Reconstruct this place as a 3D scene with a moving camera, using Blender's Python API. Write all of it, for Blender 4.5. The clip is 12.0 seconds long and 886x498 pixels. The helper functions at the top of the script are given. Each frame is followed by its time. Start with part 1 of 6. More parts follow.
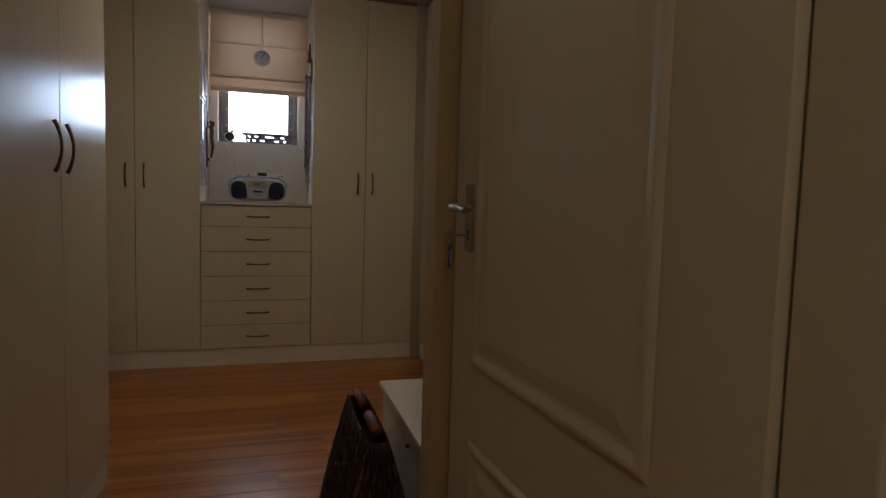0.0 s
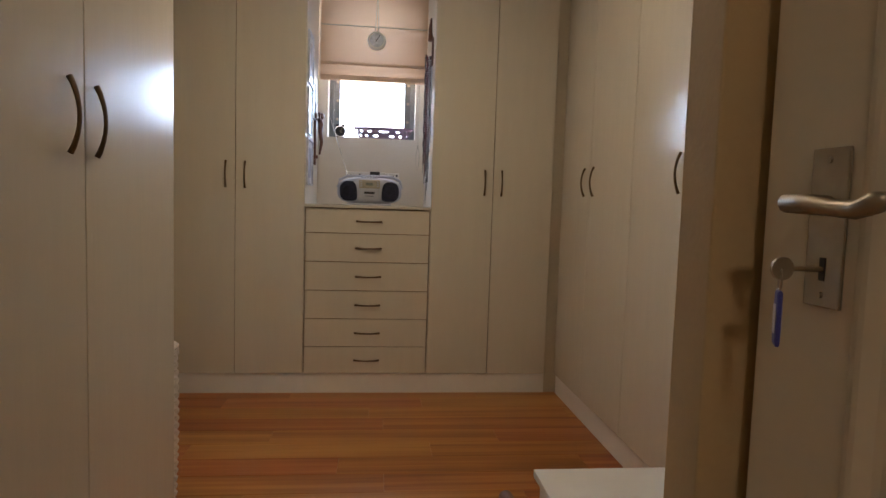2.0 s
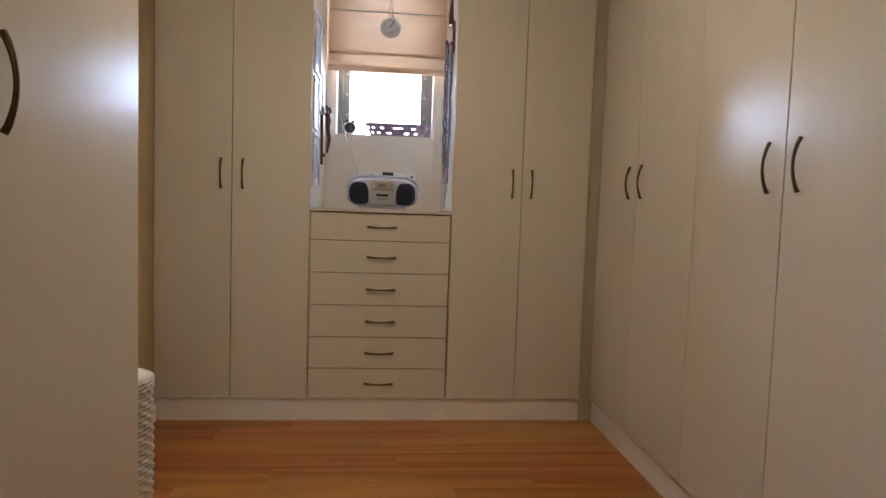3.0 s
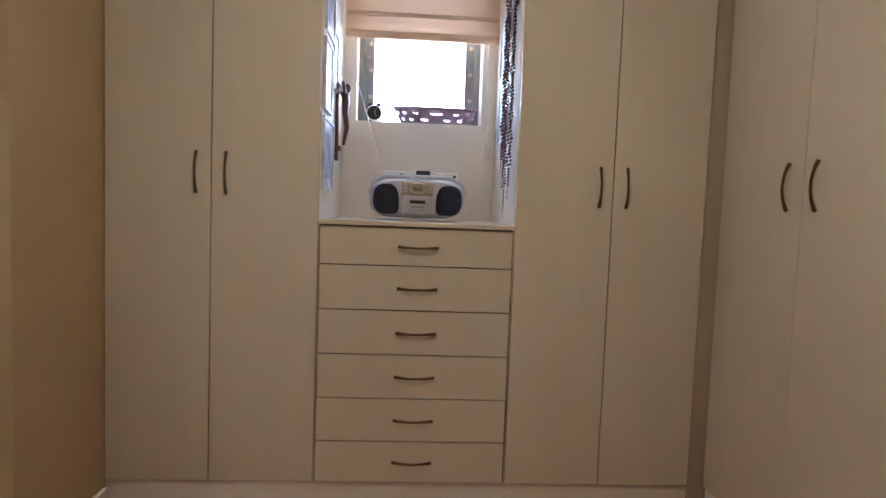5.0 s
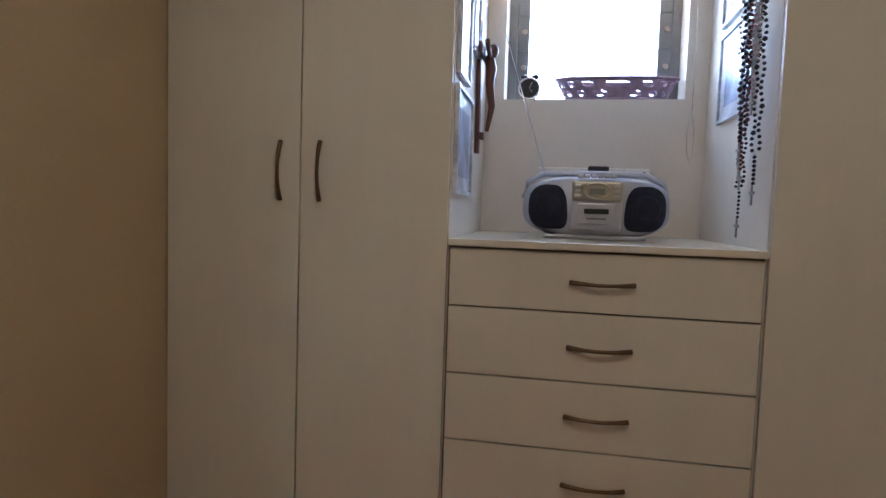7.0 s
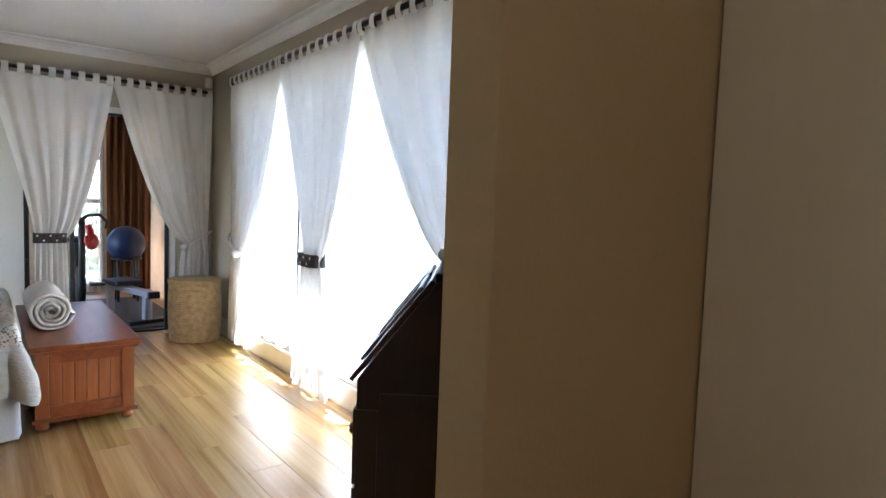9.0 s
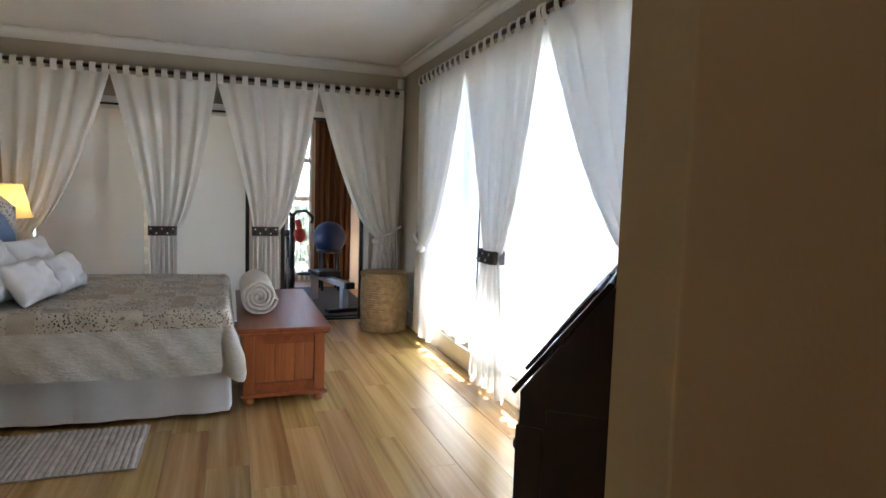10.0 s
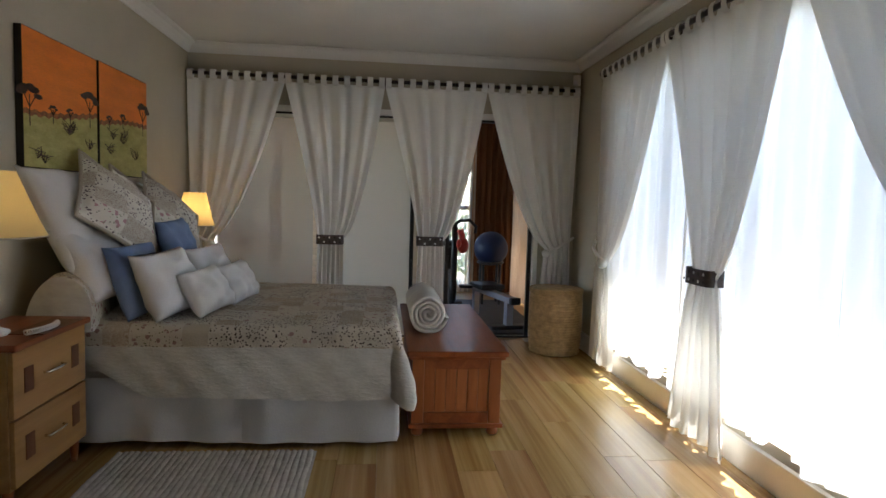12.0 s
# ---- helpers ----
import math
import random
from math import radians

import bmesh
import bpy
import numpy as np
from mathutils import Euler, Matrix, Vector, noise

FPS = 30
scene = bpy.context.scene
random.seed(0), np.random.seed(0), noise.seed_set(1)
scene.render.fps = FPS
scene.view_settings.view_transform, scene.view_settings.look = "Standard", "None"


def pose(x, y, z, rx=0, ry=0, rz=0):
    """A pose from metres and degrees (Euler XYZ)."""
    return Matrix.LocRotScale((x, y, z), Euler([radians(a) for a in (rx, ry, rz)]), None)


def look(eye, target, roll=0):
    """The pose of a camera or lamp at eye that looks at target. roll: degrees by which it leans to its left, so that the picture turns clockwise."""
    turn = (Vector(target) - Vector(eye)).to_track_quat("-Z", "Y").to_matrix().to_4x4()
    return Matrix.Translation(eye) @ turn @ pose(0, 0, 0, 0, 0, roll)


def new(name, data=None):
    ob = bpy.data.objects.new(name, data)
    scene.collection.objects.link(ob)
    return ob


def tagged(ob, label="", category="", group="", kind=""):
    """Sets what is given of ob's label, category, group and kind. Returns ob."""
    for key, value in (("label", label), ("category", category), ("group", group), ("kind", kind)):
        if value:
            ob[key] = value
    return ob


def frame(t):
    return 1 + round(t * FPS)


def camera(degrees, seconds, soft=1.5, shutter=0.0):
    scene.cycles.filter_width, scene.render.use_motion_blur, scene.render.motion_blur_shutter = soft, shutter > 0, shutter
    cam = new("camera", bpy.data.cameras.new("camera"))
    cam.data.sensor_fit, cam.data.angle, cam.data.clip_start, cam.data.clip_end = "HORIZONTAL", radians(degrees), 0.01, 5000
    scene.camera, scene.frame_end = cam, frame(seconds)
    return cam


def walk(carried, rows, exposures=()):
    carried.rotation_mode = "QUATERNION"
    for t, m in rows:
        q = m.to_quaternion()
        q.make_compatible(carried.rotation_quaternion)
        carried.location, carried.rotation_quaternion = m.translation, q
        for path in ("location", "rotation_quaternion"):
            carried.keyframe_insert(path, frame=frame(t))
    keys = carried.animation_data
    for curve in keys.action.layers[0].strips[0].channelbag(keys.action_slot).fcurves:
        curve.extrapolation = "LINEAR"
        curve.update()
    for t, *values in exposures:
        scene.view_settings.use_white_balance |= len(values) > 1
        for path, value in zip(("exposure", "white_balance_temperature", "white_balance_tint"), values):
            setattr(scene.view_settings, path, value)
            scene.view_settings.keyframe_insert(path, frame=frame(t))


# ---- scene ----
cam = camera(73.1, 12.0)
PATH = [
    (0, pose(0.482, -0.168, 1.355, 85.58, -1.70, -16.58)),
    (0.5, pose(0.486, 0.009, 1.342, 85.67, -1.80, -13.28)),
    (1, pose(0.515, 0.232, 1.345, 85.61, -1.70, -10.40)),
    (1.5, pose(0.527, 0.459, 1.324, 85.70, -1.70, -7.66)),
    (2, pose(0.506, 0.712, 1.329, 85.81, -1.80, -6.01)),
    (2.5, pose(0.486, 0.939, 1.305, 86.30, -1.90, -5.40)),
    (3, pose(0.469, 1.189, 1.311, 86.39, -1.90, -5.23)),
    (5, pose(0.393, 2.230, 1.371, 86.21, -2.10, -3.16)),
    (5.5, pose(0.395, 2.467, 1.366, 86.36, -2.00, -1.49)),
    (6, pose(0.349, 2.698, 1.375, 86.45, -2.10, 0.17)),
    (6.5, pose(0.336, 2.946, 1.377, 86.53, -2.00, 3.25)),
    (7, pose(0.296, 3.147, 1.391, 86.24, -1.90, 10.48)),
    (7.5, pose(0.202, 3.264, 1.388, 85.96, -1.80, 21.25)),
    (7.7, pose(0.102, 3.328, 1.379, 86.45, -1.50, 23.97)),
    (9.5, pose(-0.323, 3.750, 1.299, 85.11, -2.10, 63.09)),
    (10, pose(-0.395, 3.797, 1.293, 85.07, -1.80, 70.39)),
    (10.5, pose(-0.484, 3.794, 1.282, 85.08, -1.68, 75.87)),
    (11, pose(-0.625, 3.769, 1.276, 85.13, -1.64, 79.42)),
    (11.5, pose(-0.798, 3.731, 1.271, 85.41, -1.59, 82.32)),
    (12, pose(-0.938, 3.708, 1.269, 85.59, -1.71, 84.45)),
]
EXPOSURES = [(0, 3.2, 6000, 11), (0.5, 3.65, 6000, 12), (1.5, 4.05, 6000, 13), (2.5, 4.65, 5950, 15), (5.0, 4.75, 5600, 16), (7.0, 4.35, 5150, 14), (7.6, 4.25, 5150, 13), (9.5, 3.74, 5700, 10), (10.0, 3.5, 5850, 10), (10.8, 3.24, 6100, 10), (12, 2.8, 6150, 10)]
walk(cam, PATH, EXPOSURES)

# ---- light ----
world = bpy.data.worlds.new("sky")
scene.world = world
world.use_nodes = True
wn = world.node_tree
sky = wn.nodes.new("ShaderNodeTexSky")
sky.sky_type = "NISHITA"
sky.sun_disc = False
sky.sun_elevation = radians(61)
sky.sun_rotation = radians(-20)
wn.links.new(sky.outputs[0], wn.nodes["Background"].inputs[0])
wn.nodes["Background"].inputs[1].default_value = 0.15
sun = new("sun", bpy.data.lights.new("sun", "SUN"))
sun.data.energy = 4.8
sun.data.angle = radians(0.5)
sun.data.color = (1.0, 0.95, 0.86)
sun.matrix_world = look((-3.9, 9.2, 7.2), (-4.6, 5.2, 0.0))


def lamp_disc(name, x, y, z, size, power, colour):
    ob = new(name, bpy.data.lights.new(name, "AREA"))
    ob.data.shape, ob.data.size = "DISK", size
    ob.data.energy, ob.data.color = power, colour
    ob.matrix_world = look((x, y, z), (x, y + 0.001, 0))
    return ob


# warm fill lamps added overhead to brighten dressing room and corridor
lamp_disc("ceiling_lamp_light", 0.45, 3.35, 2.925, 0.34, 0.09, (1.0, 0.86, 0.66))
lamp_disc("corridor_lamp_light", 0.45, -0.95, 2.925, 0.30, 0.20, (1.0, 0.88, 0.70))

# daylight in the small window's opening
niche_day = new("niche_daylight", bpy.data.lights.new("niche_daylight", "AREA"))
niche_day.data.shape, niche_day.data.size, niche_day.data.size_y = "RECTANGLE", 0.52, 1.02
niche_day.data.energy, niche_day.data.color = 1.3, (0.70, 0.83, 1.0)
niche_day.matrix_world = look((0.425, 5.835, 2.39), (0.425, 0.0, 2.21))

# ---- materials ----


def mat(name, col, rough=0.6, var=0.06, scale=8.0, bump=0.0, bscale=60.0, metal=0.0, stretch=(1, 1, 1), island=0.0,
        spec=0.5, col2=None, coords="Object"):
    """Two-scale procedural surface: broad blotches, fine grain and relief."""
    m = bpy.data.materials.new(name)
    m.use_nodes = True
    nt = m.node_tree
    n, l = nt.nodes, nt.links
    b = n["Principled BSDF"]
    b.inputs["Roughness"].default_value = rough
    b.inputs["Metallic"].default_value = metal
    b.inputs["Specular IOR Level"].default_value = spec
    tc = n.new("ShaderNodeTexCoord")
    mp = n.new("ShaderNodeMapping")
    mp.inputs["Scale"].default_value = stretch
    l.new(tc.outputs[coords], mp.inputs[0])
    big, fine = n.new("ShaderNodeTexNoise"), n.new("ShaderNodeTexNoise")
    big.inputs["Scale"].default_value = scale
    big.inputs["Detail"].default_value = 4
    fine.inputs["Scale"].default_value = bscale
    fine.inputs["Detail"].default_value = 6
    l.new(mp.outputs[0], big.inputs["Vector"])
    l.new(mp.outputs[0], fine.inputs["Vector"])
    add = n.new("ShaderNodeMath")
    add.operation = "ADD"
    mul = n.new("ShaderNodeMath")
    mul.operation = "MULTIPLY"
    mul.inputs[1].default_value = 0.5
    l.new(fine.outputs[0], mul.inputs[0])
    l.new(big.outputs[0], add.inputs[0])
    l.new(mul.outputs[0], add.inputs[1])
    ramp = n.new("ShaderNodeMapRange")
    ramp.inputs["From Min"].default_value, ramp.inputs["From Max"].default_value = 0.45, 1.05
    l.new(add.outputs[0], ramp.inputs[0])
    mix = n.new("ShaderNodeMix")
    mix.data_type = "RGBA"
    c2 = col2 or tuple(min(1.0, c * (1 + var * 2)) for c in col)
    c1 = tuple(c * (1 - var * 2) for c in col) if not col2 else col
    mix.inputs[6].default_value, mix.inputs[7].default_value = (*c1, 1), (*c2, 1)
    l.new(ramp.outputs[0], mix.inputs[0])
    out = mix.outputs[2]
    if island:
        oi = n.new("ShaderNodeObjectInfo")
        hsv = n.new("ShaderNodeHueSaturation")
        mr = n.new("ShaderNodeMapRange")
        mr.inputs["To Min"].default_value, mr.inputs["To Max"].default_value = 1 - island, 1 + island
        l.new(oi.outputs["Random"], mr.inputs[0])
        l.new(mr.outputs[0], hsv.inputs["Value"])
        l.new(out, hsv.inputs["Color"])
        out = hsv.outputs[0]
    l.new(out, b.inputs["Base Color"])
    rr = n.new("ShaderNodeMapRange")
    rr.inputs["To Min"].default_value, rr.inputs["To Max"].default_value = max(0.03, rough - 0.08), min(1, rough + 0.08)
    l.new(fine.outputs[0], rr.inputs[0])
    l.new(rr.outputs[0], b.inputs["Roughness"])
    if bump:
        bp = n.new("ShaderNodeBump")
        bp.inputs["Strength"].default_value = bump
        bp.inputs["Distance"].default_value = 0.004
        l.new(fine.outputs[0], bp.inputs["Height"])
        l.new(bp.outputs[0], b.inputs["Normal"])
    return m


def cloth(name, col, through_light, clear=0.0, scale=300.0):
    """Woven cloth that lets part of the light through."""
    m = bpy.data.materials.new(name)
    m.use_nodes = True
    nt = m.node_tree
    n, l = nt.nodes, nt.links
    n.remove(n["Principled BSDF"])
    tc = n.new("ShaderNodeTexCoord")
    ns = n.new("ShaderNodeTexNoise")
    ns.inputs["Scale"].default_value = scale
    ns.inputs["Detail"].default_value = 3
    l.new(tc.outputs["Object"], ns.inputs["Vector"])
    mix = n.new("ShaderNodeMix")
    mix.data_type = "RGBA"
    mix.inputs[6].default_value = (*[c * 0.9 for c in col], 1)
    mix.inputs[7].default_value = (*[min(1, c * 1.06) for c in col], 1)
    l.new(ns.outputs[0], mix.inputs[0])
    d, t, s = n.new("ShaderNodeBsdfDiffuse"), n.new("ShaderNodeBsdfTranslucent"), n.new("ShaderNodeMixShader")
    bp = n.new("ShaderNodeBump")
    bp.inputs["Strength"].default_value = 0.25
    bp.inputs["Distance"].default_value = 0.002
    l.new(ns.outputs[0], bp.inputs["Height"])
    l.new(bp.outputs[0], d.inputs["Normal"])
    l.new(mix.outputs[2], d.inputs[0])
    l.new(mix.outputs[2], t.inputs[0])
    s.inputs[0].default_value = through_light
    l.new(d.outputs[0], s.inputs[1])
    l.new(t.outputs[0], s.inputs[2])
    last = s.outputs[0]
    if clear:
        tr, s2 = n.new("ShaderNodeBsdfTransparent"), n.new("ShaderNodeMixShader")
        s2.inputs[0].default_value = clear
        l.new(last, s2.inputs[1])
        l.new(tr.outputs[0], s2.inputs[2])
        last = s2.outputs[0]
    l.new(last, n["Material Output"].inputs[0])
    return m


def wood(name, dark, light, rough=0.35, axis="x", island=0.12, ring=2.2, relief=0.12):
    """Planed wood with grain along one axis."""
    m = bpy.data.materials.new(name)
    m.use_nodes = True
    nt = m.node_tree
    n, l = nt.nodes, nt.links
    b = n["Principled BSDF"]
    tc, mp, oi = n.new("ShaderNodeTexCoord"), n.new("ShaderNodeMapping"), n.new("ShaderNodeObjectInfo")
    s = {"x": (1, 12, 12), "y": (12, 1, 12), "z": (12, 12, 1)}[axis]
    mp.inputs["Scale"].default_value = s
    cb = n.new("ShaderNodeCombineXYZ")
    sc = n.new("ShaderNodeMath")
    sc.operation = "MULTIPLY"
    sc.inputs[1].default_value = 37.0
    l.new(oi.outputs["Random"], sc.inputs[0])
    for k in range(3):
        l.new(sc.outputs[0], cb.inputs[k])
    l.new(tc.outputs["Object"], mp.inputs["Vector"])
    l.new(cb.outputs[0], mp.inputs["Location"])
    a, f = n.new("ShaderNodeTexNoise"), n.new("ShaderNodeTexNoise")
    a.inputs["Scale"].default_value, a.inputs["Detail"].default_value = ring * 0.6, 3 if relief > 0.03 else 1
    a.inputs["Distortion"].default_value = 1.2 if relief > 0.03 else 0.3
    f.inputs["Scale"].default_value, f.inputs["Detail"].default_value = ring * 6, 8
    l.new(mp.outputs[0], a.inputs["Vector"])
    l.new(mp.outputs[0], f.inputs["Vector"])
    add = n.new("ShaderNodeMath")
    add.operation = "MULTIPLY_ADD"
    add.inputs[1].default_value = min(0.35, relief * 3)
    l.new(f.outputs[0], add.inputs[0])
    l.new(a.outputs[0], add.inputs[2])
    mr = n.new("ShaderNodeMapRange")
    mr.inputs["From Min"].default_value, mr.inputs["From Max"].default_value = 0.25 + min(0.35, relief * 3) * 0.5, 0.75 + min(0.35, relief * 3) * 0.5
    l.new(add.outputs[0], mr.inputs[0])
    mix = n.new("ShaderNodeMix")
    mix.data_type = "RGBA"
    mix.inputs[6].default_value, mix.inputs[7].default_value = (*dark, 1), (*light, 1)
    l.new(mr.outputs[0], mix.inputs[0])
    hsv, vr = n.new("ShaderNodeHueSaturation"), n.new("ShaderNodeMapRange")
    vr.inputs["To Min"].default_value, vr.inputs["To Max"].default_value = 1 - island, 1 + island
    l.new(oi.outputs["Random"], vr.inputs[0])
    l.new(vr.outputs[0], hsv.inputs["Value"])
    l.new(mix.outputs[2], hsv.inputs["Color"])
    l.new(hsv.outputs[0], b.inputs["Base Color"])
    r2 = n.new("ShaderNodeMapRange")
    r2.inputs["To Min"].default_value, r2.inputs["To Max"].default_value = rough - relief * 0.6, rough + relief * 0.8
    l.new(f.outputs[0], r2.inputs[0])
    l.new(r2.outputs[0], b.inputs["Roughness"])
    bp = n.new("ShaderNodeBump")
    bp.inputs["Strength"].default_value, bp.inputs["Distance"].default_value = relief, 0.002
    l.new(f.outputs[0], bp.inputs["Height"])
    l.new(bp.outputs[0], b.inputs["Normal"])
    return m


def laminate(name, dark, mid, light, gloss, wave, tone):
    """Printed laminate plank: long soft cathedral bands, narrow darker streaks and a tone of its own."""
    m = bpy.data.materials.new(name)
    m.use_nodes = True
    nt = m.node_tree
    n, l = nt.nodes, nt.links
    b = n["Principled BSDF"]
    tc, oi, off = n.new("ShaderNodeTexCoord"), n.new("ShaderNodeObjectInfo"), n.new("ShaderNodeVectorMath")
    off.operation = "SCALE"
    off.inputs[0].default_value = (31.0, 17.0, 0.0)
    l.new(oi.outputs["Random"], off.inputs["Scale"])
    src = []
    for sc in ((0.35, 11.0, 1.0), (0.9, 36.0, 1.0), (4.0, 120.0, 1.0)):
        mp, ns = n.new("ShaderNodeMapping"), n.new("ShaderNodeTexNoise")
        mp.inputs["Scale"].default_value = sc
        l.new(tc.outputs["Object"], mp.inputs["Vector"])
        l.new(off.outputs[0], mp.inputs["Location"])
        ns.inputs["Scale"].default_value, ns.inputs["Detail"].default_value = 1.0, 2
        ns.inputs["Distortion"].default_value = wave
        l.new(mp.outputs[0], ns.inputs["Vector"])
        src.append(ns.outputs[0])
    ramp = n.new("ShaderNodeValToRGB")
    ramp.color_ramp.elements[0].position, ramp.color_ramp.elements[0].color = 0.30, (*dark, 1)
    ramp.color_ramp.elements[1].position, ramp.color_ramp.elements[1].color = 0.66, (*light, 1)
    ramp.color_ramp.elements.new(0.47).color = (*mid, 1)
    add = n.new("ShaderNodeMath")
    add.operation = "MULTIPLY_ADD"
    add.inputs[1].default_value = 0.42
    l.new(src[1], add.inputs[0])
    sub = n.new("ShaderNodeMath")
    sub.operation = "MULTIPLY_ADD"
    sub.inputs[1].default_value, sub.inputs[2].default_value = 0.16, -0.29
    l.new(src[2], sub.inputs[0])
    both = n.new("ShaderNodeMath")
    l.new(src[0], both.inputs[0])
    l.new(sub.outputs[0], both.inputs[1])
    l.new(both.outputs[0], add.inputs[2])
    l.new(add.outputs[0], ramp.inputs[0])
    hsv, vr, hr = n.new("ShaderNodeHueSaturation"), n.new("ShaderNodeMapRange"), n.new("ShaderNodeMapRange")
    vr.inputs["To Min"].default_value, vr.inputs["To Max"].default_value = 1 - tone, 1 + tone
    wn_ = n.new("ShaderNodeTexWhiteNoise")
    wn_.noise_dimensions = "1D"
    l.new(oi.outputs["Random"], wn_.inputs["W"])
    hr.inputs["To Min"].default_value, hr.inputs["To Max"].default_value = 0.488, 0.512
    l.new(oi.outputs["Random"], vr.inputs[0])
    l.new(wn_.outputs["Value"], hr.inputs[0])
    l.new(vr.outputs[0], hsv.inputs["Value"])
    l.new(hr.outputs[0], hsv.inputs["Hue"])
    l.new(ramp.outputs[0], hsv.inputs["Color"])
    l.new(hsv.outputs[0], b.inputs["Base Color"])
    sm, rr = n.new("ShaderNodeTexNoise"), n.new("ShaderNodeMapRange")
    sm.inputs["Scale"].default_value = 3.0
    l.new(tc.outputs["Object"], sm.inputs["Vector"])
    rr.inputs["To Min"].default_value, rr.inputs["To Max"].default_value = gloss - 0.01, gloss + 0.015
    l.new(sm.outputs[0], rr.inputs[0])
    l.new(rr.outputs[0], b.inputs["Roughness"])
    return m


def floral(name, base, spots, ground2, patch=0.155, dots=70.0):
    """Patchwork of small printed squares: sprigs, paisley scrolls, roses and plain quilted cloth."""
    m = bpy.data.materials.new(name)
    m.use_nodes = True
    nt = m.node_tree
    n, l = nt.nodes, nt.links
    b = n["Principled BSDF"]
    b.inputs["Roughness"].default_value = 0.9
    b.inputs["Specular IOR Level"].default_value = 0.1
    tc = n.new("ShaderNodeTexCoord")

    def vec(op, a, val):
        q = n.new("ShaderNodeVectorMath")
        q.operation = op
        l.new(a, q.inputs[0])
        if val is not None:
            q.inputs[1].default_value = val
        return q.outputs[0]

    def num(op, a, val):
        q = n.new("ShaderNodeMath")
        q.operation = op
        l.new(a, q.inputs[0])
        if isinstance(val, float):
            q.inputs[1].default_value = val
        else:
            l.new(val, q.inputs[1])
        return q.outputs[0]

    def blend(fac, c1, c2):
        q = n.new("ShaderNodeMix")
        q.data_type = "RGBA"
        for k, c in ((6, c1), (7, c2)):
            if isinstance(c, tuple):
                q.inputs[k].default_value = (*c, 1)
            else:
                l.new(c, q.inputs[k])
        l.new(fac, q.inputs[0])
        return q.outputs[2]

    def tex(kind, scale, **more):
        q = n.new(kind)
        q.inputs["Scale"].default_value = scale
        for k, v in more.items():
            q.inputs[k].default_value = v
        l.new(tc.outputs["Object"], q.inputs["Vector"])
        return q
    cell = vec("FLOOR", vec("MULTIPLY", vec("ADD", tc.outputs["Object"], (7.03, 9.02, 3.07)), (1 / patch, 1 / patch, 1 / patch / 1.6)), None)
    pick = n.new("ShaderNodeTexWhiteNoise")
    l.new(cell, pick.inputs["Vector"])
    sep = n.new("ShaderNodeSeparateColor")
    l.new(pick.outputs["Color"], sep.inputs[0])
    sprigs = tex("ShaderNodeTexVoronoi", dots)
    roses = tex("ShaderNodeTexVoronoi", dots * 0.36)
    petals = tex("ShaderNodeTexNoise", dots * 1.3, Detail=3.0)
    scroll = tex("ShaderNodeTexNoise", dots * 0.55, Detail=2.0, Distortion=4.0)
    leaf = tex("ShaderNodeTexVoronoi", dots * 0.8)
    dot = num("MULTIPLY", num("LESS_THAN", sprigs.outputs["Distance"], 0.33), num("GREATER_THAN", petals.outputs[0], 0.40))
    sprig = blend(dot, base, spots[0])
    band = num("ABSOLUTE", num("SUBTRACT", scroll.outputs[0], 0.5), 0.0)
    paisley = blend(num("LESS_THAN", band, 0.045), ground2, spots[1])
    flower = num("LESS_THAN", num("ADD", roses.outputs["Distance"], num("MULTIPLY", petals.outputs[0], 0.35)), 0.46)
    rose = blend(num("LESS_THAN", leaf.outputs["Distance"], 0.20), blend(flower, base, spots[2]), spots[3])
    c = blend(num("GREATER_THAN", sep.outputs[0], 0.44), sprig, paisley)
    c = blend(num("GREATER_THAN", sep.outputs[0], 0.70), c, rose)
    c = blend(num("GREATER_THAN", sep.outputs[0], 0.96), c, ground2)
    hsv, vr = n.new("ShaderNodeHueSaturation"), n.new("ShaderNodeMapRange")
    vr.inputs["To Min"].default_value, vr.inputs["To Max"].default_value = 0.92, 1.06
    l.new(sep.outputs[1], vr.inputs[0])
    l.new(vr.outputs[0], hsv.inputs["Value"])
    l.new(c, hsv.inputs["Color"])
    l.new(hsv.outputs[0], b.inputs["Base Color"])
    bp, st = n.new("ShaderNodeBump"), tex("ShaderNodeTexNoise", 95.0)
    bp.inputs["Strength"].default_value, bp.inputs["Distance"].default_value = 0.45, 0.006
    l.new(st.outputs[0], bp.inputs["Height"])
    l.new(bp.outputs[0], b.inputs["Normal"])
    return m


CREAM = mat("cream_melamine", (0.62, 0.575, 0.475), 0.23, 0.012, 3, 0.12, 14, stretch=(6, 6, 0.6))
# Carcass coloured dark brown to put shade into the door and drawer gaps.
CARCASS = mat("gap_shade_carcass", (0.20, 0.13, 0.065), 0.7, 0.06, 6)
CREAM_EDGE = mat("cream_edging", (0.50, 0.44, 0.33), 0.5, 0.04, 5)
WHITE_PAINT = mat("white_gloss_paint", (0.76, 0.74, 0.69), 0.35, 0.02, 6, 0.05, 30)
DOOR_PAINT = mat("cream_door_paint", (0.64, 0.60, 0.51), 0.48, 0.02, 3, 0.03, 40)
WALL = mat("beige_wall_paint", (0.47, 0.42, 0.32), 0.85, 0.03, 2.5, 0.2, 90)
WALL_CLOSET = mat("tan_wall_paint", (0.47, 0.36, 0.205), 0.85, 0.03, 2.5, 0.2, 90)
NICHE = mat("cream_plaster", (0.72, 0.66, 0.57), 0.8, 0.03, 3, 0.15, 90)
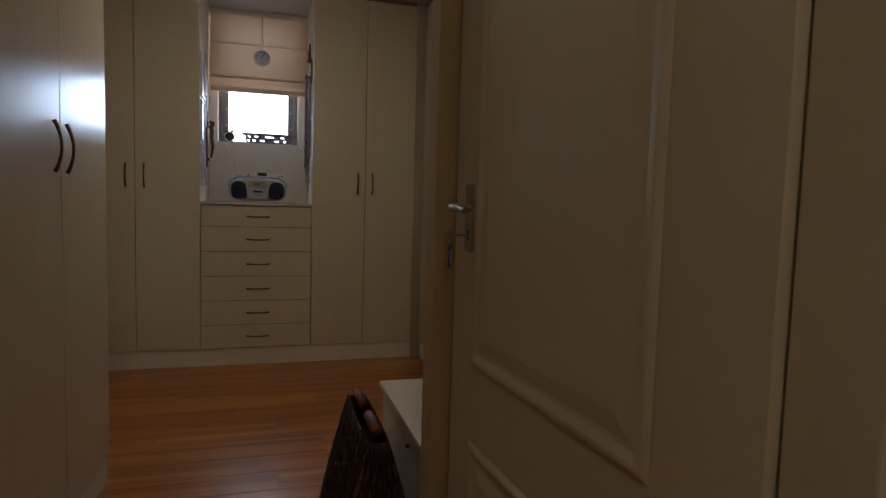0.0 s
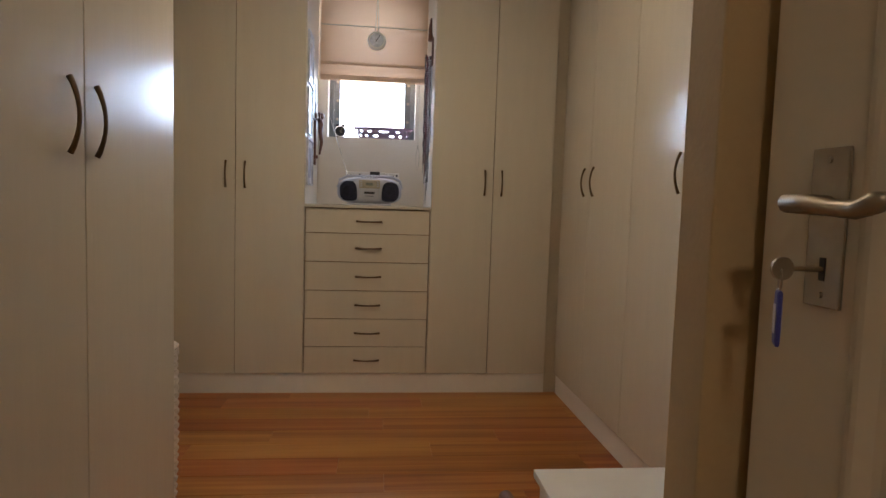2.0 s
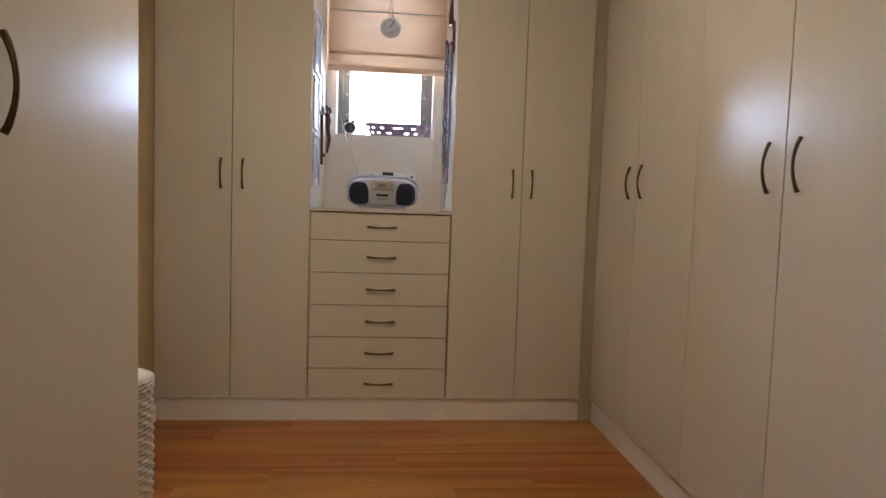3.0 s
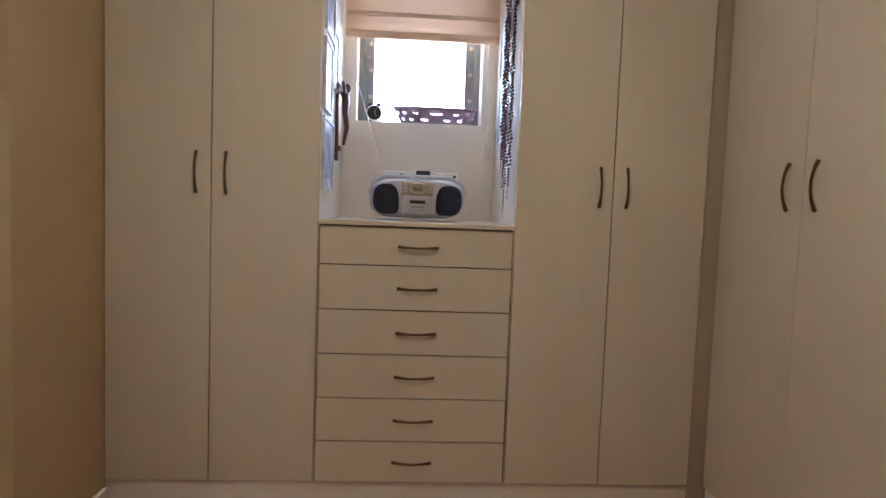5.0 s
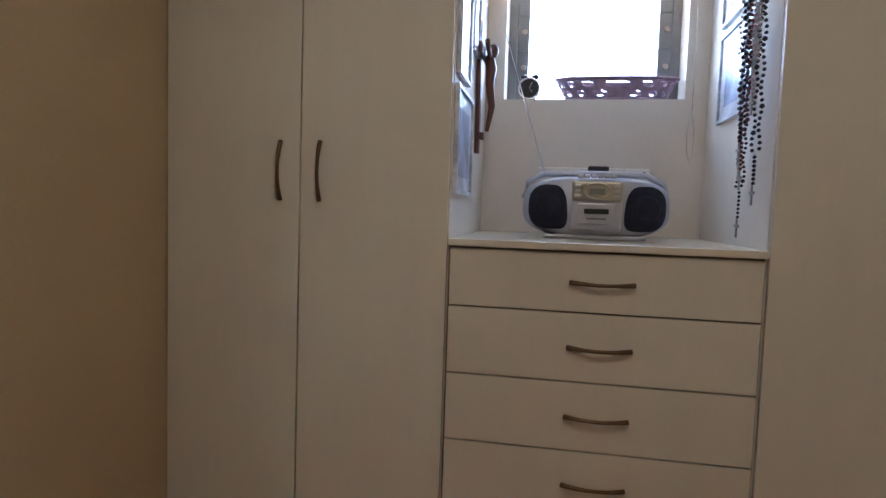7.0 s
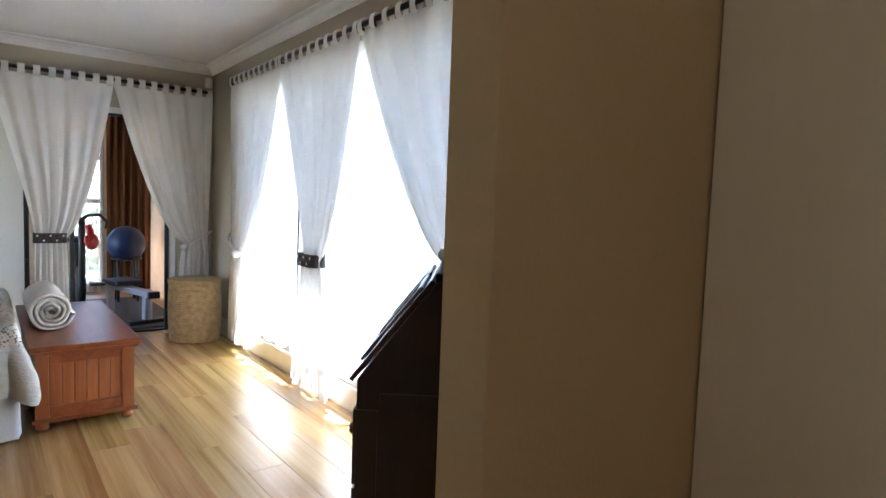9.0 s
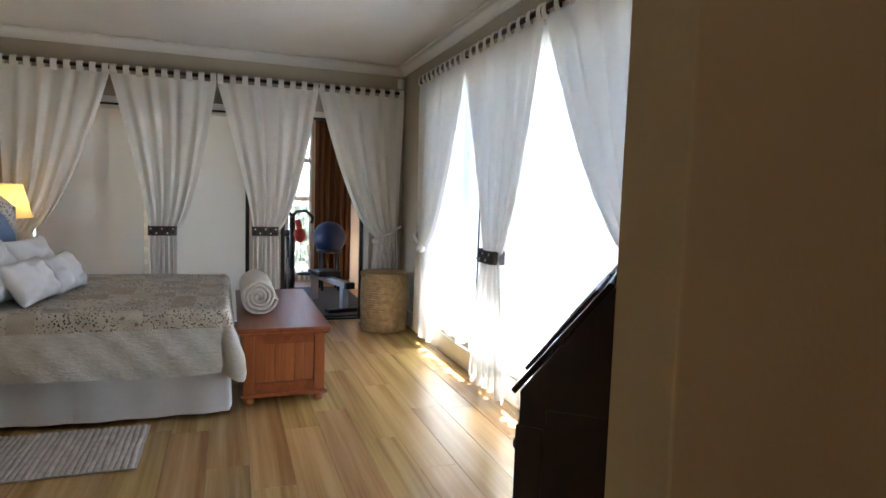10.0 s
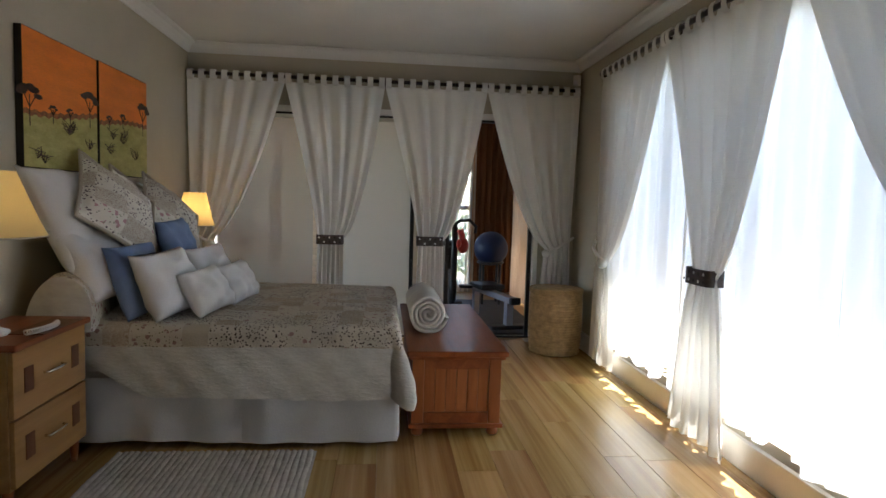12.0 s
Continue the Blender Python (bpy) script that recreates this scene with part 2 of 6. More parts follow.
CEIL = mat("ceiling_white", (0.72, 0.71, 0.67), 0.9, 0.02, 3, 0.1, 100)
BRONZE = mat("bronze_handle", (0.12, 0.075, 0.035), 0.38, 0.15, 20, 0.1, 80, metal=0.8)
STEEL = mat("satin_nickel", (0.40, 0.35, 0.28), 0.42, 0.06, 20, 0, 80, metal=1.0)
CHROME = mat("chrome", (0.75, 0.75, 0.75), 0.12, 0.02, 20, metal=1.0)
BLACK = mat("black_plastic", (0.012, 0.012, 0.014), 0.45, 0.15, 20, 0.1, 90)
GAP = mat("dark_gap", (0.03, 0.025, 0.02), 0.9, 0.1, 10)
SILVER = mat("silver_plastic", (0.45, 0.46, 0.52), 0.35, 0.04, 12, metal=0.4)
GREY_FRAME = mat("grey_painted_steel", (0.16, 0.17, 0.17), 0.5, 0.08, 12, 0.1, 70)
NAVY_MESH = mat("speaker_cloth", (0.014, 0.016, 0.035), 0.8, 0.25, 30, 0.6, 220)
LCD = mat("lcd_grey", (0.22, 0.24, 0.2), 0.2, 0.05, 20)
GOLDEN = mat("gold_trim", (0.40, 0.36, 0.28), 0.35, 0.08, 20, metal=0.6)
BLIND = cloth("peach_blind_fabric", (0.74, 0.52, 0.35), 0.055)
CURTAIN = cloth("white_curtain_cotton", (0.90, 0.89, 0.85), 0.20)
SHEER = cloth("white_voile", (0.92, 0.93, 0.94), 0.76, 0.05, 500)
ROLLER = cloth("cream_roller_blind", (0.74, 0.71, 0.62), 0.5)
ROLLER_THIN = cloth("thin_roller_blind", (0.74, 0.71, 0.62), 0.5, 0.5)
GYM_CREAM = cloth("cream_gym_curtain", (0.55, 0.43, 0.31), 0.3)
GYM_BROWN = cloth("brown_gym_curtain", (0.15, 0.065, 0.03), 0.3)
GYM_TAN = cloth("tan_gym_voile", (0.46, 0.33, 0.22), 0.5, 0.15)
GYM_VOILE = cloth("gym_voile", (0.8, 0.78, 0.72), 0.6, 0.5)
FLOOR_RED = laminate("orange_laminate", (0.24, 0.072, 0.013), (0.36, 0.125, 0.026), (0.47, 0.20, 0.05), 0.30, 0.25, 0.06)
FLOOR_PALE = laminate("maple_laminate", (0.27, 0.15, 0.05), (0.37, 0.232, 0.086), (0.47, 0.315, 0.132), 0.26, 0.1, 0.06)
CHEST_WOOD = wood("red_brown_pine", (0.17, 0.042, 0.014), (0.30, 0.09, 0.03), 0.32, "x", 0.05, 1.6)
CHEST_V = wood("red_brown_pine_upright", (0.22, 0.062, 0.018), (0.38, 0.13, 0.042), 0.35, "z", 0.08, 1.6)
DARK_WOOD = wood("dark_mahogany", (0.010, 0.005, 0.004), (0.032, 0.012, 0.008), 0.33, "z", 0.05, 1.6)
PINE = wood("honey_pine", (0.30, 0.155, 0.052), (0.43, 0.25, 0.10), 0.4, "x", 0.05, 1.2)
INLAY = wood("walnut_inlay", (0.10, 0.03, 0.012), (0.17, 0.06, 0.025), 0.4, "z", 0.05, 1.5)
CROSS_WOOD = wood("carved_brown_wood", (0.08, 0.025, 0.012), (0.17, 0.06, 0.03), 0.4, "z", 0.05, 2)
DOOR_TIMBER = wood("meranti_frame", (0.30, 0.13, 0.05), (0.46, 0.24, 0.10), 0.4, "z", 0.05, 1.4)
WICKER_W = mat("white_wicker", (0.68, 0.64, 0.57), 0.6, 0.08, 30, 0.4, 90)
WICKER_T = mat("straw_wicker", (0.48, 0.34, 0.17), 0.75, 0.18, 22, 0.6, 120)
LATTICE = mat("brown_lattice", (0.14, 0.075, 0.045), 0.6, 0.3, 14, 0.3, 90)
LATTICE_NET = mat("dark_lattice_net", (0.022, 0.010, 0.007), 0.42, 0.2, 30, 0.2, 90)
LID_WOOD = wood("polished_lid_mahogany", (0.018, 0.008, 0.006), (0.05, 0.02, 0.012), 0.12, "y", 0.05, 1.6)
LILAC_WEAVE = mat("brown_lilac_weave", (0.27, 0.19, 0.25), 0.55, 0.15, 30, 0.3, 90)
QUILT = floral("patchwork_quilt", (0.58, 0.54, 0.47), ((0.05, 0.03, 0.035), (0.34, 0.265, 0.20), (0.36, 0.24, 0.23), (0.20, 0.19, 0.12)), (0.53, 0.48, 0.40), 0.125)
QUILT_EDGE = mat("cream_quilt_border", (0.60, 0.60, 0.58), 0.9, 0.05, 12, 0.9, 34, stretch=(1, 1, 2.2))
SHAM = floral("patchwork_sham", (0.72, 0.69, 0.63), ((0.10, 0.07, 0.09), (0.44, 0.37, 0.31), (0.50, 0.30, 0.33), (0.24, 0.27, 0.18)), (0.63, 0.60, 0.53), 0.11, 58.0)
LINEN = mat("white_linen", (0.76, 0.76, 0.78), 0.9, 0.03, 8, 0.4, 120)
SKIRT = mat("grey_white_skirt", (0.58, 0.59, 0.61), 0.9, 0.03, 6, 0.3, 120)
BLUE_LINEN = mat("blue_cotton", (0.20, 0.285, 0.50), 0.9, 0.07, 10, 0.4, 120)
PALE_PIPING = mat("beige_piping", (0.48, 0.43, 0.36), 0.9, 0.05, 10, 0.3, 120)
TOWEL = mat("cream_throw", (0.66, 0.63, 0.57), 0.95, 0.05, 14, 0.9, 160)
RUG = mat("white_grey_rag_rug", (0.42, 0.395, 0.365), 0.95, 0.12, 18, 0.9, 130)
RUG2 = mat("pale_rag_rug", (0.47, 0.445, 0.415), 0.95, 0.1, 18, 0.9, 130)
TIE = mat("dark_carved_tieback", (0.055, 0.038, 0.03), 0.45, 0.2, 30, 0.3, 90)
BLUE_BALL = mat("blue_rubber", (0.004, 0.015, 0.065), 0.5, 0.06, 8)
RED_GLOVE = mat("red_vinyl", (0.40, 0.02, 0.015), 0.35, 0.06, 12)
BRICK = mat("cream_brick", (0.56, 0.46, 0.33), 0.85, 0.08, 9, 0.5, 60, island=0.12)
MORTAR = mat("mortar", (0.47, 0.39, 0.29), 0.95, 0.08, 12, 0.5, 70)
MATGREY = mat("grey_foam_mat", (0.07, 0.072, 0.078), 0.8, 0.1, 16, 0.4, 120)
PAVING = mat("pale_paving", (0.42, 0.38, 0.32), 0.9, 0.12, 2, 0.4, 40)
LEAF = mat("garden_leaf", (0.06, 0.11, 0.03), 0.5, 0.3, 6, island=0.2)
BARK = mat("palm_bark", (0.16, 0.11, 0.07), 0.9, 0.2, 8, 0.8, 40)
GARDEN_WALL = mat("garden_wall_plaster", (0.6, 0.56, 0.48), 0.9, 0.06, 2, 0.3, 50)
FUR_W = mat("white_plush", (0.52, 0.46, 0.38), 1.0, 0.1, 20, 1.0, 200)
FUR_B = mat("brown_plush", (0.12, 0.045, 0.025), 1.0, 0.15, 20, 1.0, 200)
PAPER = mat("photo_paper", (0.55, 0.57, 0.62), 0.4, 0.25, 9)
PAPER2 = mat("photo_print", (0.26, 0.30, 0.42), 0.35, 0.45, 6)
TAG_BLUE = mat("blue_plastic_tag", (0.04, 0.05, 0.30), 0.3, 0.05, 20)
CORD = mat("cream_cord", (0.6, 0.56, 0.48), 0.8, 0.05, 20)
BEAD_D = mat("dark_bead", (0.025, 0.014, 0.014), 0.3, 0.2, 60)
BEAD_R = mat("red_bead", (0.16, 0.02, 0.025), 0.3, 0.2, 60)
BEAD_L = mat("pale_bead", (0.45, 0.38, 0.40), 0.3, 0.2, 60)
SILVER_X = mat("silver_cross", (0.35, 0.33, 0.30), 0.35, 0.1, 40, metal=0.9)
ORANGE = mat("orange_paint", (0.78, 0.20, 0.022), 0.6, 0.10, 4, 0.2, 60, stretch=(0.6, 1, 3))
VELD = mat("olive_paint", (0.30, 0.27, 0.075), 0.65, 0.2, 10, 0.3, 50, col2=(0.50, 0.45, 0.17), stretch=(1, 1, 2.5))
BROWN_PAINT = mat("umber_paint", (0.05, 0.025, 0.018), 0.6, 0.3, 30)
GRASSLINE = mat("rust_paint", (0.26, 0.09, 0.03), 0.6, 0.3, 30)
CANVAS_EDGE = mat("black_canvas_edge", (0.015, 0.013, 0.012), 0.6, 0.1, 20)


def glow(name, col, strength, base):
    m = mat(name, base, 0.8, 0.04, 10, 0.2, 90)
    b = m.node_tree.nodes["Principled BSDF"]
    b.inputs["Emission Color"].default_value = (*col, 1)
    b.inputs["Emission Strength"].default_value = strength
    return m


def glass_mat():
    m = bpy.data.materials.new("window_glass")
    m.use_nodes = True
    nt = m.node_tree
    n, l = nt.nodes, nt.links
    n.remove(n["Principled BSDF"])
    t, g, s, f = (n.new("ShaderNodeBsdfTransparent"), n.new("ShaderNodeBsdfGlossy"), n.new("ShaderNodeMixShader"),
                  n.new("ShaderNodeFresnel"))
    g.inputs["Roughness"].default_value = 0.03
    l.new(f.outputs[0], s.inputs[0])
    l.new(t.outputs[0], s.inputs[1])
    l.new(g.outputs[0], s.inputs[2])
    l.new(s.outputs[0], n["Material Output"].inputs[0])
    return m


GLASS = glass_mat()
SHADE = cloth("cream_lampshade", (0.80, 0.65, 0.34), 0.55)

# ---- mesh helpers ----


def add_box(bm, x0, x1, y0, y1, z0, z1, bev=0.0):
    r = bmesh.ops.create_cube(bm, size=1)
    vs = r["verts"]
    bmesh.ops.scale(bm, vec=(x1 - x0, y1 - y0, z1 - z0), verts=vs)
    bmesh.ops.translate(bm, vec=((x0 + x1) / 2, (y0 + y1) / 2, (z0 + z1) / 2), verts=vs)
    if bev:
        es = list({e for v in vs for e in v.link_edges})
        bmesh.ops.bevel(bm, geom=es, offset=bev, segments=2, affect="EDGES", profile=0.6)
    return bm


def bx(x0, x1, y0, y1, z0, z1, bev=0.0):
    return add_box(bmesh.new(), min(x0, x1), max(x0, x1), min(y0, y1), max(y0, y1), min(z0, z1), max(z0, z1), bev)


def cyl(r0, r1, h, seg=20, m=None, cap=True):
    bm = bmesh.new()
    bmesh.ops.create_cone(bm, cap_ends=cap, segments=seg, radius1=r0, radius2=r1, depth=h)
    bmesh.ops.translate(bm, vec=(0, 0, h / 2), verts=bm.verts)
    if m:
        bmesh.ops.transform(bm, matrix=m, verts=bm.verts)
    return bm


def ball(r, m=None, u=16, v=10):
    bm = bmesh.new()
    bmesh.ops.create_uvsphere(bm, u_segments=u, v_segments=v, radius=r)
    if m:
        bmesh.ops.transform(bm, matrix=m, verts=bm.verts)
    return bm


def merge(*bms):
    out = bmesh.new()
    for b in bms:
        me = bpy.data.meshes.new("tmp")
        b.to_mesh(me)
        b.free()
        out.from_mesh(me)
        bpy.data.meshes.remove(me)
    return out


def lathe(profile, seg=28, m=None):
    """Turned shape from (radius, z) pairs."""
    bm = bmesh.new()
    rings = []
    for r, z in profile:
        rings.append([bm.verts.new((r * math.cos(2 * math.pi * k / seg), r * math.sin(2 * math.pi * k / seg), z)) for k in range(seg)])
    for a, b in zip(rings, rings[1:]):
        for k in range(seg):
            bm.faces.new((a[k], a[(k + 1) % seg], b[(k + 1) % seg], b[k]))
    bm.faces.new(list(reversed(rings[0])))
    bm.faces.new(rings[-1])
    if m:
        bmesh.ops.transform(bm, matrix=m, verts=bm.verts)
    return bm


def tube(points, r, seg=8, radii=None):
    """Round bar along a line of points."""
    bm = bmesh.new()
    pts = [Vector(p) for p in points]
    rings = []
    up = Vector((0.31, 0.17, 0.93))
    for i, p in enumerate(pts):
        d = (pts[min(i + 1, len(pts) - 1)] - pts[max(i - 1, 0)]).normalized()
        a = d.cross(up).normalized()
        b = d.cross(a)
        rr = radii[i] if radii else r
        rings.append([bm.verts.new(p + rr * (math.cos(2 * math.pi * k / seg) * a + math.sin(2 * math.pi * k / seg) * b)) for k in range(seg)])
    for a, b in zip(rings, rings[1:]):
        for k in range(seg):
            bm.faces.new((a[k], a[(k + 1) % seg], b[(k + 1) % seg], b[k]))
    bm.faces.new(rings[0])
    bm.faces.new(list(reversed(rings[-1])))
    bmesh.ops.recalc_face_normals(bm, faces=bm.faces)
    return bm


def mesh_of(bm, name, material, smooth):
    me = bpy.data.meshes.new(name)
    bmesh.ops.recalc_face_normals(bm, faces=bm.faces)
    bm.to_mesh(me)
    bm.free()
    me.materials.append(material)
    if smooth:
        for p in me.polygons:
            p.use_smooth = True
    return me


def part(name, bm, material, parent, label="", smooth=False):
    ob = new(name, mesh_of(bm, name, material, smooth))
    ob.parent = parent
    return tagged(ob, label)


def thing(name, label, category, at=(0, 0, 0), rz=0.0, group="", kind=""):
    ob = new(name)
    ob.matrix_world = pose(*at, 0, 0, rz)
    return tagged(ob, label, category, group, kind)


def solo(name, bm, material, label, category, kind="", smooth=False, group=""):
    return tagged(new(name, mesh_of(bm, name, material, smooth)), label, category, group, kind)


def struct(name, bm, material, label, category):
    return solo(name, bm, material, label, category, "structure")


def sheet(fn, nu, nv):
    """Grid mesh of a surface fn(u, v)."""
    bm = bmesh.new()
    g = [[bm.verts.new(fn(i / nu, j / nv)) for i in range(nu + 1)] for j in range(nv + 1)]
    for j in range(nv):
        for i in range(nu):
            bm.faces.new((g[j][i], g[j][i + 1], g[j + 1][i + 1], g[j + 1][i]))
    return bm

# ---- structure ----
FX, LY, WY = -6.468, 1.969, 5.50      # bedroom: far wall, bed wall, window wall
BH, CH = 2.60, 3.02                   # ceiling heights: bedroom, dressing room
CF, RX, LX = 4.84, 1.782, -0.209      # fronts of the built-in cupboards
WX = -0.902                           # wall between dressing room and bedroom

floor = struct("floor", bx(-6.7, 2.5, -1.8, 6.0, -0.08, -0.006), MORTAR, "wood laminate floor of bedroom and dressing room", "floor")
struct("ceiling_bedroom", bx(FX - 0.1, WX - 0.115, LY - 0.1, WY + 0.25, BH, BH + 0.1), CEIL, "smooth white painted bedroom ceiling", "ceiling")
struct("ceiling_dressing", bx(WX - 0.115, 2.5, -1.8, 5.85, CH, CH + 0.1), CEIL, "smooth white painted dressing room ceiling", "ceiling")


def holed_wall(name, axis, pos, thick, a0, a1, z0, z1, holes, material, label):
    """Wall along x or y with rectangular openings (a0, a1, z0, z1)."""
    bm = bmesh.new()
    cuts_a = sorted({a0, a1, *[h[0] for h in holes], *[h[1] for h in holes]})
    cuts_z = sorted({z0, z1, *[h[2] for h in holes], *[h[3] for h in holes]})
    grid = {}

    def v(i, j, k):
        key = (i, j, k)
        if key not in grid:
            p = pos + (thick if k else 0)
            grid[key] = bm.verts.new((cuts_a[i], p, cuts_z[j]) if axis == "x" else (p, cuts_a[i], cuts_z[j]))
        return grid[key]

    def solid(i, j):
        if not (0 <= i < len(cuts_a) - 1 and 0 <= j < len(cuts_z) - 1):
            return False
        ca, cz = (cuts_a[i] + cuts_a[i + 1]) / 2, (cuts_z[j] + cuts_z[j + 1]) / 2
        return not any(h[0] < ca < h[1] and h[2] < cz < h[3] for h in holes)
    for i in range(len(cuts_a) - 1):
        for j in range(len(cuts_z) - 1):
            if not solid(i, j):
                continue
            for k in (0, 1):
                bm.faces.new((v(i, j, k), v(i + 1, j, k), v(i + 1, j + 1, k), v(i, j + 1, k)))
            for di, dj, e in ((-1, 0, ((i, j), (i, j + 1))), (1, 0, ((i + 1, j), (i + 1, j + 1))), (0, -1, ((i, j), (i + 1, j))), (0, 1, ((i, j + 1), (i + 1, j + 1)))):
                if not solid(i + di, j + dj):
                    (p, q), (r, s) = e
                    bm.faces.new((v(p, q, 0), v(r, s, 0), v(r, s, 1), v(p, q, 1)))
    return struct(name, bm, material, label, "wall")


WIN = (-5.42, -2.02, 0.215, 2.22)
holed_wall("wall_window", "x", WY, 0.23, FX, WX - 0.058, 0, BH, [WIN], WALL, "beige painted wall round a wide low window")
holed_wall("wall_far", "y", FX - 0.12, 0.12, LY - 0.1, WY + 0.23, 0, BH, [(2.12, 5.16, 0.0, 2.10)], WALL, "beige painted wall with a wide opening to the sunroom")
struct("wall_bed", bx(FX, WX - 0.115, LY - 0.1, LY, 0, BH), WALL, "beige painted wall behind the bed head", "wall")
struct("wall_between", bx(WX - 0.115, WX, 4.25, 5.62, 0, CH, 0.004), WALL_CLOSET, "tan painted wall end beside the bedroom opening", "wall")
struct("wall_between_south", bx(WX - 0.115, WX, LY - 0.1, 2.86, 0, CH), WALL_CLOSET, "tan painted wall at the back of cupboards", "wall")
struct("wall_lintel", bx(WX - 0.115, WX, 2.86, 4.25, BH - 0.06, CH), WALL_CLOSET, "tan painted wall above the bedroom opening", "wall")
struct("wall_east", bx(2.40, 2.5, -1.8, 5.85, 0, CH), WALL_CLOSET, "tan painted outer wall behind the cupboards", "wall")
struct("wall_corridor", bx(1.10, 1.2, -1.8, 1.462, 0, CH), WALL_CLOSET, "tan painted corridor wall behind the open door", "wall")
struct("wall_nib", bx(0.945, 2.40, 1.463, 1.552, 0, CH, 0.004), WALL_CLOSET, "tan painted nib wall beside the open door", "wall")
struct("wall_corridor_west", bx(-0.93, -0.83, -1.8, LY - 0.1, 0, CH), WALL_CLOSET, "tan painted corridor wall", "wall")
struct("wall_south", bx(-0.93, 1.2, -1.9, -1.8, 0, CH), WALL_CLOSET, "tan painted end wall of the corridor", "wall")
NW = (0.075, 0.775, 1.848, 2.93)
holed_wall("wall_niche", "x", 5.62, 0.23, WX - 0.115, 2.5, 0, CH, [NW], NICHE, "cream plaster wall with a small louvre window")

# cornices
def cornice(name, p0, p1, inward, z):
    d = (Vector(p1) - Vector(p0))
    n = Vector(inward)
    prof = [(0, -0.085), (0.012, -0.085), (0.016, -0.07), (0.03, -0.045), (0.055, -0.022), (0.085, -0.012), (0.09, 0), (0, 0)]
    bm = bmesh.new()
    ends = []
    for p in (Vector(p0), Vector(p1)):
        ends.append([bm.verts.new((p.x + n.x * a, p.y + n.y * a, z + h)) for a, h in prof])
    k = len(prof)
    for i in range(k):
        bm.faces.new((ends[0][i], ends[0][(i + 1) % k], ends[1][(i + 1) % k], ends[1][i]))
    bm.faces.new(ends[0])
    bm.faces.new(list(reversed(ends[1])))
    return struct(name, bm, CEIL, "white moulded plaster cornice under the ceiling", "cornice")


cornice("cornice_far", (FX, LY, 0), (FX, WY, 0), (1, 0, 0), BH)
cornice("cornice_window", (FX, WY, 0), (WX - 0.115, WY, 0), (0, -1, 0), BH - 0.001)
cornice("cornice_bed", (FX, LY, 0), (WX - 0.115, LY, 0), (0, 1, 0), BH - 0.001)


def skirting(name, x0, x1, y0, y1, h=0.14):
    bm = bx(x0, x1, y0, y1, 0, h, 0.005)
    return struct(name, bm, WHITE_PAINT, "white painted timber skirting board", "skirting")


sk = skirting("baseboard_window", FX + 0.03, WX - 0.13, WY - 0.022, WY - 0.001)
part("cap_moulding", bx(FX + 0.03, WX - 0.13, WY - 0.03, WY - 0.001, 0.1405, 0.158, 0.004), WHITE_PAINT, sk)
skirting("baseboard_far_north", FX + 0.001, FX + 0.022, 5.17, WY - 0.03)
skirting("baseboard_far_south", FX + 0.001, FX + 0.022, LY + 0.03, 2.1)
skirting("baseboard_bed", FX + 0.03, -1.05, LY + 0.001, LY + 0.022)
skirting("baseboard_nib", WX + 0.001, WX + 0.02, 4.27, CF - 0.003, 0.11)

# ---- dressing room cupboards ----


def bow_handle(parent, at, length, vertical, outward):
    """Bowed bronze pull with flattened ends; outward is a unit direction."""
    o = Vector(outward)
    along = Vector((0, 0, 1)) if vertical else Vector((abs(o.y), abs(o.x), 0))
    pts, radii = [], []
    for k in range(13):
        s = k / 12
        lift = 0.006 + (0.022 if vertical else 0.014) * math.sin(math.pi * s) ** 0.8
        sag = -0.0035 * math.sin(math.pi * s) if not vertical else 0.0
        pts.append(Vector(at) + along * (s - 0.5) * length + o * lift + Vector((0, 0, sag)))
        radii.append(0.0052 + 0.0022 * abs(2 * s - 1) ** 2)
    bar = part("handle", tube(pts, 0.006, 8, radii), BRONZE, parent, "bowed bronze pull handle", True)
    return bar


def tall_door(parent, face, a0, a1, z0, z1, pos, handle_at, out):
    """Cupboard door in the plane x = pos or y = pos."""
    g = 0.0022
    t = 0.018
    if face == "y":
        bm = bx(a0 + g, a1 - g, pos, pos + t, z0, z1, 0.0025)
        h = (handle_at, pos, 1.493)
    else:
        s = 1 if out[0] < 0 else -1
        bm = bx(pos, pos + s * t, a0 + g, a1 - g, z0, z1, 0.0025)
        h = (pos, handle_at, 1.498 if s > 0 else 1.509)
    d = part("door", bm, CREAM, parent, "cream melamine door with faint wood grain")
    if handle_at is not None:
        bow_handle(d, h, 0.175, True, out)
    return d


DZ0, DZ1 = 0.142, 2.985


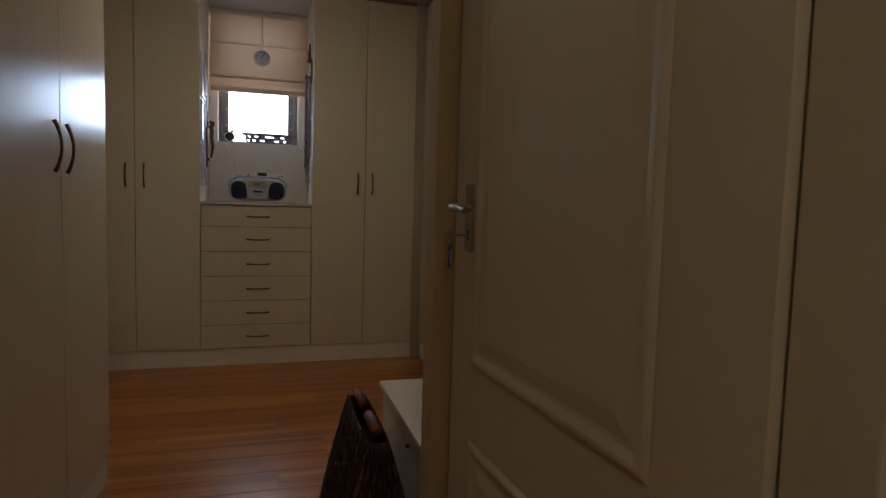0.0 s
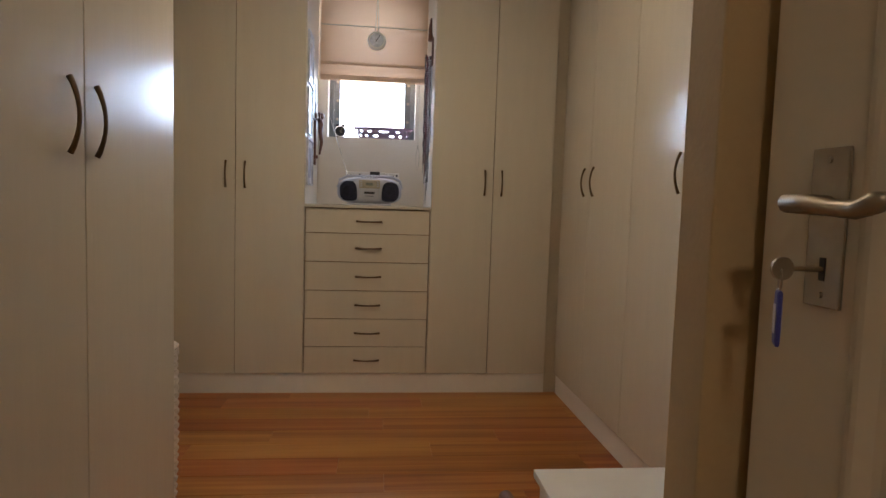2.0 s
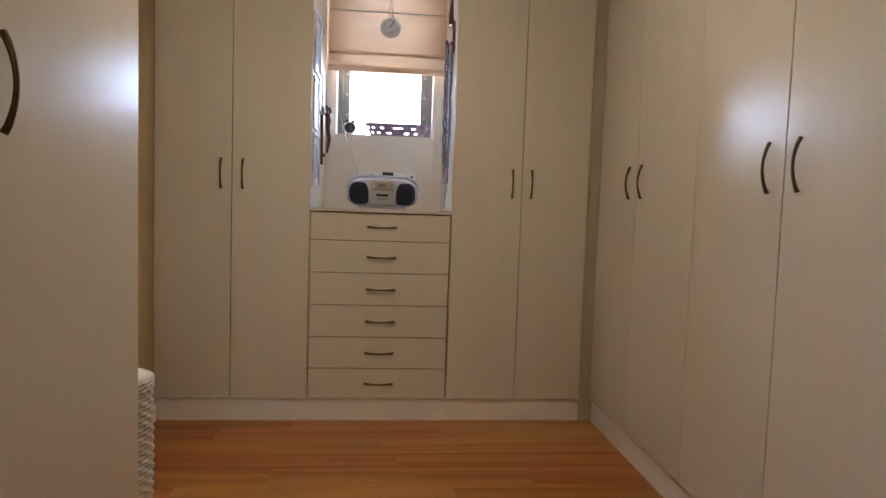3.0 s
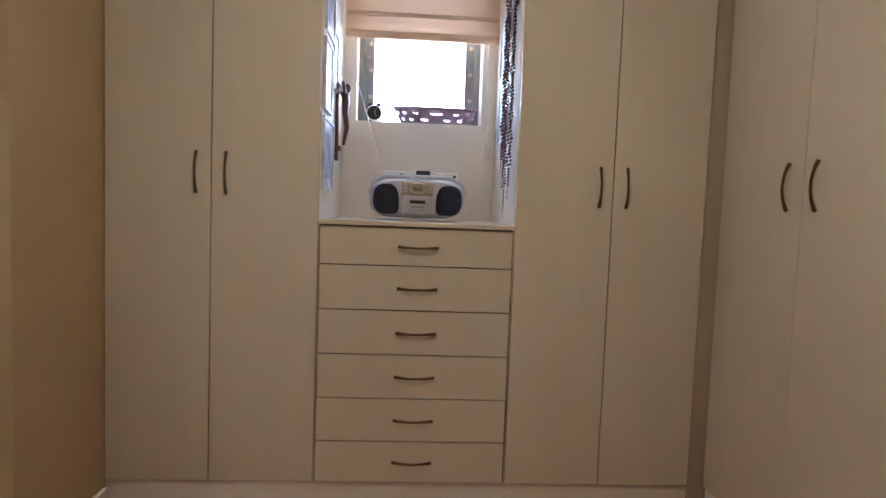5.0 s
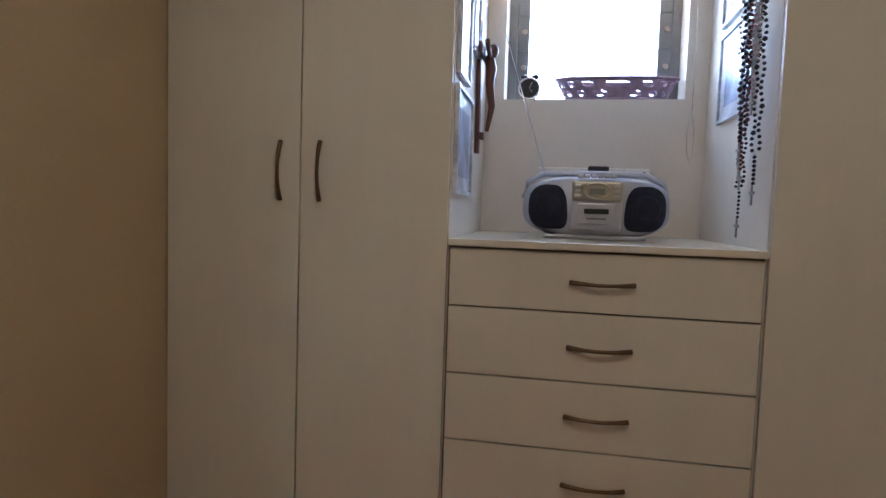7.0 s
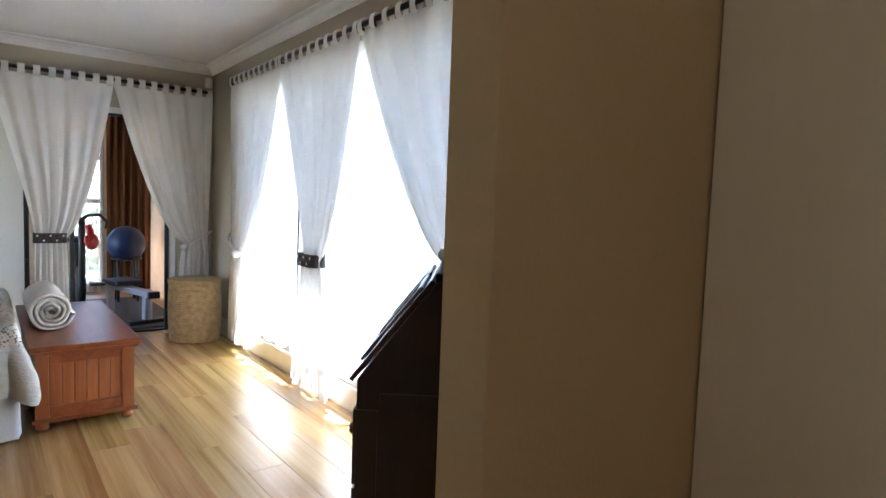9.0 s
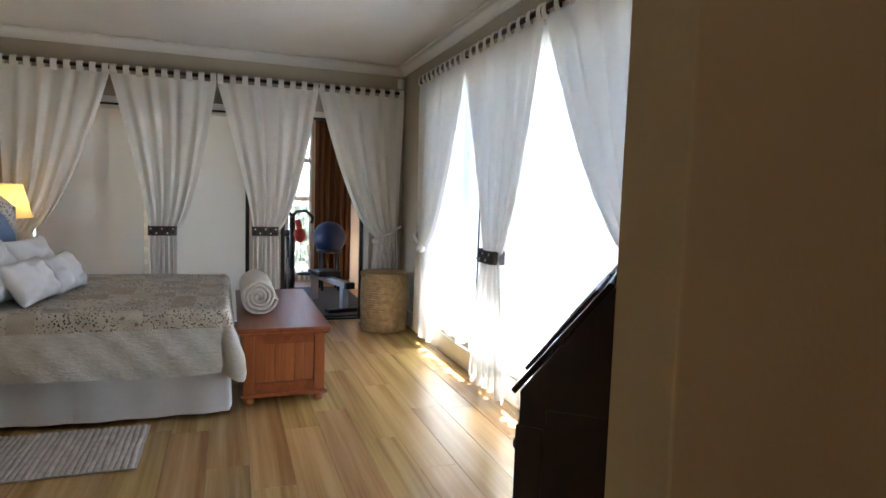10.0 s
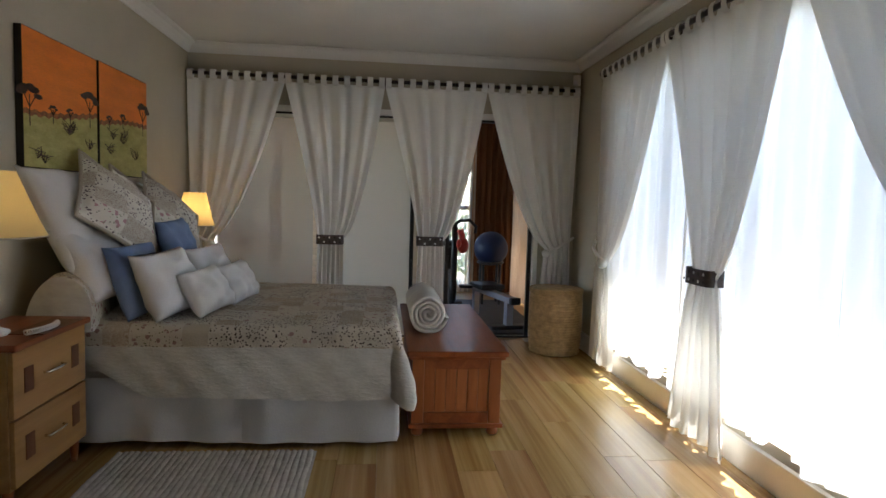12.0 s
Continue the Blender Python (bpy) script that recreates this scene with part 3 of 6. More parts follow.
def wardrobe_back(name, x0, x1, gap, h0, h1, label):
    w = thing(name, label, "wardrobe", ((x0 + x1) / 2, CF + 0.3, 0), group="built-in wardrobes")
    inv = Matrix.Translation((-(x0 + x1) / 2, -(CF + 0.3), 0))

    def local(o):
        o.data.transform(inv) if o.data.users == 1 else None
        return o
    local(part("body", bx(x0 + 0.006, x1 - 0.006, CF + 0.021, 5.615, 0.1, CH - 0.005), CARCASS, w))
    for s0 in (x0, x1 - 0.0055):
        local(part("side_panel", bx(s0, s0 + 0.0055, CF + 0.0205, 5.615, 0.1, CH - 0.005), NICHE, w, "smooth cream side panel"))
    local(part("plinth", bx(x0, x1, CF + 0.014, CF + 0.0205, 0.0, 0.1395), WHITE_PAINT, w, "white plinth board"))
    for a0, a1, h in ((x0, gap, h0), (gap, x1, h1)):
        d = tall_door(w, "y", a0, a1, DZ0, DZ1, CF, h, (0, -1, 0))
        local(d)
        for c in d.children:
            local(c)
    return w


wardrobe_back("wardrobe", WX + 0.003, 0.0, -0.456, -0.517, -0.392, "cream built-in wardrobe with two tall doors beside the wall")
wardrobe_back("wardrobe", 0.857, 1.712, 1.288, 1.226, 1.346, "cream built-in wardrobe with two tall doors in the corner")
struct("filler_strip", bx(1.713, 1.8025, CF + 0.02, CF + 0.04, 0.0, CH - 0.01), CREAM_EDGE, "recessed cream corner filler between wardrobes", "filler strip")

# chest of drawers under the niche
cod = thing("drawer_unit", "cream built-in unit of six drawers under the niche", "drawers")
part("body", bx(0.002, 0.855, CF + 0.021, 5.615, 0.1, 1.288), CARCASS, cod)
part("plinth", bx(0.0005, 0.8565, CF + 0.014, CF + 0.0205, 0.0, 0.1395), WHITE_PAINT, cod, "white plinth board")
ZL = [0.142, 0.330, 0.525, 0.722, 0.920, 1.117, 1.286]
for z0, z1 in zip(ZL, ZL[1:]):
    dr = part("drawer", bx(0.008, 0.849, CF, CF + 0.018, z0 + 0.0022, z1 - 0.0022, 0.002), CREAM, cod, "cream drawer front")
    bow_handle(dr, (0.436, CF, (z0 + z1) / 2), 0.175, False, (0, -1, 0))
solo("counter_top", bx(0.003, 0.854, CF - 0.012, 5.617, 1.290, 1.311, 0.003), CREAM, "cream worktop over the drawers", "counter")

# right-hand run
RB = [4.84, 4.285, 3.665, 3.085, 2.49, 1.90]
for k in range(0, 5, 2):
    y1, y0 = RB[k], RB[min(k + 2, 5)]
    mid = RB[k + 1]
    w = thing("wardrobe", "cream built-in wardrobe with two tall doors along the side wall", "wardrobe", group="built-in wardrobes")
    if k == 0:
        y1 = CF - 0.002
    part("body", bx(RX + 0.021, 2.395, y0 + 0.001, y1 - 0.001, 0.1, CH - 0.006), CARCASS, w)
    part("plinth", bx(RX + 0.014, RX + 0.0205, y0, y1, 0, 0.1395), WHITE_PAINT, w, "white plinth board")
    if k < 4:
        tall_door(w, "x", mid, y1, DZ0, DZ1, RX, mid + 0.078, (-1, 0, 0))
        tall_door(w, "x", y0, mid, DZ0, DZ1, RX, mid - 0.078, (-1, 0, 0))
    else:
        tall_door(w, "x", y0, y1, DZ0, DZ1, RX, y1 - 0.08, (-1, 0, 0))
struct("filler_panel", bx(RX, RX + 0.02, 1.556, 1.897, 0, CH - 0.006), CREAM, "cream end panel beside the nib wall", "filler strip")

# left-hand run beside the corridor
for y0, mid, y1 in ((1.63, 2.262, 2.893), (0.37, 1.0, 1.628)):
    w = thing("wardrobe", "cream corridor wardrobe with two tall doors", "wardrobe", group="built-in wardrobes")
    part("body", bx(-0.82, LX - 0.021, y0 + 0.001, y1 - (0.018 if y1 > 2 else 0.001), 0.1, CH - 0.006), CARCASS, w)
    part("plinth", bx(LX - 0.0205, LX - 0.014, y0, y1 - 0.002, 0, 0.1395), WHITE_PAINT, w, "white plinth board")
    for a0, a1, h in ((y0, mid, mid - 0.084), (mid, y1, mid + 0.048)):
        tall_door(w, "x", a0, a1, DZ0, DZ1, LX, h, (1, 0, 0))
    if y1 > 2:
        part("end_panel", bx(-0.82, LX - 0.019, y1 - 0.017, y1, 0, CH - 0.006, 0.002), CREAM, w)
struct("wall_corridor_return", bx(-0.82, LX - 0.02, -1.8, 0.368, 0, CH), WALL_CLOSET, "tan painted corridor wall beside the wardrobes", "wall")

# ---- open panel door ----
dth = thing("panel_door", "open cream moulded panel door standing against the wall", "door", (1.058, 0.386, 0), 3.3)
DW, DH, DT = 1.049, 2.12, 0.040
leaf = bx(0.001, DT, 0, DW, 0.008, DH, 0.002)
part("leaf", leaf, DOOR_PAINT, dth)


def panel_ring(y0, y1, z0, z1):
    """Raised moulding with a sunk groove and fielded panel on the corridor face."""
    bm = bmesh.new()
    steps = [(0.0, 0.0), (0.006, 0.0035), (0.013, 0.006), (0.021, 0.0065), (0.030, 0.004), (0.040, 0.001), (0.050, 0.0005), (0.066, 0.0025), (0.085, 0.005)]
    rings = []
    for s, h in steps:
        rings.append([bm.verts.new((-h, y, z)) for y, z in ((y0 + s, z0 + s), (y1 - s, z0 + s), (y1 - s, z1 - s), (y0 + s, z1 - s))])
    for a, b in zip(rings, rings[1:]):
        for k in range(4):
            bm.faces.new((a[k], a[(k + 1) % 4], b[(k + 1) % 4], b[k]))
    bm.faces.new(rings[-1])
    return bm


for y0, y1, z0, z1 in ((0.20, 0.904, 0.93, 1.97), (0.20, 0.904, 0.16, 0.73)):
    part("panel", panel_ring(y0, y1, z0, z1), DOOR_PAINT, dth, "fielded panel with raised moulding")
for side in (-1, 1):
    off = -0.0005 if side < 0 else DT + 0.0005
    hy = DW - 0.105
    ls = part("lock_plate", bx(off, off + side * 0.004, hy - 0.026, hy + 0.026, 1.228, 1.406, 0.002), STEEL, dth, "satin nickel lock plate")
    part("lever_neck", cyl(0.0115, 0.0095, 0.055, 16, Matrix.Translation((off, hy, 1.342)) @ Matrix.Rotation(side * math.pi / 2, 4, "Y")), STEEL, ls, "", True)
    px = off + side * 0.052
    pts = [(px, hy + 0.004, 1.343), (px, hy - 0.025, 1.344), (px - side * 0.002, hy - 0.055, 1.339), (px - side * 0.003, hy - 0.085, 1.337), (px, hy - 0.11, 1.344), (px, hy - 0.122, 1.348)]
    part("lever", tube(pts, 0.009, 10, [0.0105, 0.0095, 0.0085, 0.0095, 0.011, 0.006]), STEEL, ls, "curved satin lever", True)
    part("keyhole", bx(off + side * 0.0042, off + side * 0.005, hy - 0.004, hy + 0.004, 1.258, 1.284), BLACK, ls)
    for zz in (1.242, 1.392):
        part("screw", cyl(0.004, 0.003, 0.003, 10, Matrix.Translation((off + side * 0.003, hy, zz)) @ Matrix.Rotation(side * math.pi / 2, 4, "Y")), STEEL, ls)
hy = DW - 0.105
key = solo("door_key", merge(tube([(0, 0, 0), (-0.03, 0, 0), (-0.038, 0, 0)], 0.0028), cyl(0.013, 0.013, 0.004, 18, Matrix.Translation((-0.05, 0.0, 0)) @ Matrix.Rotation(math.pi / 2, 4, "X"))),
           STEEL, "steel key in the lock of the panel door", "key", smooth=False)
kp = dth.matrix_world @ Vector((-0.004, hy, 1.271))
key.matrix_world = Matrix.Translation(kp)
tag = thing("key_tag", "blue plastic key tag hanging from the key", "key tag", (kp.x - 0.05, kp.y, kp.z - 0.012), 62)
part("ring", tube([(0.012 * math.cos(a), 0, 0.0 + 0.012 * math.sin(a)) for a in [k * math.pi / 8 for k in range(17)]], 0.0012, 6), STEEL, tag, "steel split ring", True)
part("tag_plate", bx(-0.013, 0.013, -0.003, 0.003, -0.075, -0.012, 0.004), TAG_BLUE, tag)
part("paper_label", bx(-0.008, 0.008, -0.0038, 0.0038, -0.06, -0.028), PAPER, tag, "white paper insert")
struct("door_frame", merge(bx(1.075, 1.0995, 0.26, 0.38, 0, 2.16, 0.004), bx(1.085, 1.0995, 0.19, 0.2595, 0, 2.2, 0.006)), DOOR_PAINT, "cream painted door frame post on the hinge side", "door frame")

# low white cabinet and brown bag behind the nib
lc = thing("low_cabinet", "low white cabinet with a flat top behind the nib", "cabinet")
part("body", bx(0.985, 1.58, 1.575, 2.345, 0.0, 0.548, 0.003), WHITE_PAINT, lc)
part("top", bx(0.969, 1.60, 1.56, 2.362, 0.549, 0.571, 0.003), WHITE_PAINT, lc, "white flat top")
# Black raised stub stands for the small dark keyhole in the side.
part("side_knob", cyl(0.007, 0.006, 0.012, 12, Matrix.Translation((0.985, 1.86, 0.48)) @ Matrix.Rotation(-math.pi / 2, 4, "Y")), BLACK, lc)


def lattice_bag():
    b = thing("basket_bag", "dark brown lattice basket bag with a rolled handle bar", "bag", (0.84, 1.93, 0))
    L, H = 0.30, 0.585

    def half(z):
        return 0.135 * (1 - (z / H) ** 1.5) + 0.035
    r = random.Random(12)

    def net(face, off, n, slope):
        """Open net of crossing uneven strands laid over one face of the bag."""
        strands = []
        for lean_ in (-1, 1):
            for k in range(-3, n + 3):
                u0 = (k + r.uniform(0.2, 0.8)) / n
                run = []
                for j in range(13):
                    v = j / 12
                    u = u0 + lean_ * slope * (v - 0.5) + 0.25 / n * math.sin(9 * v + 5 * k)
                    if 0.0 <= u <= 1.0:
                        run.append(tuple(Vector(face(u, v)) + Vector(off)))
                if len(run) > 2:
                    strands.append(tube(run, 0.0042, 5))
        for j in range(1, 9):
            strands.append(tube([tuple(Vector(face(q / 16, (j + 0.25 * math.sin(q * 1.7 + j)) / 9)) + Vector(off)) for q in range(17)], 0.0036, 5))
        part("lattice", merge(*strands), LATTICE_NET, b, "dark open net of thin strands", True)
    for s in (-1, 1):
        def side(u, v, s=s):
            z = 0.01 + v * (H - 0.02)
            y = (u - 0.5) * 2 * L * (1 - 0.18 * v)
            return (s * half(z) * (1 - 0.15 * (2 * u - 1) ** 4) - s * 0.005, y, z)
        part("lining", sheet(side, 14, 12), LATTICE, b, "brown cloth lining", True)
        net(side, (s * 0.004, 0, 0), 17, 0.30)
    for s in (-1, 1):
        def end(u, v, s=s):
            z = 0.01 + v * (H - 0.02)
            return ((u - 0.5) * 2 * half(z) * 0.86, s * L * (1 - 0.18 * v), z)
        part("end_panel", sheet(end, 6, 8), LATTICE, b, "", True)
        net(end, (0, s * 0.004, 0), 8, 0.55)
    part("base", bx(-0.15, 0.15, -L, L, 0, 0.012, 0.004), LATTICE, b)
    for y0, y1 in ((-0.2, -0.05), (0.07, 0.22)):
        part("handle_bar", tube([(0, y0, H + 0.012), (0, (y0 + y1) / 2, H + 0.016), (0, y1, H + 0.012)], 0.018, 12), INLAY, b, "glossy brown wooden handle bar", True)
    return b


lattice_bag()


def wicker_hamper(name, label, mat_, at, rx_, ry_, h, rows, stakes, lid):
    """Woven round basket: bulging coils over upright stakes with a fitted lid."""
    t = thing(name, label, "basket", at)
    seg = 56

    def r_at(v):
        return 0.88 + 0.12 * math.sin(math.pi * (0.15 + 0.6 * v))
    body_h = h - lid
    per = 4
    bm = bmesh.new()
    ringsv = []
    n = rows * per
    for j in range(n + 1):
        v = j / n
        phase = (j % per) / per
        bulge = (0.0055 if rows > 30 else 0.009) * math.sin(math.pi * phase)
        row = j // per
        rg = []
        for k in range(seg):
            a = 2 * math.pi * k / seg
            wv = 0.006 * math.cos(stakes * a / 2 + math.pi * row)
            rr = r_at(v) + (bulge + wv) / rx_
            rg.append(bm.verts.new((rx_ * rr * math.cos(a), ry_ * rr * math.sin(a), v * body_h)))
        ringsv.append(rg)
    for a, b in zip(ringsv, ringsv[1:]):
        for k in range(seg):
            bm.faces.new((a[k], a[(k + 1) % seg], b[(k + 1) % seg], b[k]))
    bm.faces.new(list(reversed(ringsv[0])))
    part("woven_body", bm, mat_, t, "", True)
    prof = [(0.2, 0), (r_at(1) + 0.02, 0), (r_at(1) + 0.05, 0.012), (r_at(1) + 0.055, lid * 0.5), (r_at(1) + 0.03, lid * 0.85), (0.75, lid), (0.45, lid + 0.006), (0.42, lid + 0.003), (0.1, lid + 0.008)]
    lb = lathe(prof, seg)
    bmesh.ops.transform(lb, matrix=Matrix.Translation((0, 0, body_h)) @ Matrix.Diagonal((rx_, ry_, 1, 1)), verts=lb.verts)
    part("lid", lb, mat_, t, "fitted woven lid", True)
    for rz in range(3):
        pts = [(rx_ * (r_at(1) + 0.055) * math.cos(a), ry_ * (r_at(1) + 0.055) * math.sin(a), body_h + 0.008 + rz * 0.014 + 0.003 * math.sin(24 * a + rz * 2)) for a in [2 * math.pi * k / 96 for k in range(97)]]
        part("rim_braid", tube(pts, 0.007, 6), mat_, t, "", True)
    return t


wicker_hamper("wicker_hamper", "tall white woven wicker laundry hamper by the opening", WICKER_W, (-0.49, 3.35, 0), 0.135, 0.135, 0.70, 38, 30, 0.055)


# Invented out-of-view fixture with a glowing bowl around each added fill lamp.
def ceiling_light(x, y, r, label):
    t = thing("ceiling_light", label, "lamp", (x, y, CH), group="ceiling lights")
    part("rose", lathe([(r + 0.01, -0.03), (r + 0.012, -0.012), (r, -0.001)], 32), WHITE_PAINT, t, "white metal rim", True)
    part("diffuser", lathe([(0.02, -0.085), (r * 0.6, -0.075), (r * 0.9, -0.05), (r, -0.031)], 32), glow("added_fixture_glow", (1.0, 0.78, 0.5), 1.5, (0.8, 0.76, 0.68)), t, "glowing bowl of the added fixture", True)
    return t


ceiling_light(0.45, 3.35, 0.2, "added unseen ceiling light filling the dressing room")
ceiling_light(0.45, -0.95, 0.18, "added unseen ceiling light filling the corridor")

# ---- niche: window, blind and small things ----
nw = struct("window_niche", merge(bx(NW[0], NW[0] + 0.035, 5.77, 5.81, NW[2], NW[3]), bx(NW[1] - 0.035, NW[1], 5.77, 5.81, NW[2], NW[3]),
                               bx(NW[0] + 0.035, NW[1] - 0.035, 5.77, 5.81, NW[2], NW[2] + 0.02), bx(NW[0] + 0.035, NW[1] - 0.035, 5.77, 5.81, NW[3] - 0.02, NW[3])), GREY_FRAME,
            "small grey steel louvre window over the drawers", "window")
for side_x in (NW[0] + 0.036, NW[1] - 0.036 - 0.05):
    gal = part("louvre_gallery", bx(side_x, side_x + 0.05, 5.775, 5.795, NW[2] + 0.021, NW[3] - 0.021), GREY_FRAME, nw, "grey louvre gallery strip")
    for k in range(7):
        zc = NW[2] + 0.08 + k * 0.15
        part("clip", bx(side_x + 0.004, side_x + 0.046, 5.768, 5.7745, zc, zc + 0.05, 0.002), GREY_FRAME, gal, "blade clip")
        part("clip_rivet", cyl(0.012, 0.01, 0.006, 12, Matrix.Translation((side_x + 0.03, 5.768, zc + 0.08)) @ Matrix.Rotation(math.pi / 2, 4, "X")), STEEL, gal)
for k in range(7):
    zc = NW[2] + 0.024 + k * 0.155
    p = part("pane", bx(NW[0] + 0.09, NW[1] - 0.09, 5.80, 5.805, zc, zc + 0.158), GLASS, nw)
    p.visible_shadow = False

bl = thing("roman_blind", "peach fabric roman blind half lowered over the small window", "blind")


def blind_fn(u, v):
    z = 2.285 + v * 0.69
    x = 0.018 + u * 0.836
    y = 5.575 - 0.022 * math.exp(-((z - 2.345) / 0.045) ** 2) - 0.010 * math.exp(-((z - 2.69) / 0.03) ** 2) + 0.003 * math.sin(9 * u + 5 * v)
    return (x, y, z)


part("fabric", sheet(blind_fn, 24, 40), BLIND, bl, "", True)
part("lower_fold", bx(0.02, 0.852, 5.545, 5.572, 2.283, 2.325, 0.012), BLIND, bl, "doubled hem fold", True)
part("fold", bx(0.02, 0.852, 5.545, 5.570, 2.405, 2.425, 0.008), BLIND, bl, "", True)
part("seam", bx(0.018, 0.854, 5.556, 5.566, 2.705, 2.712, 0.002), CREAM_EDGE, bl, "stitched seam")
part("head_rail", bx(0.015, 0.853, 5.56, 5.61, 2.965, 2.985, 0.004), WHITE_PAINT, bl)
th = thing("thermometer", "round white dial thermometer hanging on a cord", "thermometer", (0.452, 5.515, 2.59))
face_m = Matrix.Rotation(math.pi / 2, 4, "X")
part("case", cyl(0.072, 0.066, 0.024, 32, face_m), WHITE_PAINT, th, "", True)
part("dial", cyl(0.055, 0.055, 0.003, 32, Matrix.Translation((0, -0.0245, 0)) @ face_m), PAPER, th, "pale printed dial")
part("bezel", tube([(0.058 * math.cos(k * math.pi / 16), -0.026, 0.058 * math.sin(k * math.pi / 16)) for k in range(33)], 0.005, 8), WHITE_PAINT, th, "", True)
part("needle", bx(-0.0025, 0.0025, -0.030, -0.0285, -0.015, 0.045), BLACK, th).matrix_local = pose(0, 0, 0, 0, 32, 0)
part("cord", merge(tube([(-0.012, 0, 0.07), (-0.006, 0, 0.2), (0.0, 0.01, 0.36)], 0.003, 6), tube([(0.014, 0, 0.07), (0.008, 0, 0.2), (0.003, 0.01, 0.36)], 0.003, 6)), CORD, th, "twisted cream cord", True)


def boombox():
    r = thing("boombox", "silver portable radio cassette player on the worktop", "radio", (0.428, 5.215, 1.3115))
    def shell(u, v):
        a = u * 2 * math.pi
        d = (v - 0.5) * 2
        sx = 0.235 * math.copysign(abs(math.cos(a)) ** 0.68, math.cos(a))
        sz = 0.098 * math.copysign(abs(math.sin(a)) ** 0.62, math.sin(a))
        k = (1 - abs(d) ** 5 * 0.12)
        return (sx * k, d * 0.095, 0.104 + sz * k)
    bm = sheet(shell, 56, 12)
    bmesh.ops.remove_doubles(bm, verts=bm.verts, dist=1e-5)
    bmesh.ops.holes_fill(bm, edges=bm.edges)
    part("case", bm, SILVER, r, "rounded silver plastic case", True)
    for s in (-1, 1):
        def pod(u, v, s=s):
            a = u * 2 * math.pi
            rr = v
            return (s * 0.152 + 0.062 * rr * math.copysign(abs(math.cos(a)) ** (0.42 if math.cos(a) * s < 0 else 0.85), math.cos(a)) + s * 0.010 * rr * math.sin(a) * (math.cos(a) * s < 0), -0.0955 - 0.022 * (1 - rr ** 3), 0.101 + 0.072 * rr * math.copysign(abs(math.sin(a)) ** 0.75, math.sin(a)))
        sp = part("speaker", sheet(pod, 32, 8), NAVY_MESH, r, "dark blue speaker grille", True)
        part("cone", lathe([(0.001, 0), (0.018, 0.001), (0.034, 0.004), (0.040, 0.003), (0.042, 0)], 28, Matrix.Translation((s * 0.153, -0.113, 0.101)) @ Matrix.Rotation(math.pi / 2, 4, "X")), NAVY_MESH, sp, "round black cone", True)
    part("centre_panel", bx(-0.078, 0.078, -0.116, -0.09, 0.03, 0.186, 0.006), SILVER, r, "", False)
    disp = part("control_panel", bx(-0.076, 0.076, -0.121, -0.1155, 0.122, 0.184, 0.006), GOLDEN, r, "champagne control panel")
    part("display_ring", tube([(0.040 * math.cos(k * math.pi / 16), -0.1225, 0.153 + 0.025 * math.sin(k * math.pi / 16)) for k in range(33)], 0.004, 6), GOLDEN, disp, "", True)
    part("display", bx(-0.024, 0.024, -0.1225, -0.1205, 0.143, 0.163, 0.002), LCD, disp, "grey liquid crystal display")
    for s in (-1, 1):
        for k in range(3):
            part("button", bx(s * 0.060 - 0.009, s * 0.060 + 0.009, -0.1245, -0.121, 0.134 + k * 0.016, 0.142 + k * 0.016, 0.002), SILVER, disp, "small silver button")
    deck = part("cassette_door", bx(-0.058, 0.058, -0.120, -0.1155, 0.048, 0.116, 0.004), SILVER, r, "silver cassette door")
    part("window", bx(-0.038, 0.038, -0.1215, -0.1195, 0.082, 0.098, 0.003), BLACK, deck, "dark cassette window")
    part("print_bar", bx(-0.03, 0.03, -0.1208, -0.1198, 0.064, 0.069), GREY_FRAME, deck)
    for k in range(6):
        part("key", bx(-0.060 + k * 0.0202, -0.0425 + k * 0.0202, -0.105, -0.085, 0.196, 0.207, 0.003), SILVER, r, "tape transport key")
    part("base", bx(-0.16, 0.16, -0.09, 0.09, 0.0, 0.014, 0.005), SILVER, r)
    part("handle", tube([(-0.236, 0.02, 0.13), (-0.225, 0.035, 0.185), (-0.17, 0.04, 0.214), (0, 0.042, 0.219), (0.17, 0.04, 0.214), (0.225, 0.035, 0.185), (0.236, 0.02, 0.13)], 0.010, 10), SILVER, r, "fold-down carrying handle", True)
    part("antenna", tube([(-0.165, 0.075, 0.205), (-0.33, 0.10, 0.72)], 0.0025, 6, [0.0032, 0.0018]), CHROME, r, "extended chrome aerial", True)
    return r


boombox()
ps = thing("plug_strip", "white multi-socket plug strip on the niche wall", "plug strip", (0.44, 5.619, 1.545))
part("body", bx(-0.215, 0.215, -0.035, 0, -0.03, 0.03, 0.006), WHITE_PAINT, ps)
for k, xx in enumerate((-0.17, -0.10, -0.03, 0.12, 0.165, 0.195)):
    part("socket_hole", cyl(0.009, 0.009, 0.003, 12, Matrix.Translation((xx, -0.0355, 0.008 * (k % 2))) @ face_m), BLACK if k % 2 else BRONZE, ps)
part("black_plug", bx(-0.02, 0.06, -0.07, -0.036, -0.005, 0.035, 0.008), BLACK, ps, "black plug-in adaptor")
part("white_plug", bx(0.09, 0.13, -0.065, -0.036, -0.012, 0.028, 0.008), WHITE_PAINT, ps, "white plug")

tray = thing("sill_basket", "brown lilac pierced tray basket on the window sill", "basket", (0.52, 5.69, NW[2]))


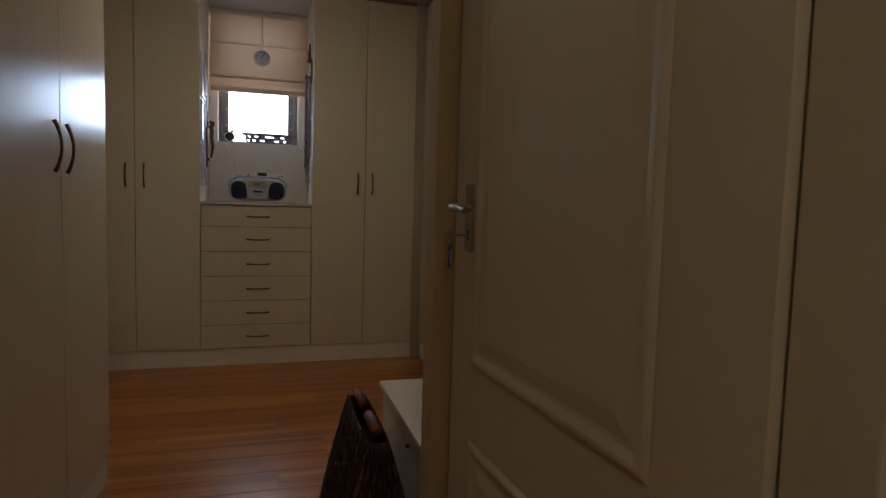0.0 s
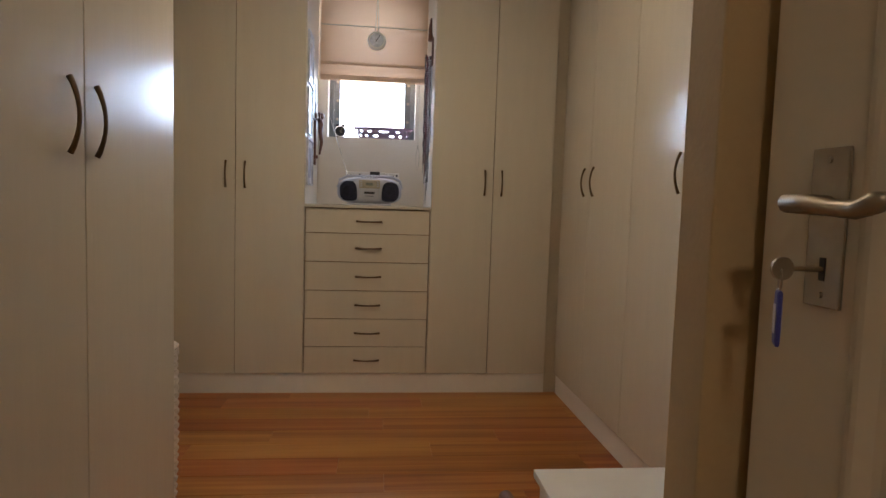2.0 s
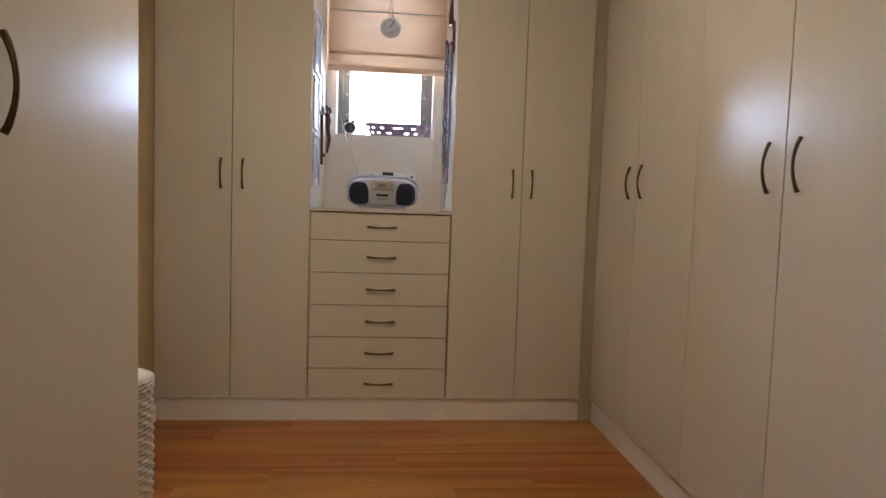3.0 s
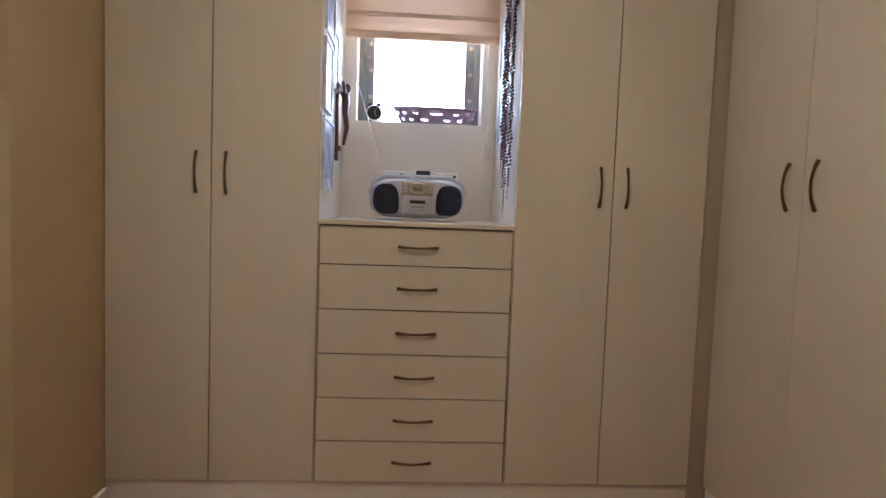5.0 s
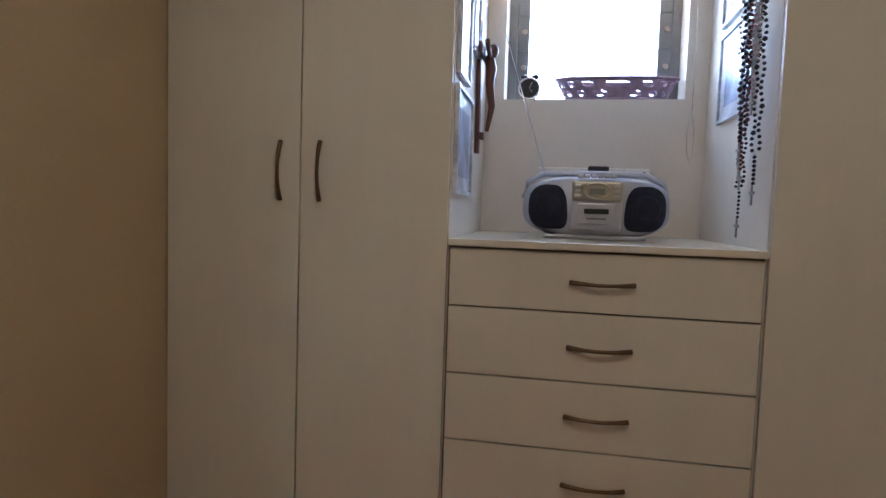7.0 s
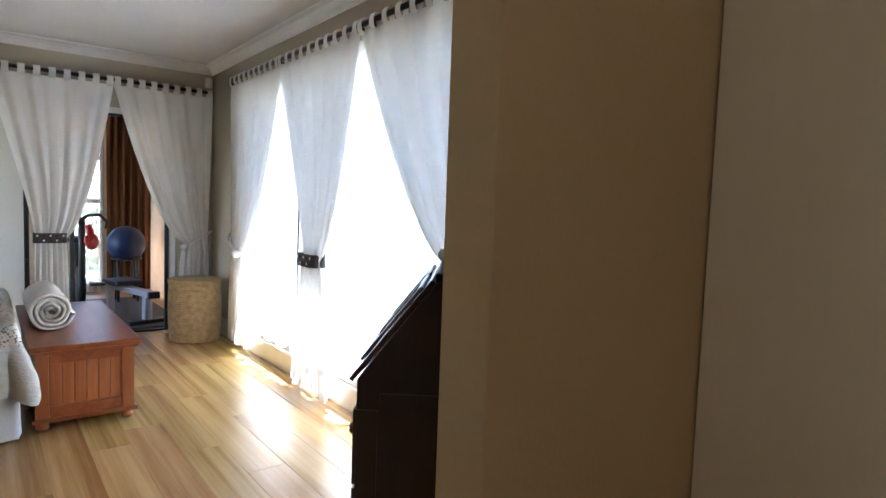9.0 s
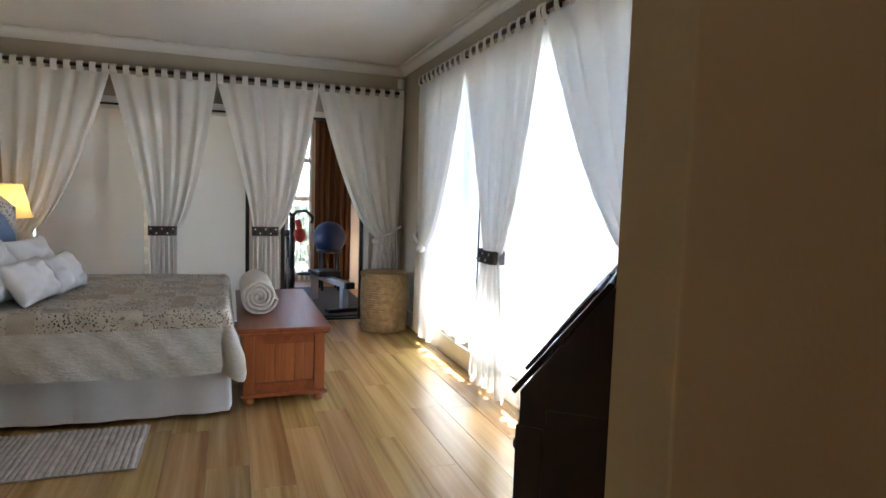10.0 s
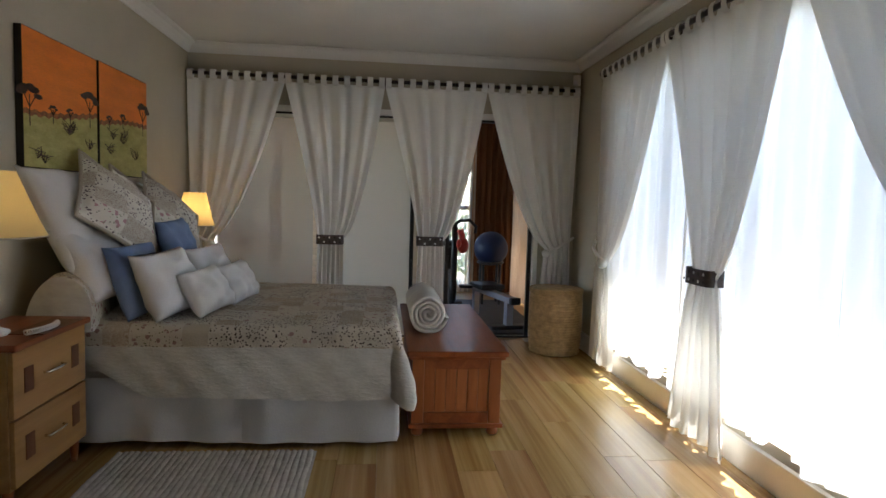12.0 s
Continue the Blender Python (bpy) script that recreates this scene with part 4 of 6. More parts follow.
def tray_wall(u, v):
    a = 2 * math.pi * u
    rx_, ry_ = 0.195 + 0.045 * v, 0.045 + 0.014 * v
    return (rx_ * math.copysign(abs(math.cos(a)) ** 0.7, math.cos(a)), ry_ * math.copysign(abs(math.sin(a)) ** 0.7, math.sin(a)), 0.004 + 0.085 * v)


def pierced_wall():
    """Moulded side with two staggered rows of leaf-shaped holes."""
    nu, nv = 288, 24
    bm = sheet(tray_wall, nu, nv)
    bm.faces.index_update()
    holes = []
    for f in bm.faces:
        i, j = f.index % nu, f.index // nu
        for row, zc in ((0, 7.0), (1, 17.0)):
            q = ((i + 9 * row) % 18 - 9.0) / 5.0
            if (q + 0.3 * (j - zc) / 4) ** 2 + ((j + 0.5 - zc) / 3.5) ** 2 < 1:
                holes.append(f)
                break
    bmesh.ops.delete(bm, geom=holes, context="FACES")
    return bm


tw_ob = part("pierced_side", pierced_wall(), LILAC_WEAVE, tray, "lilac side pierced with leaf-shaped holes", True)
thick = tw_ob.modifiers.new("thickness", "SOLIDIFY")
thick.thickness = 0.003
for z, f in ((0.006, 0.0), (0.088, 1.0)):
    part("rim", tube([((0.195 + 0.045 * f) * math.copysign(abs(math.cos(a)) ** 0.7, math.cos(a)), (0.045 + 0.014 * f) * math.copysign(abs(math.sin(a)) ** 0.7, math.sin(a)), z) for a in [2 * math.pi * k / 64 + 0.01 for k in range(65)]], 0.006, 6), LILAC_WEAVE, tray, "", True)
part("base", bx(-0.17, 0.17, -0.04, 0.04, 0.0, 0.006), LILAC_WEAVE, tray)
ac = thing("alarm_clock", "small round black alarm clock on the window sill", "clock", (0.175, 5.665, NW[2]))
part("case", cyl(0.043, 0.043, 0.035, 28, Matrix.Translation((0, 0.018, 0.05)) @ face_m), BLACK, ac, "", True)
part("rim", tube([(0.041 * math.cos(k * math.pi / 16), -0.019, 0.05 + 0.041 * math.sin(k * math.pi / 16)) for k in range(33)], 0.004, 8), CHROME, ac, "chrome rim", True)
part("dial", cyl(0.036, 0.036, 0.002, 28, Matrix.Translation((0, -0.018, 0.05)) @ face_m), BLACK, ac, "dark dial")
for ang, ln in ((25, 0.028), (140, 0.02)):
    part("pointer", bx(-0.0015, 0.0015, -0.0215, -0.0205, 0, ln), CHROME, ac).matrix_local = pose(0, 0, 0.05, 0, ang, 0)
for s in (-1, 1):
    part("foot", tube([(s * 0.02, 0, 0.012), (s * 0.028, 0, 0.0)], 0.005, 8), BLACK, ac)
    part("bell", ball(0.016, Matrix.Translation((s * 0.022, 0, 0.098)) @ Matrix.Diagonal((1, 1, 0.7, 1))), BLACK, ac, "", True)


def wall_photo(x, y0, y1, z0, z1, tilt, label, sidex, pic):
    """Framed photograph on a niche side wall; sidex is the way it faces."""
    t = thing("photo_frame", label, "picture", (x, (y0 + y1) / 2, (z0 + z1) / 2), group="niche photographs")
    w, h = (y1 - y0) / 2, (z1 - z0) / 2
    s = sidex
    part("frame", merge(bx(0, s * 0.014, -w, -w + 0.012, -h, h), bx(0, s * 0.014, w - 0.012, w, -h, h), bx(0, s * 0.014, -w + 0.012, w - 0.012, -h, -h + 0.012), bx(0, s * 0.014, -w + 0.012, w - 0.012, h - 0.012, h)), PAPER, t, "thin pale frame")
    part("mount", bx(0.0, s * 0.006, -w + 0.012, w - 0.012, -h + 0.012, h - 0.012), PAPER, t, "white card mount")
    part("print", bx(s * 0.006, s * 0.0075, -w * 0.62, w * 0.62, -h * 0.66, h * 0.62), pic, t, "blue-grey photograph print")
    return t


wall_photo(0.001, 4.875, 5.19, 1.44, 1.76, 0, "framed photograph low on the niche wall", 1, PAPER2)
wall_photo(0.001, 4.885, 5.10, 1.79, 2.10, 0, "framed photograph in the middle of the niche wall", 1, PAPER2)
wall_photo(0.001, 5.15, 5.30, 1.93, 2.20, 0, "small framed photograph above the crucifix", 1, PAPER2)
wall_photo(0.001, 4.885, 5.15, 2.13, 2.48, 0, "framed photograph high on the niche wall", 1, PAPER2)
wall_photo(0.856, 5.05, 5.42, 1.72, 2.02, 0, "framed print low on the niche wall by the rosaries", -1, PAPER2)
wall_photo(0.856, 5.05, 5.42, 2.05, 2.36, 0, "framed print above another by the rosaries", -1, PAPER2)

cx = thing("crucifix", "carved dark wooden crucifix on the niche wall", "crucifix", (0.002, 5.33, 1.60))
part("upright", bx(0, 0.016, -0.020, 0.020, 0, 0.47, 0.004), CROSS_WOOD, cx)
part("crossbar", bx(0.0165, 0.03, -0.115, 0.115, 0.335, 0.372, 0.004), CROSS_WOOD, cx)
fig = merge(ball(0.02, Matrix.Translation((0.055, 0, 0.365)) @ Matrix.Diagonal((1, 1, 1.25, 1))),
            tube([(0.042, 0, 0.35), (0.05, 0.004, 0.30), (0.046, 0, 0.25), (0.056, 0.006, 0.17), (0.042, 0, 0.08)], 0.016, 10, [0.016, 0.020, 0.015, 0.013, 0.007]),
            tube([(0.045, -0.1, 0.375), (0.045, -0.05, 0.355), (0.045, 0, 0.34), (0.045, 0.05, 0.355), (0.045, 0.1, 0.375)], 0.009, 8))
part("carved_figure", fig, CROSS_WOOD, cx, "plain carved wooden shape", True)
part("foot_block", bx(0.016, 0.03, -0.018, 0.018, 0.05, 0.075, 0.003), CROSS_WOOD, cx)


def rosary(y, z_top, length, mat_, spread, r, xoff=0.0, label="string of dark rosary beads hanging on a hook"):
    t = thing("rosary", label, "rosary", (0.852 - xoff, y, z_top), group="rosaries")
    bm = bmesh.new()
    n = int(length * 2 / (r * 3.0))
    for k in range(n):
        s = k / (n - 1)
        a = s * 2 - 1
        zz = -length * (1 - abs(a) ** 1.0) * 0.86
        yy = spread * math.sin(math.pi * s) * (1 if a < 0 else -1) * 0.9
        bmesh.ops.create_icosphere(bm, subdivisions=1, radius=r * (1.35 if k % 11 == 0 else 1), matrix=Matrix.Translation((-0.008 - 0.003 * math.sin(k), yy, zz)))
    for k in range(7):
        bmesh.ops.create_icosphere(bm, subdivisions=1, radius=r, matrix=Matrix.Translation((-0.008, 0, -length * 0.86 - 0.012 * (k + 1))))
    tagged(part("bead_string", bm, mat_, t, "", True), kind="stuff")
    zc = -length * 0.86 - 0.10
    part("cross", merge(bx(-0.012, -0.008, -0.004, 0.004, zc - 0.045, zc + 0.012), bx(-0.0125, -0.0075, -0.018, 0.018, zc - 0.015, zc - 0.007)), SILVER_X, t, "small metal cross")
    part("thread", tube([(-0.008, 0, -length * 0.86), (-0.008, 0, zc + 0.01)], 0.0012, 5), CORD, t)
    return t


hk = thing("wall_hook", "dark carved wooden wall hook holding rosaries", "hook", (0.855, 5.0, 2.36))
part("plate", bx(-0.012, 0, -0.03, 0.03, -0.05, 0.14, 0.004), CROSS_WOOD, hk)
part("peg", tube([(-0.01, 0, 0), (-0.04, 0, -0.005), (-0.05, 0, 0.02)], 0.008, 8), CROSS_WOOD, hk, "", True)
part("carving", tube([(-0.02, 0, 0.12), (-0.024, 0.02, 0.2), (-0.02, -0.01, 0.27)], 0.012, 8, [0.02, 0.014, 0.006]), CROSS_WOOD, hk, "", True)
for y, zt, ln, m_, sp_, r, xo in ((5.05, 2.36, 1.02, BEAD_D, 0.03, 0.0052, 0.012), (5.03, 2.35, 0.80, BEAD_D, 0.035, 0.006, 0.022), (4.99, 2.36, 0.86, BEAD_R, 0.03, 0.0055, 0.030),
                                  (4.96, 2.36, 0.62, BEAD_L, 0.028, 0.0052, 0.018), (4.93, 2.35, 0.9, BEAD_D, 0.028, 0.0062, 0.012), (5.01, 2.34, 0.55, BEAD_L, 0.04, 0.0055, 0.036), (4.97, 2.35, 0.76, BEAD_D, 0.022, 0.0068, 0.042)):
    rosary(y, zt, ln, m_, sp_, r, xo)
solo("blind_cord", merge(tube([(0.80, 5.60, 2.3), (0.80, 5.60, 1.80)], 0.0018, 5), tube([(0.80, 5.60, 1.80), (0.785, 5.595, 1.72), (0.79, 5.6, 1.64), (0.80, 5.597, 1.60), (0.812, 5.6, 1.66), (0.812, 5.597, 1.74), (0.80, 5.60, 1.80)], 0.003, 6)), CORD, "white blind cord looped in a loose knot", "cord", smooth=True)

# ---- bedroom windows and curtains ----
w1 = struct("window_bedroom", merge(bx(WIN[0], WIN[0] + 0.05, WY + 0.10, WY + 0.15, WIN[2], WIN[3]), bx(WIN[1] - 0.05, WIN[1], WY + 0.10, WY + 0.15, WIN[2], WIN[3]),
                                 bx(WIN[0] + 0.05, WIN[1] - 0.05, WY + 0.10, WY + 0.15, WIN[2], WIN[2] + 0.05), bx(WIN[0] + 0.05, WIN[1] - 0.05, WY + 0.10, WY + 0.15, WIN[3] - 0.05, WIN[3])), WHITE_PAINT,
            "wide white framed window with low sill", "window")
for k in range(1, 4):
    xm = WIN[0] + (WIN[1] - WIN[0]) * k / 4
    part("mullion", bx(xm - 0.025, xm + 0.025, WY + 0.102, WY + 0.148, WIN[2] + 0.051, WIN[3] - 0.051), WHITE_PAINT, w1)
for k in range(4):
    xa = WIN[0] + (WIN[1] - WIN[0]) * k / 4 + 0.03
    xb = WIN[0] + (WIN[1] - WIN[0]) * (k + 1) / 4 - 0.03
    p = part("pane", bx(xa, xb, WY + 0.122, WY + 0.126, WIN[2] + 0.05, WIN[3] - 0.05), GLASS, w1)
    p.visible_shadow = False


def curtain(name, label, wall, top, tie, bottom, z_top, z_tie, z_bot, material, folds, tabs=9, hold="band", depth=0.0, group="tab-top curtains", phase=0.0):
    """Tab-top curtain. wall 'far' hangs along y, 'window' along x; top, tie and bottom are spans along the wall."""
    c = thing(name, label, "curtain", group=group)

    def place(s, n, z):
        return (FX + 0.085 + depth + n, s, z) if wall == "far" else (s, WY - 0.095 - depth - n, z)

    def span(z):
        if z >= z_tie:
            v = (z - z_tie) / (z_top - z_tie)
            e0, e1 = v ** 0.75, v ** 0.75
            if abs(top[0] - tie[0]) < abs(top[1] - tie[1]):
                e1 = v ** 0.62
                e0 = v ** 1.2
            elif abs(top[1] - tie[1]) < abs(top[0] - tie[0]):
                e0 = v ** 0.62
                e1 = v ** 1.2
            return tie[0] + (top[0] - tie[0]) * e0, tie[1] + (top[1] - tie[1]) * e1
        v = (z_tie - z) / (z_tie - z_bot)
        v = v ** 0.6
        return tie[0] + (bottom[0] - tie[0]) * v, tie[1] + (bottom[1] - tie[1]) * v
    full = top[1] - top[0]

    def fn(u, v):
        z = z_bot + v * (z_top - z_bot)
        a, b = span(z)
        sq = min(1.0, max(0.0, 1 - (b - a) / full))
        amp = 0.014 + 0.017 * sq
        if z > z_top - 0.12:
            amp *= 0.35 + 0.65 * (z_top - z) / 0.12
        wob = 0.25 * math.sin(3.1 * u + 2.0 * v + phase)
        n = amp * math.sin(2 * math.pi * folds * u + wob * 3 + phase) + 0.28 * amp * math.sin(2 * math.pi * folds * 1.7 * u + 1.3 + phase + v)
        pinch = math.exp(-((z - z_tie) / 0.10) ** 2)
        n *= 1 - 0.45 * pinch
        s = a + (b - a) * u + 0.012 * sq * math.sin(2 * math.pi * folds * u * 1.0 + 0.8)
        zz = z + (0.012 * math.sin(9 * u + phase) if v == 0 else 0)
        return place(s, n, zz)
    part("cloth", sheet(fn, 110, 46), material, c, "", True)
    for k in range(tabs):
        s = top[0] + 0.03 + (full - 0.06) * k / (tabs - 1)

        def tab(u, v, s=s):
            a = math.pi * 2 * v
            return place(s + (u - 0.5) * 0.05, 0.026 * math.sin(a) * 1.0, z_top + 0.032 - 0.047 * math.cos(a))
        part("tab", sheet(tab, 2, 16), material, c, "", True)
    if hold == "band":
        a, b = tie[0] - 0.012, tie[1] + 0.012
        m = (a + b) / 2

        def band(u, v):
            ang = math.pi * 2 * u
            return place(m + (b - a) / 2 * math.copysign(abs(math.cos(ang)) ** 0.5, math.cos(ang)), 0.058 * math.copysign(abs(math.sin(ang)) ** 0.5, math.sin(ang)), z_tie - 0.043 + 0.086 * v)
        bd = part("tieback", sheet(band, 48, 4), TIE, c, "dark carved openwork tieback band", True)
        for k in range(5):
            for row in (0, 1):
                s = a + 0.03 + (b - a - 0.06) * k / 4
                p0 = place(s, 0.0605, z_tie - 0.02 + 0.04 * row)
                rot = Matrix.Rotation(math.pi / 2, 4, "Y") if wall == "far" else Matrix.Rotation(math.pi / 2, 4, "X")
                part("cutout", cyl(0.0085, 0.0085, 0.002, 10, Matrix.Translation(p0) @ rot), material if (k + row) % 2 else GAP, bd)
    elif hold == "knot":
        s = tie[0] if abs(tie[0] - top[0]) > abs(tie[1] - top[1]) else tie[1]
        e = top[1] if s == tie[0] else top[0]
        part("strap", tube([place(s, 0.04, z_tie - 0.04), place((s * 2 + e) / 3, 0.062, z_tie), place((s + 2 * e) / 3, 0.055, z_tie + 0.05), place(e, 0.0, z_tie + 0.10)], 0.012, 8), material, c, "tied cloth strap", True)
        part("knot", ball(0.04, Matrix.Translation(place(s, 0.06, z_tie - 0.05)) @ Matrix.Diagonal((1, 1, 0.9, 1))), material, c, "knotted cloth end", True)
    return c


ZT = 2.285
curtain("curtain", "white tab-top cotton curtain tied back beside the lamp", "far", (1.985, 2.815), (2.02, 2.20), (1.99, 2.30), ZT, 0.90, 0.03, CURTAIN, 5.5, 9, "knot", phase=0.4)
curtain("curtain", "white tab-top cotton curtain gathered by a dark band", "far", (2.815, 3.69), (3.115, 3.335), (3.10, 3.34), ZT, 0.912, 0.03, CURTAIN, 6, 9, "band", phase=1.2)
curtain("curtain", "white tab-top curtain gathered by a dark band near sliding doors", "far", (3.69, 4.615), (4.012, 4.236), (4.0, 4.26), ZT, 0.917, 0.03, CURTAIN, 6, 9, "band", phase=2.1)
curtain("curtain", "white tab-top cotton curtain knotted towards the room corner", "far", (4.615, 5.475), (5.20, 5.44), (5.13, 5.46), ZT, 0.88, 0.03, CURTAIN, 5.5, 9, "knot", phase=3.3)
rod1 = thing("curtain_rod", "dark wooden curtain rod above the sunroom opening", "curtain rod")
part("pole", tube([(FX + 0.085, 1.985, ZT + 0.045), (FX + 0.085, 5.48, ZT + 0.045)], 0.016, 12), DARK_WOOD, rod1, "", True)
for s in (2.0, 3.70, 5.465):
    part("bracket", merge(bx(FX, FX + 0.012, s - 0.018, s + 0.018, ZT - 0.01, ZT + 0.09, 0.003), tube([(FX + 0.01, s, ZT + 0.02), (FX + 0.085, s, ZT + 0.026)], 0.008, 8)), DARK_WOOD, rod1)
ZW = 2.285
curtain("curtain", "white tab-top cotton curtain knotted at the window end", "window", (-5.60, -4.52), (-5.50, -5.27), (-5.56, -5.14), ZW, 0.90, 0.06, CURTAIN, 5.5, 10, "knot", depth=0.0, phase=0.9)
curtain("curtain", "white tab-top cotton curtain gathered by a dark band before the window", "window", (-4.52, -3.36), (-4.055, -3.825), (-4.25, -3.66), ZW, 0.92, 0.03, CURTAIN, 6, 10, "band", phase=2.4)
curtain("curtain", "white tab-top cotton curtain swept back behind the bureau", "window", (-3.36, -1.98), (-2.42, -2.18), (-2.46, -2.08), ZW, 1.0, 0.03, CURTAIN, 6.5, 11, "band", phase=4.0)
rod2 = thing("curtain_rod", "dark wooden curtain rod above the wide window", "curtain rod")
part("pole", tube([(-5.66, WY - 0.095, ZW + 0.045), (-1.9, WY - 0.095, ZW + 0.045)], 0.016, 12), DARK_WOOD, rod2, "", True)
for s in (-5.63, -4.52, -3.36, -1.95):
    part("bracket", merge(bx(s - 0.018, s + 0.018, WY - 0.012, WY, ZW - 0.01, ZW + 0.09, 0.003), tube([(s, WY - 0.01, ZW + 0.02), (s, WY - 0.095, ZW + 0.026)], 0.008, 8)), DARK_WOOD, rod2)


def voile(x0, x1, z0, z1, folds, phase):
    t = thing("sheer_curtain", "white see-through voile curtain over the window glass", "curtain", group="voile curtains")

    def fn(u, v):
        z = z0 + v * (z1 - z0)
        fall = 0.55 + 0.45 * (1 - v)
        n = fall * (0.026 * math.sin(2 * math.pi * folds * u + phase + 1.2 * math.sin(4 * u) + 0.4 * math.sin(3 * v)) + 0.018 * math.sin(2 * math.pi * folds * 2.3 * u + 1.0 + 0.7 * v))
        zz = z + (1 - v) ** 6 * (0.11 * max(0.0, math.sin(2 * math.pi * 2.6 * u + phase) * 1.6 - 0.9) + 0.015 * math.sin(2 * math.pi * folds * u))
        return (x0 + (x1 - x0) * u + 0.01 * math.sin(5 * v + 9 * u), WY - 0.040 + n * 0.9, zz)
    part("cloth", sheet(fn, 200, 24), SHEER, t, "", True)
    part("hem", sheet(lambda u, v: tuple(Vector(fn(u, v * 0.014)) + Vector((0, -0.002, 0))), 150, 1), SHEER, t, "stitched hem", True)
    return t


voile(-5.5, -4.25, 0.205, 2.27, 5, 0.3)
voile(-4.27, -3.05, 0.205, 2.27, 5, 1.9)
voile(-3.07, -1.9, 0.205, 2.27, 4.6, 3.0)
solo("voile_rail", tube([(-5.58, WY - 0.038, 2.285), (-1.88, WY - 0.038, 2.285)], 0.008, 8), WHITE_PAINT, "thin white rail for the voile curtains", "curtain rail", smooth=True)

# sunroom opening: frame, blinds and folding doors
of = struct("sliding_frame", merge(bx(FX - 0.115, FX - 0.01, 2.12, 2.165, 0, 2.10), bx(FX - 0.115, FX - 0.01, 5.115, 5.16, 0, 2.10), bx(FX - 0.115, FX - 0.01, 2.165, 5.115, 2.045, 2.10)), WHITE_PAINT,
            "white lined frame of the sunroom opening", "door frame")
part("head_track", bx(FX - 0.09, FX - 0.03, 2.166, 5.114, 2.025, 2.0445), BLACK, of, "dark sliding track")
part("floor_track", bx(FX - 0.09, FX - 0.03, 2.166, 5.114, 0.0, 0.015), BLACK, of, "dark floor track")
for s in (3.965, 4.30, 5.09):
    part("stile", bx(FX - 0.085, FX - 0.04, s - 0.018, s + 0.018, 0.016, 2.02, 0.003), BLACK, of, "black sliding door stile")
part("sliding_handle", tube([(FX - 0.03, 3.965, 0.55), (FX - 0.005, 3.965, 0.58), (FX - 0.005, 3.965, 0.70), (FX - 0.03, 3.965, 0.73)], 0.008, 8), BLACK, of, "black pull handle", True)
for y0, y1 in ((2.17, 3.06), (3.10, 3.945)):
    rb = thing("roller_blind", "cream translucent roller blind lowered in the opening", "blind", group="roller blinds")
    part("fabric", sheet(lambda u, v: (FX - 0.018 + 0.002 * math.sin(7 * v), y0 + (y1 - y0) * u, 0.03 + 1.96 * v), 6, 16), ROLLER_THIN if y0 < 3 else ROLLER, rb, "", True)
    part("roller", tube([(FX - 0.02, y0, 2.008), (FX - 0.02, y1, 2.008)], 0.017, 12), ROLLER, rb, "", True)
    part("bottom_bar", bx(FX - 0.024, FX - 0.012, y0, y1, 0.018, 0.032, 0.003), WHITE_PAINT, rb)

# glazed timber screen behind the first blind
gs = struct("window_screen", merge(*[bx(FX - 0.30, FX - 0.24, a, b, 0.0, 2.02) for a, b in ((2.15, 2.22), (2.62, 2.74))], *[bx(FX - 0.30, FX - 0.24, 2.221, 2.619, z, z + 0.06) for z in (0.02, 0.86, 1.36, 1.94)]),
            DOOR_TIMBER, "brown timber glazed screen behind the blind", "window")

# ---- sunroom seen through the opening ----
GX = -9.35
struct("gym_floor", bx(GX - 0.1, -6.7, 1.6, 5.75, -0.08, -0.002), PINE, "timber floor of the sunroom", "floor")
struct("gym_ceiling", bx(GX - 0.1, FX - 0.12, 1.6, 5.75, 2.55, 2.65), CEIL, "white sunroom ceiling", "ceiling")
holed_wall("gym_wall_far", "y", GX - 0.1, 0.1, 1.6, 5.75, 0, 2.55, [(4.56, 4.96, 0.06, 2.32)], MORTAR, "brick sunroom wall with a tall narrow window")
holed_wall("gym_wall_window", "x", 5.62, 0.1, GX, FX - 0.12, 0, 2.55, [(-9.1, -6.9, 0.15, 2.25)], CEIL, "white sunroom wall with a wide window")
holed_wall("gym_wall_back", "x", 1.6, 0.1, GX, FX - 0.12, 0, 2.55, [(-8.9, -7.0, 0.4, 2.2)], CEIL, "white sunroom wall with a window")
gw = struct("window_gym", merge(bx(GX - 0.09, GX - 0.01, 4.56, 4.61, 0.06, 2.32), bx(GX - 0.09, GX - 0.01, 4.91, 4.96, 0.06, 2.32), *[bx(GX - 0.09, GX - 0.01, 4.611, 4.909, z, z + 0.06) for z in (0.06, 0.62, 1.18, 1.74, 2.26)]), DOOR_TIMBER,
            "tall timber window of four stacked panes", "window")
for z in (0.12, 0.68, 1.24, 1.80):
    p = part("pane", bx(GX - 0.052, GX - 0.048, 4.605, 4.915, z, z + 0.5), GLASS, gw)
    p.visible_shadow = False


def plain_curtain(name, label, material, along, fixed, a0, a1, z0, z1, folds, amp=0.03):
    t = thing(name, label, "curtain", group="sunroom curtains")

    def fn(u, v):
        n = amp * math.sin(2 * math.pi * folds * u + 0.5 * math.sin(4 * v)) + amp * 0.4 * math.sin(2 * math.pi * folds * 2.2 * u + 1)
        s, z = a0 + (a1 - a0) * u, z0 + (z1 - z0) * v
        return (fixed + n, s, z) if along == "y" else (s, fixed + n, z)
    part("cloth", sheet(fn, 90, 12), material, t, "", True)
    part("rail", tube([(fixed, a0, z1), (fixed, a1, z1)] if along == "y" else [(a0, fixed, z1), (a1, fixed, z1)], 0.01, 8), DARK_WOOD, t, "dark rail", True)
    return t


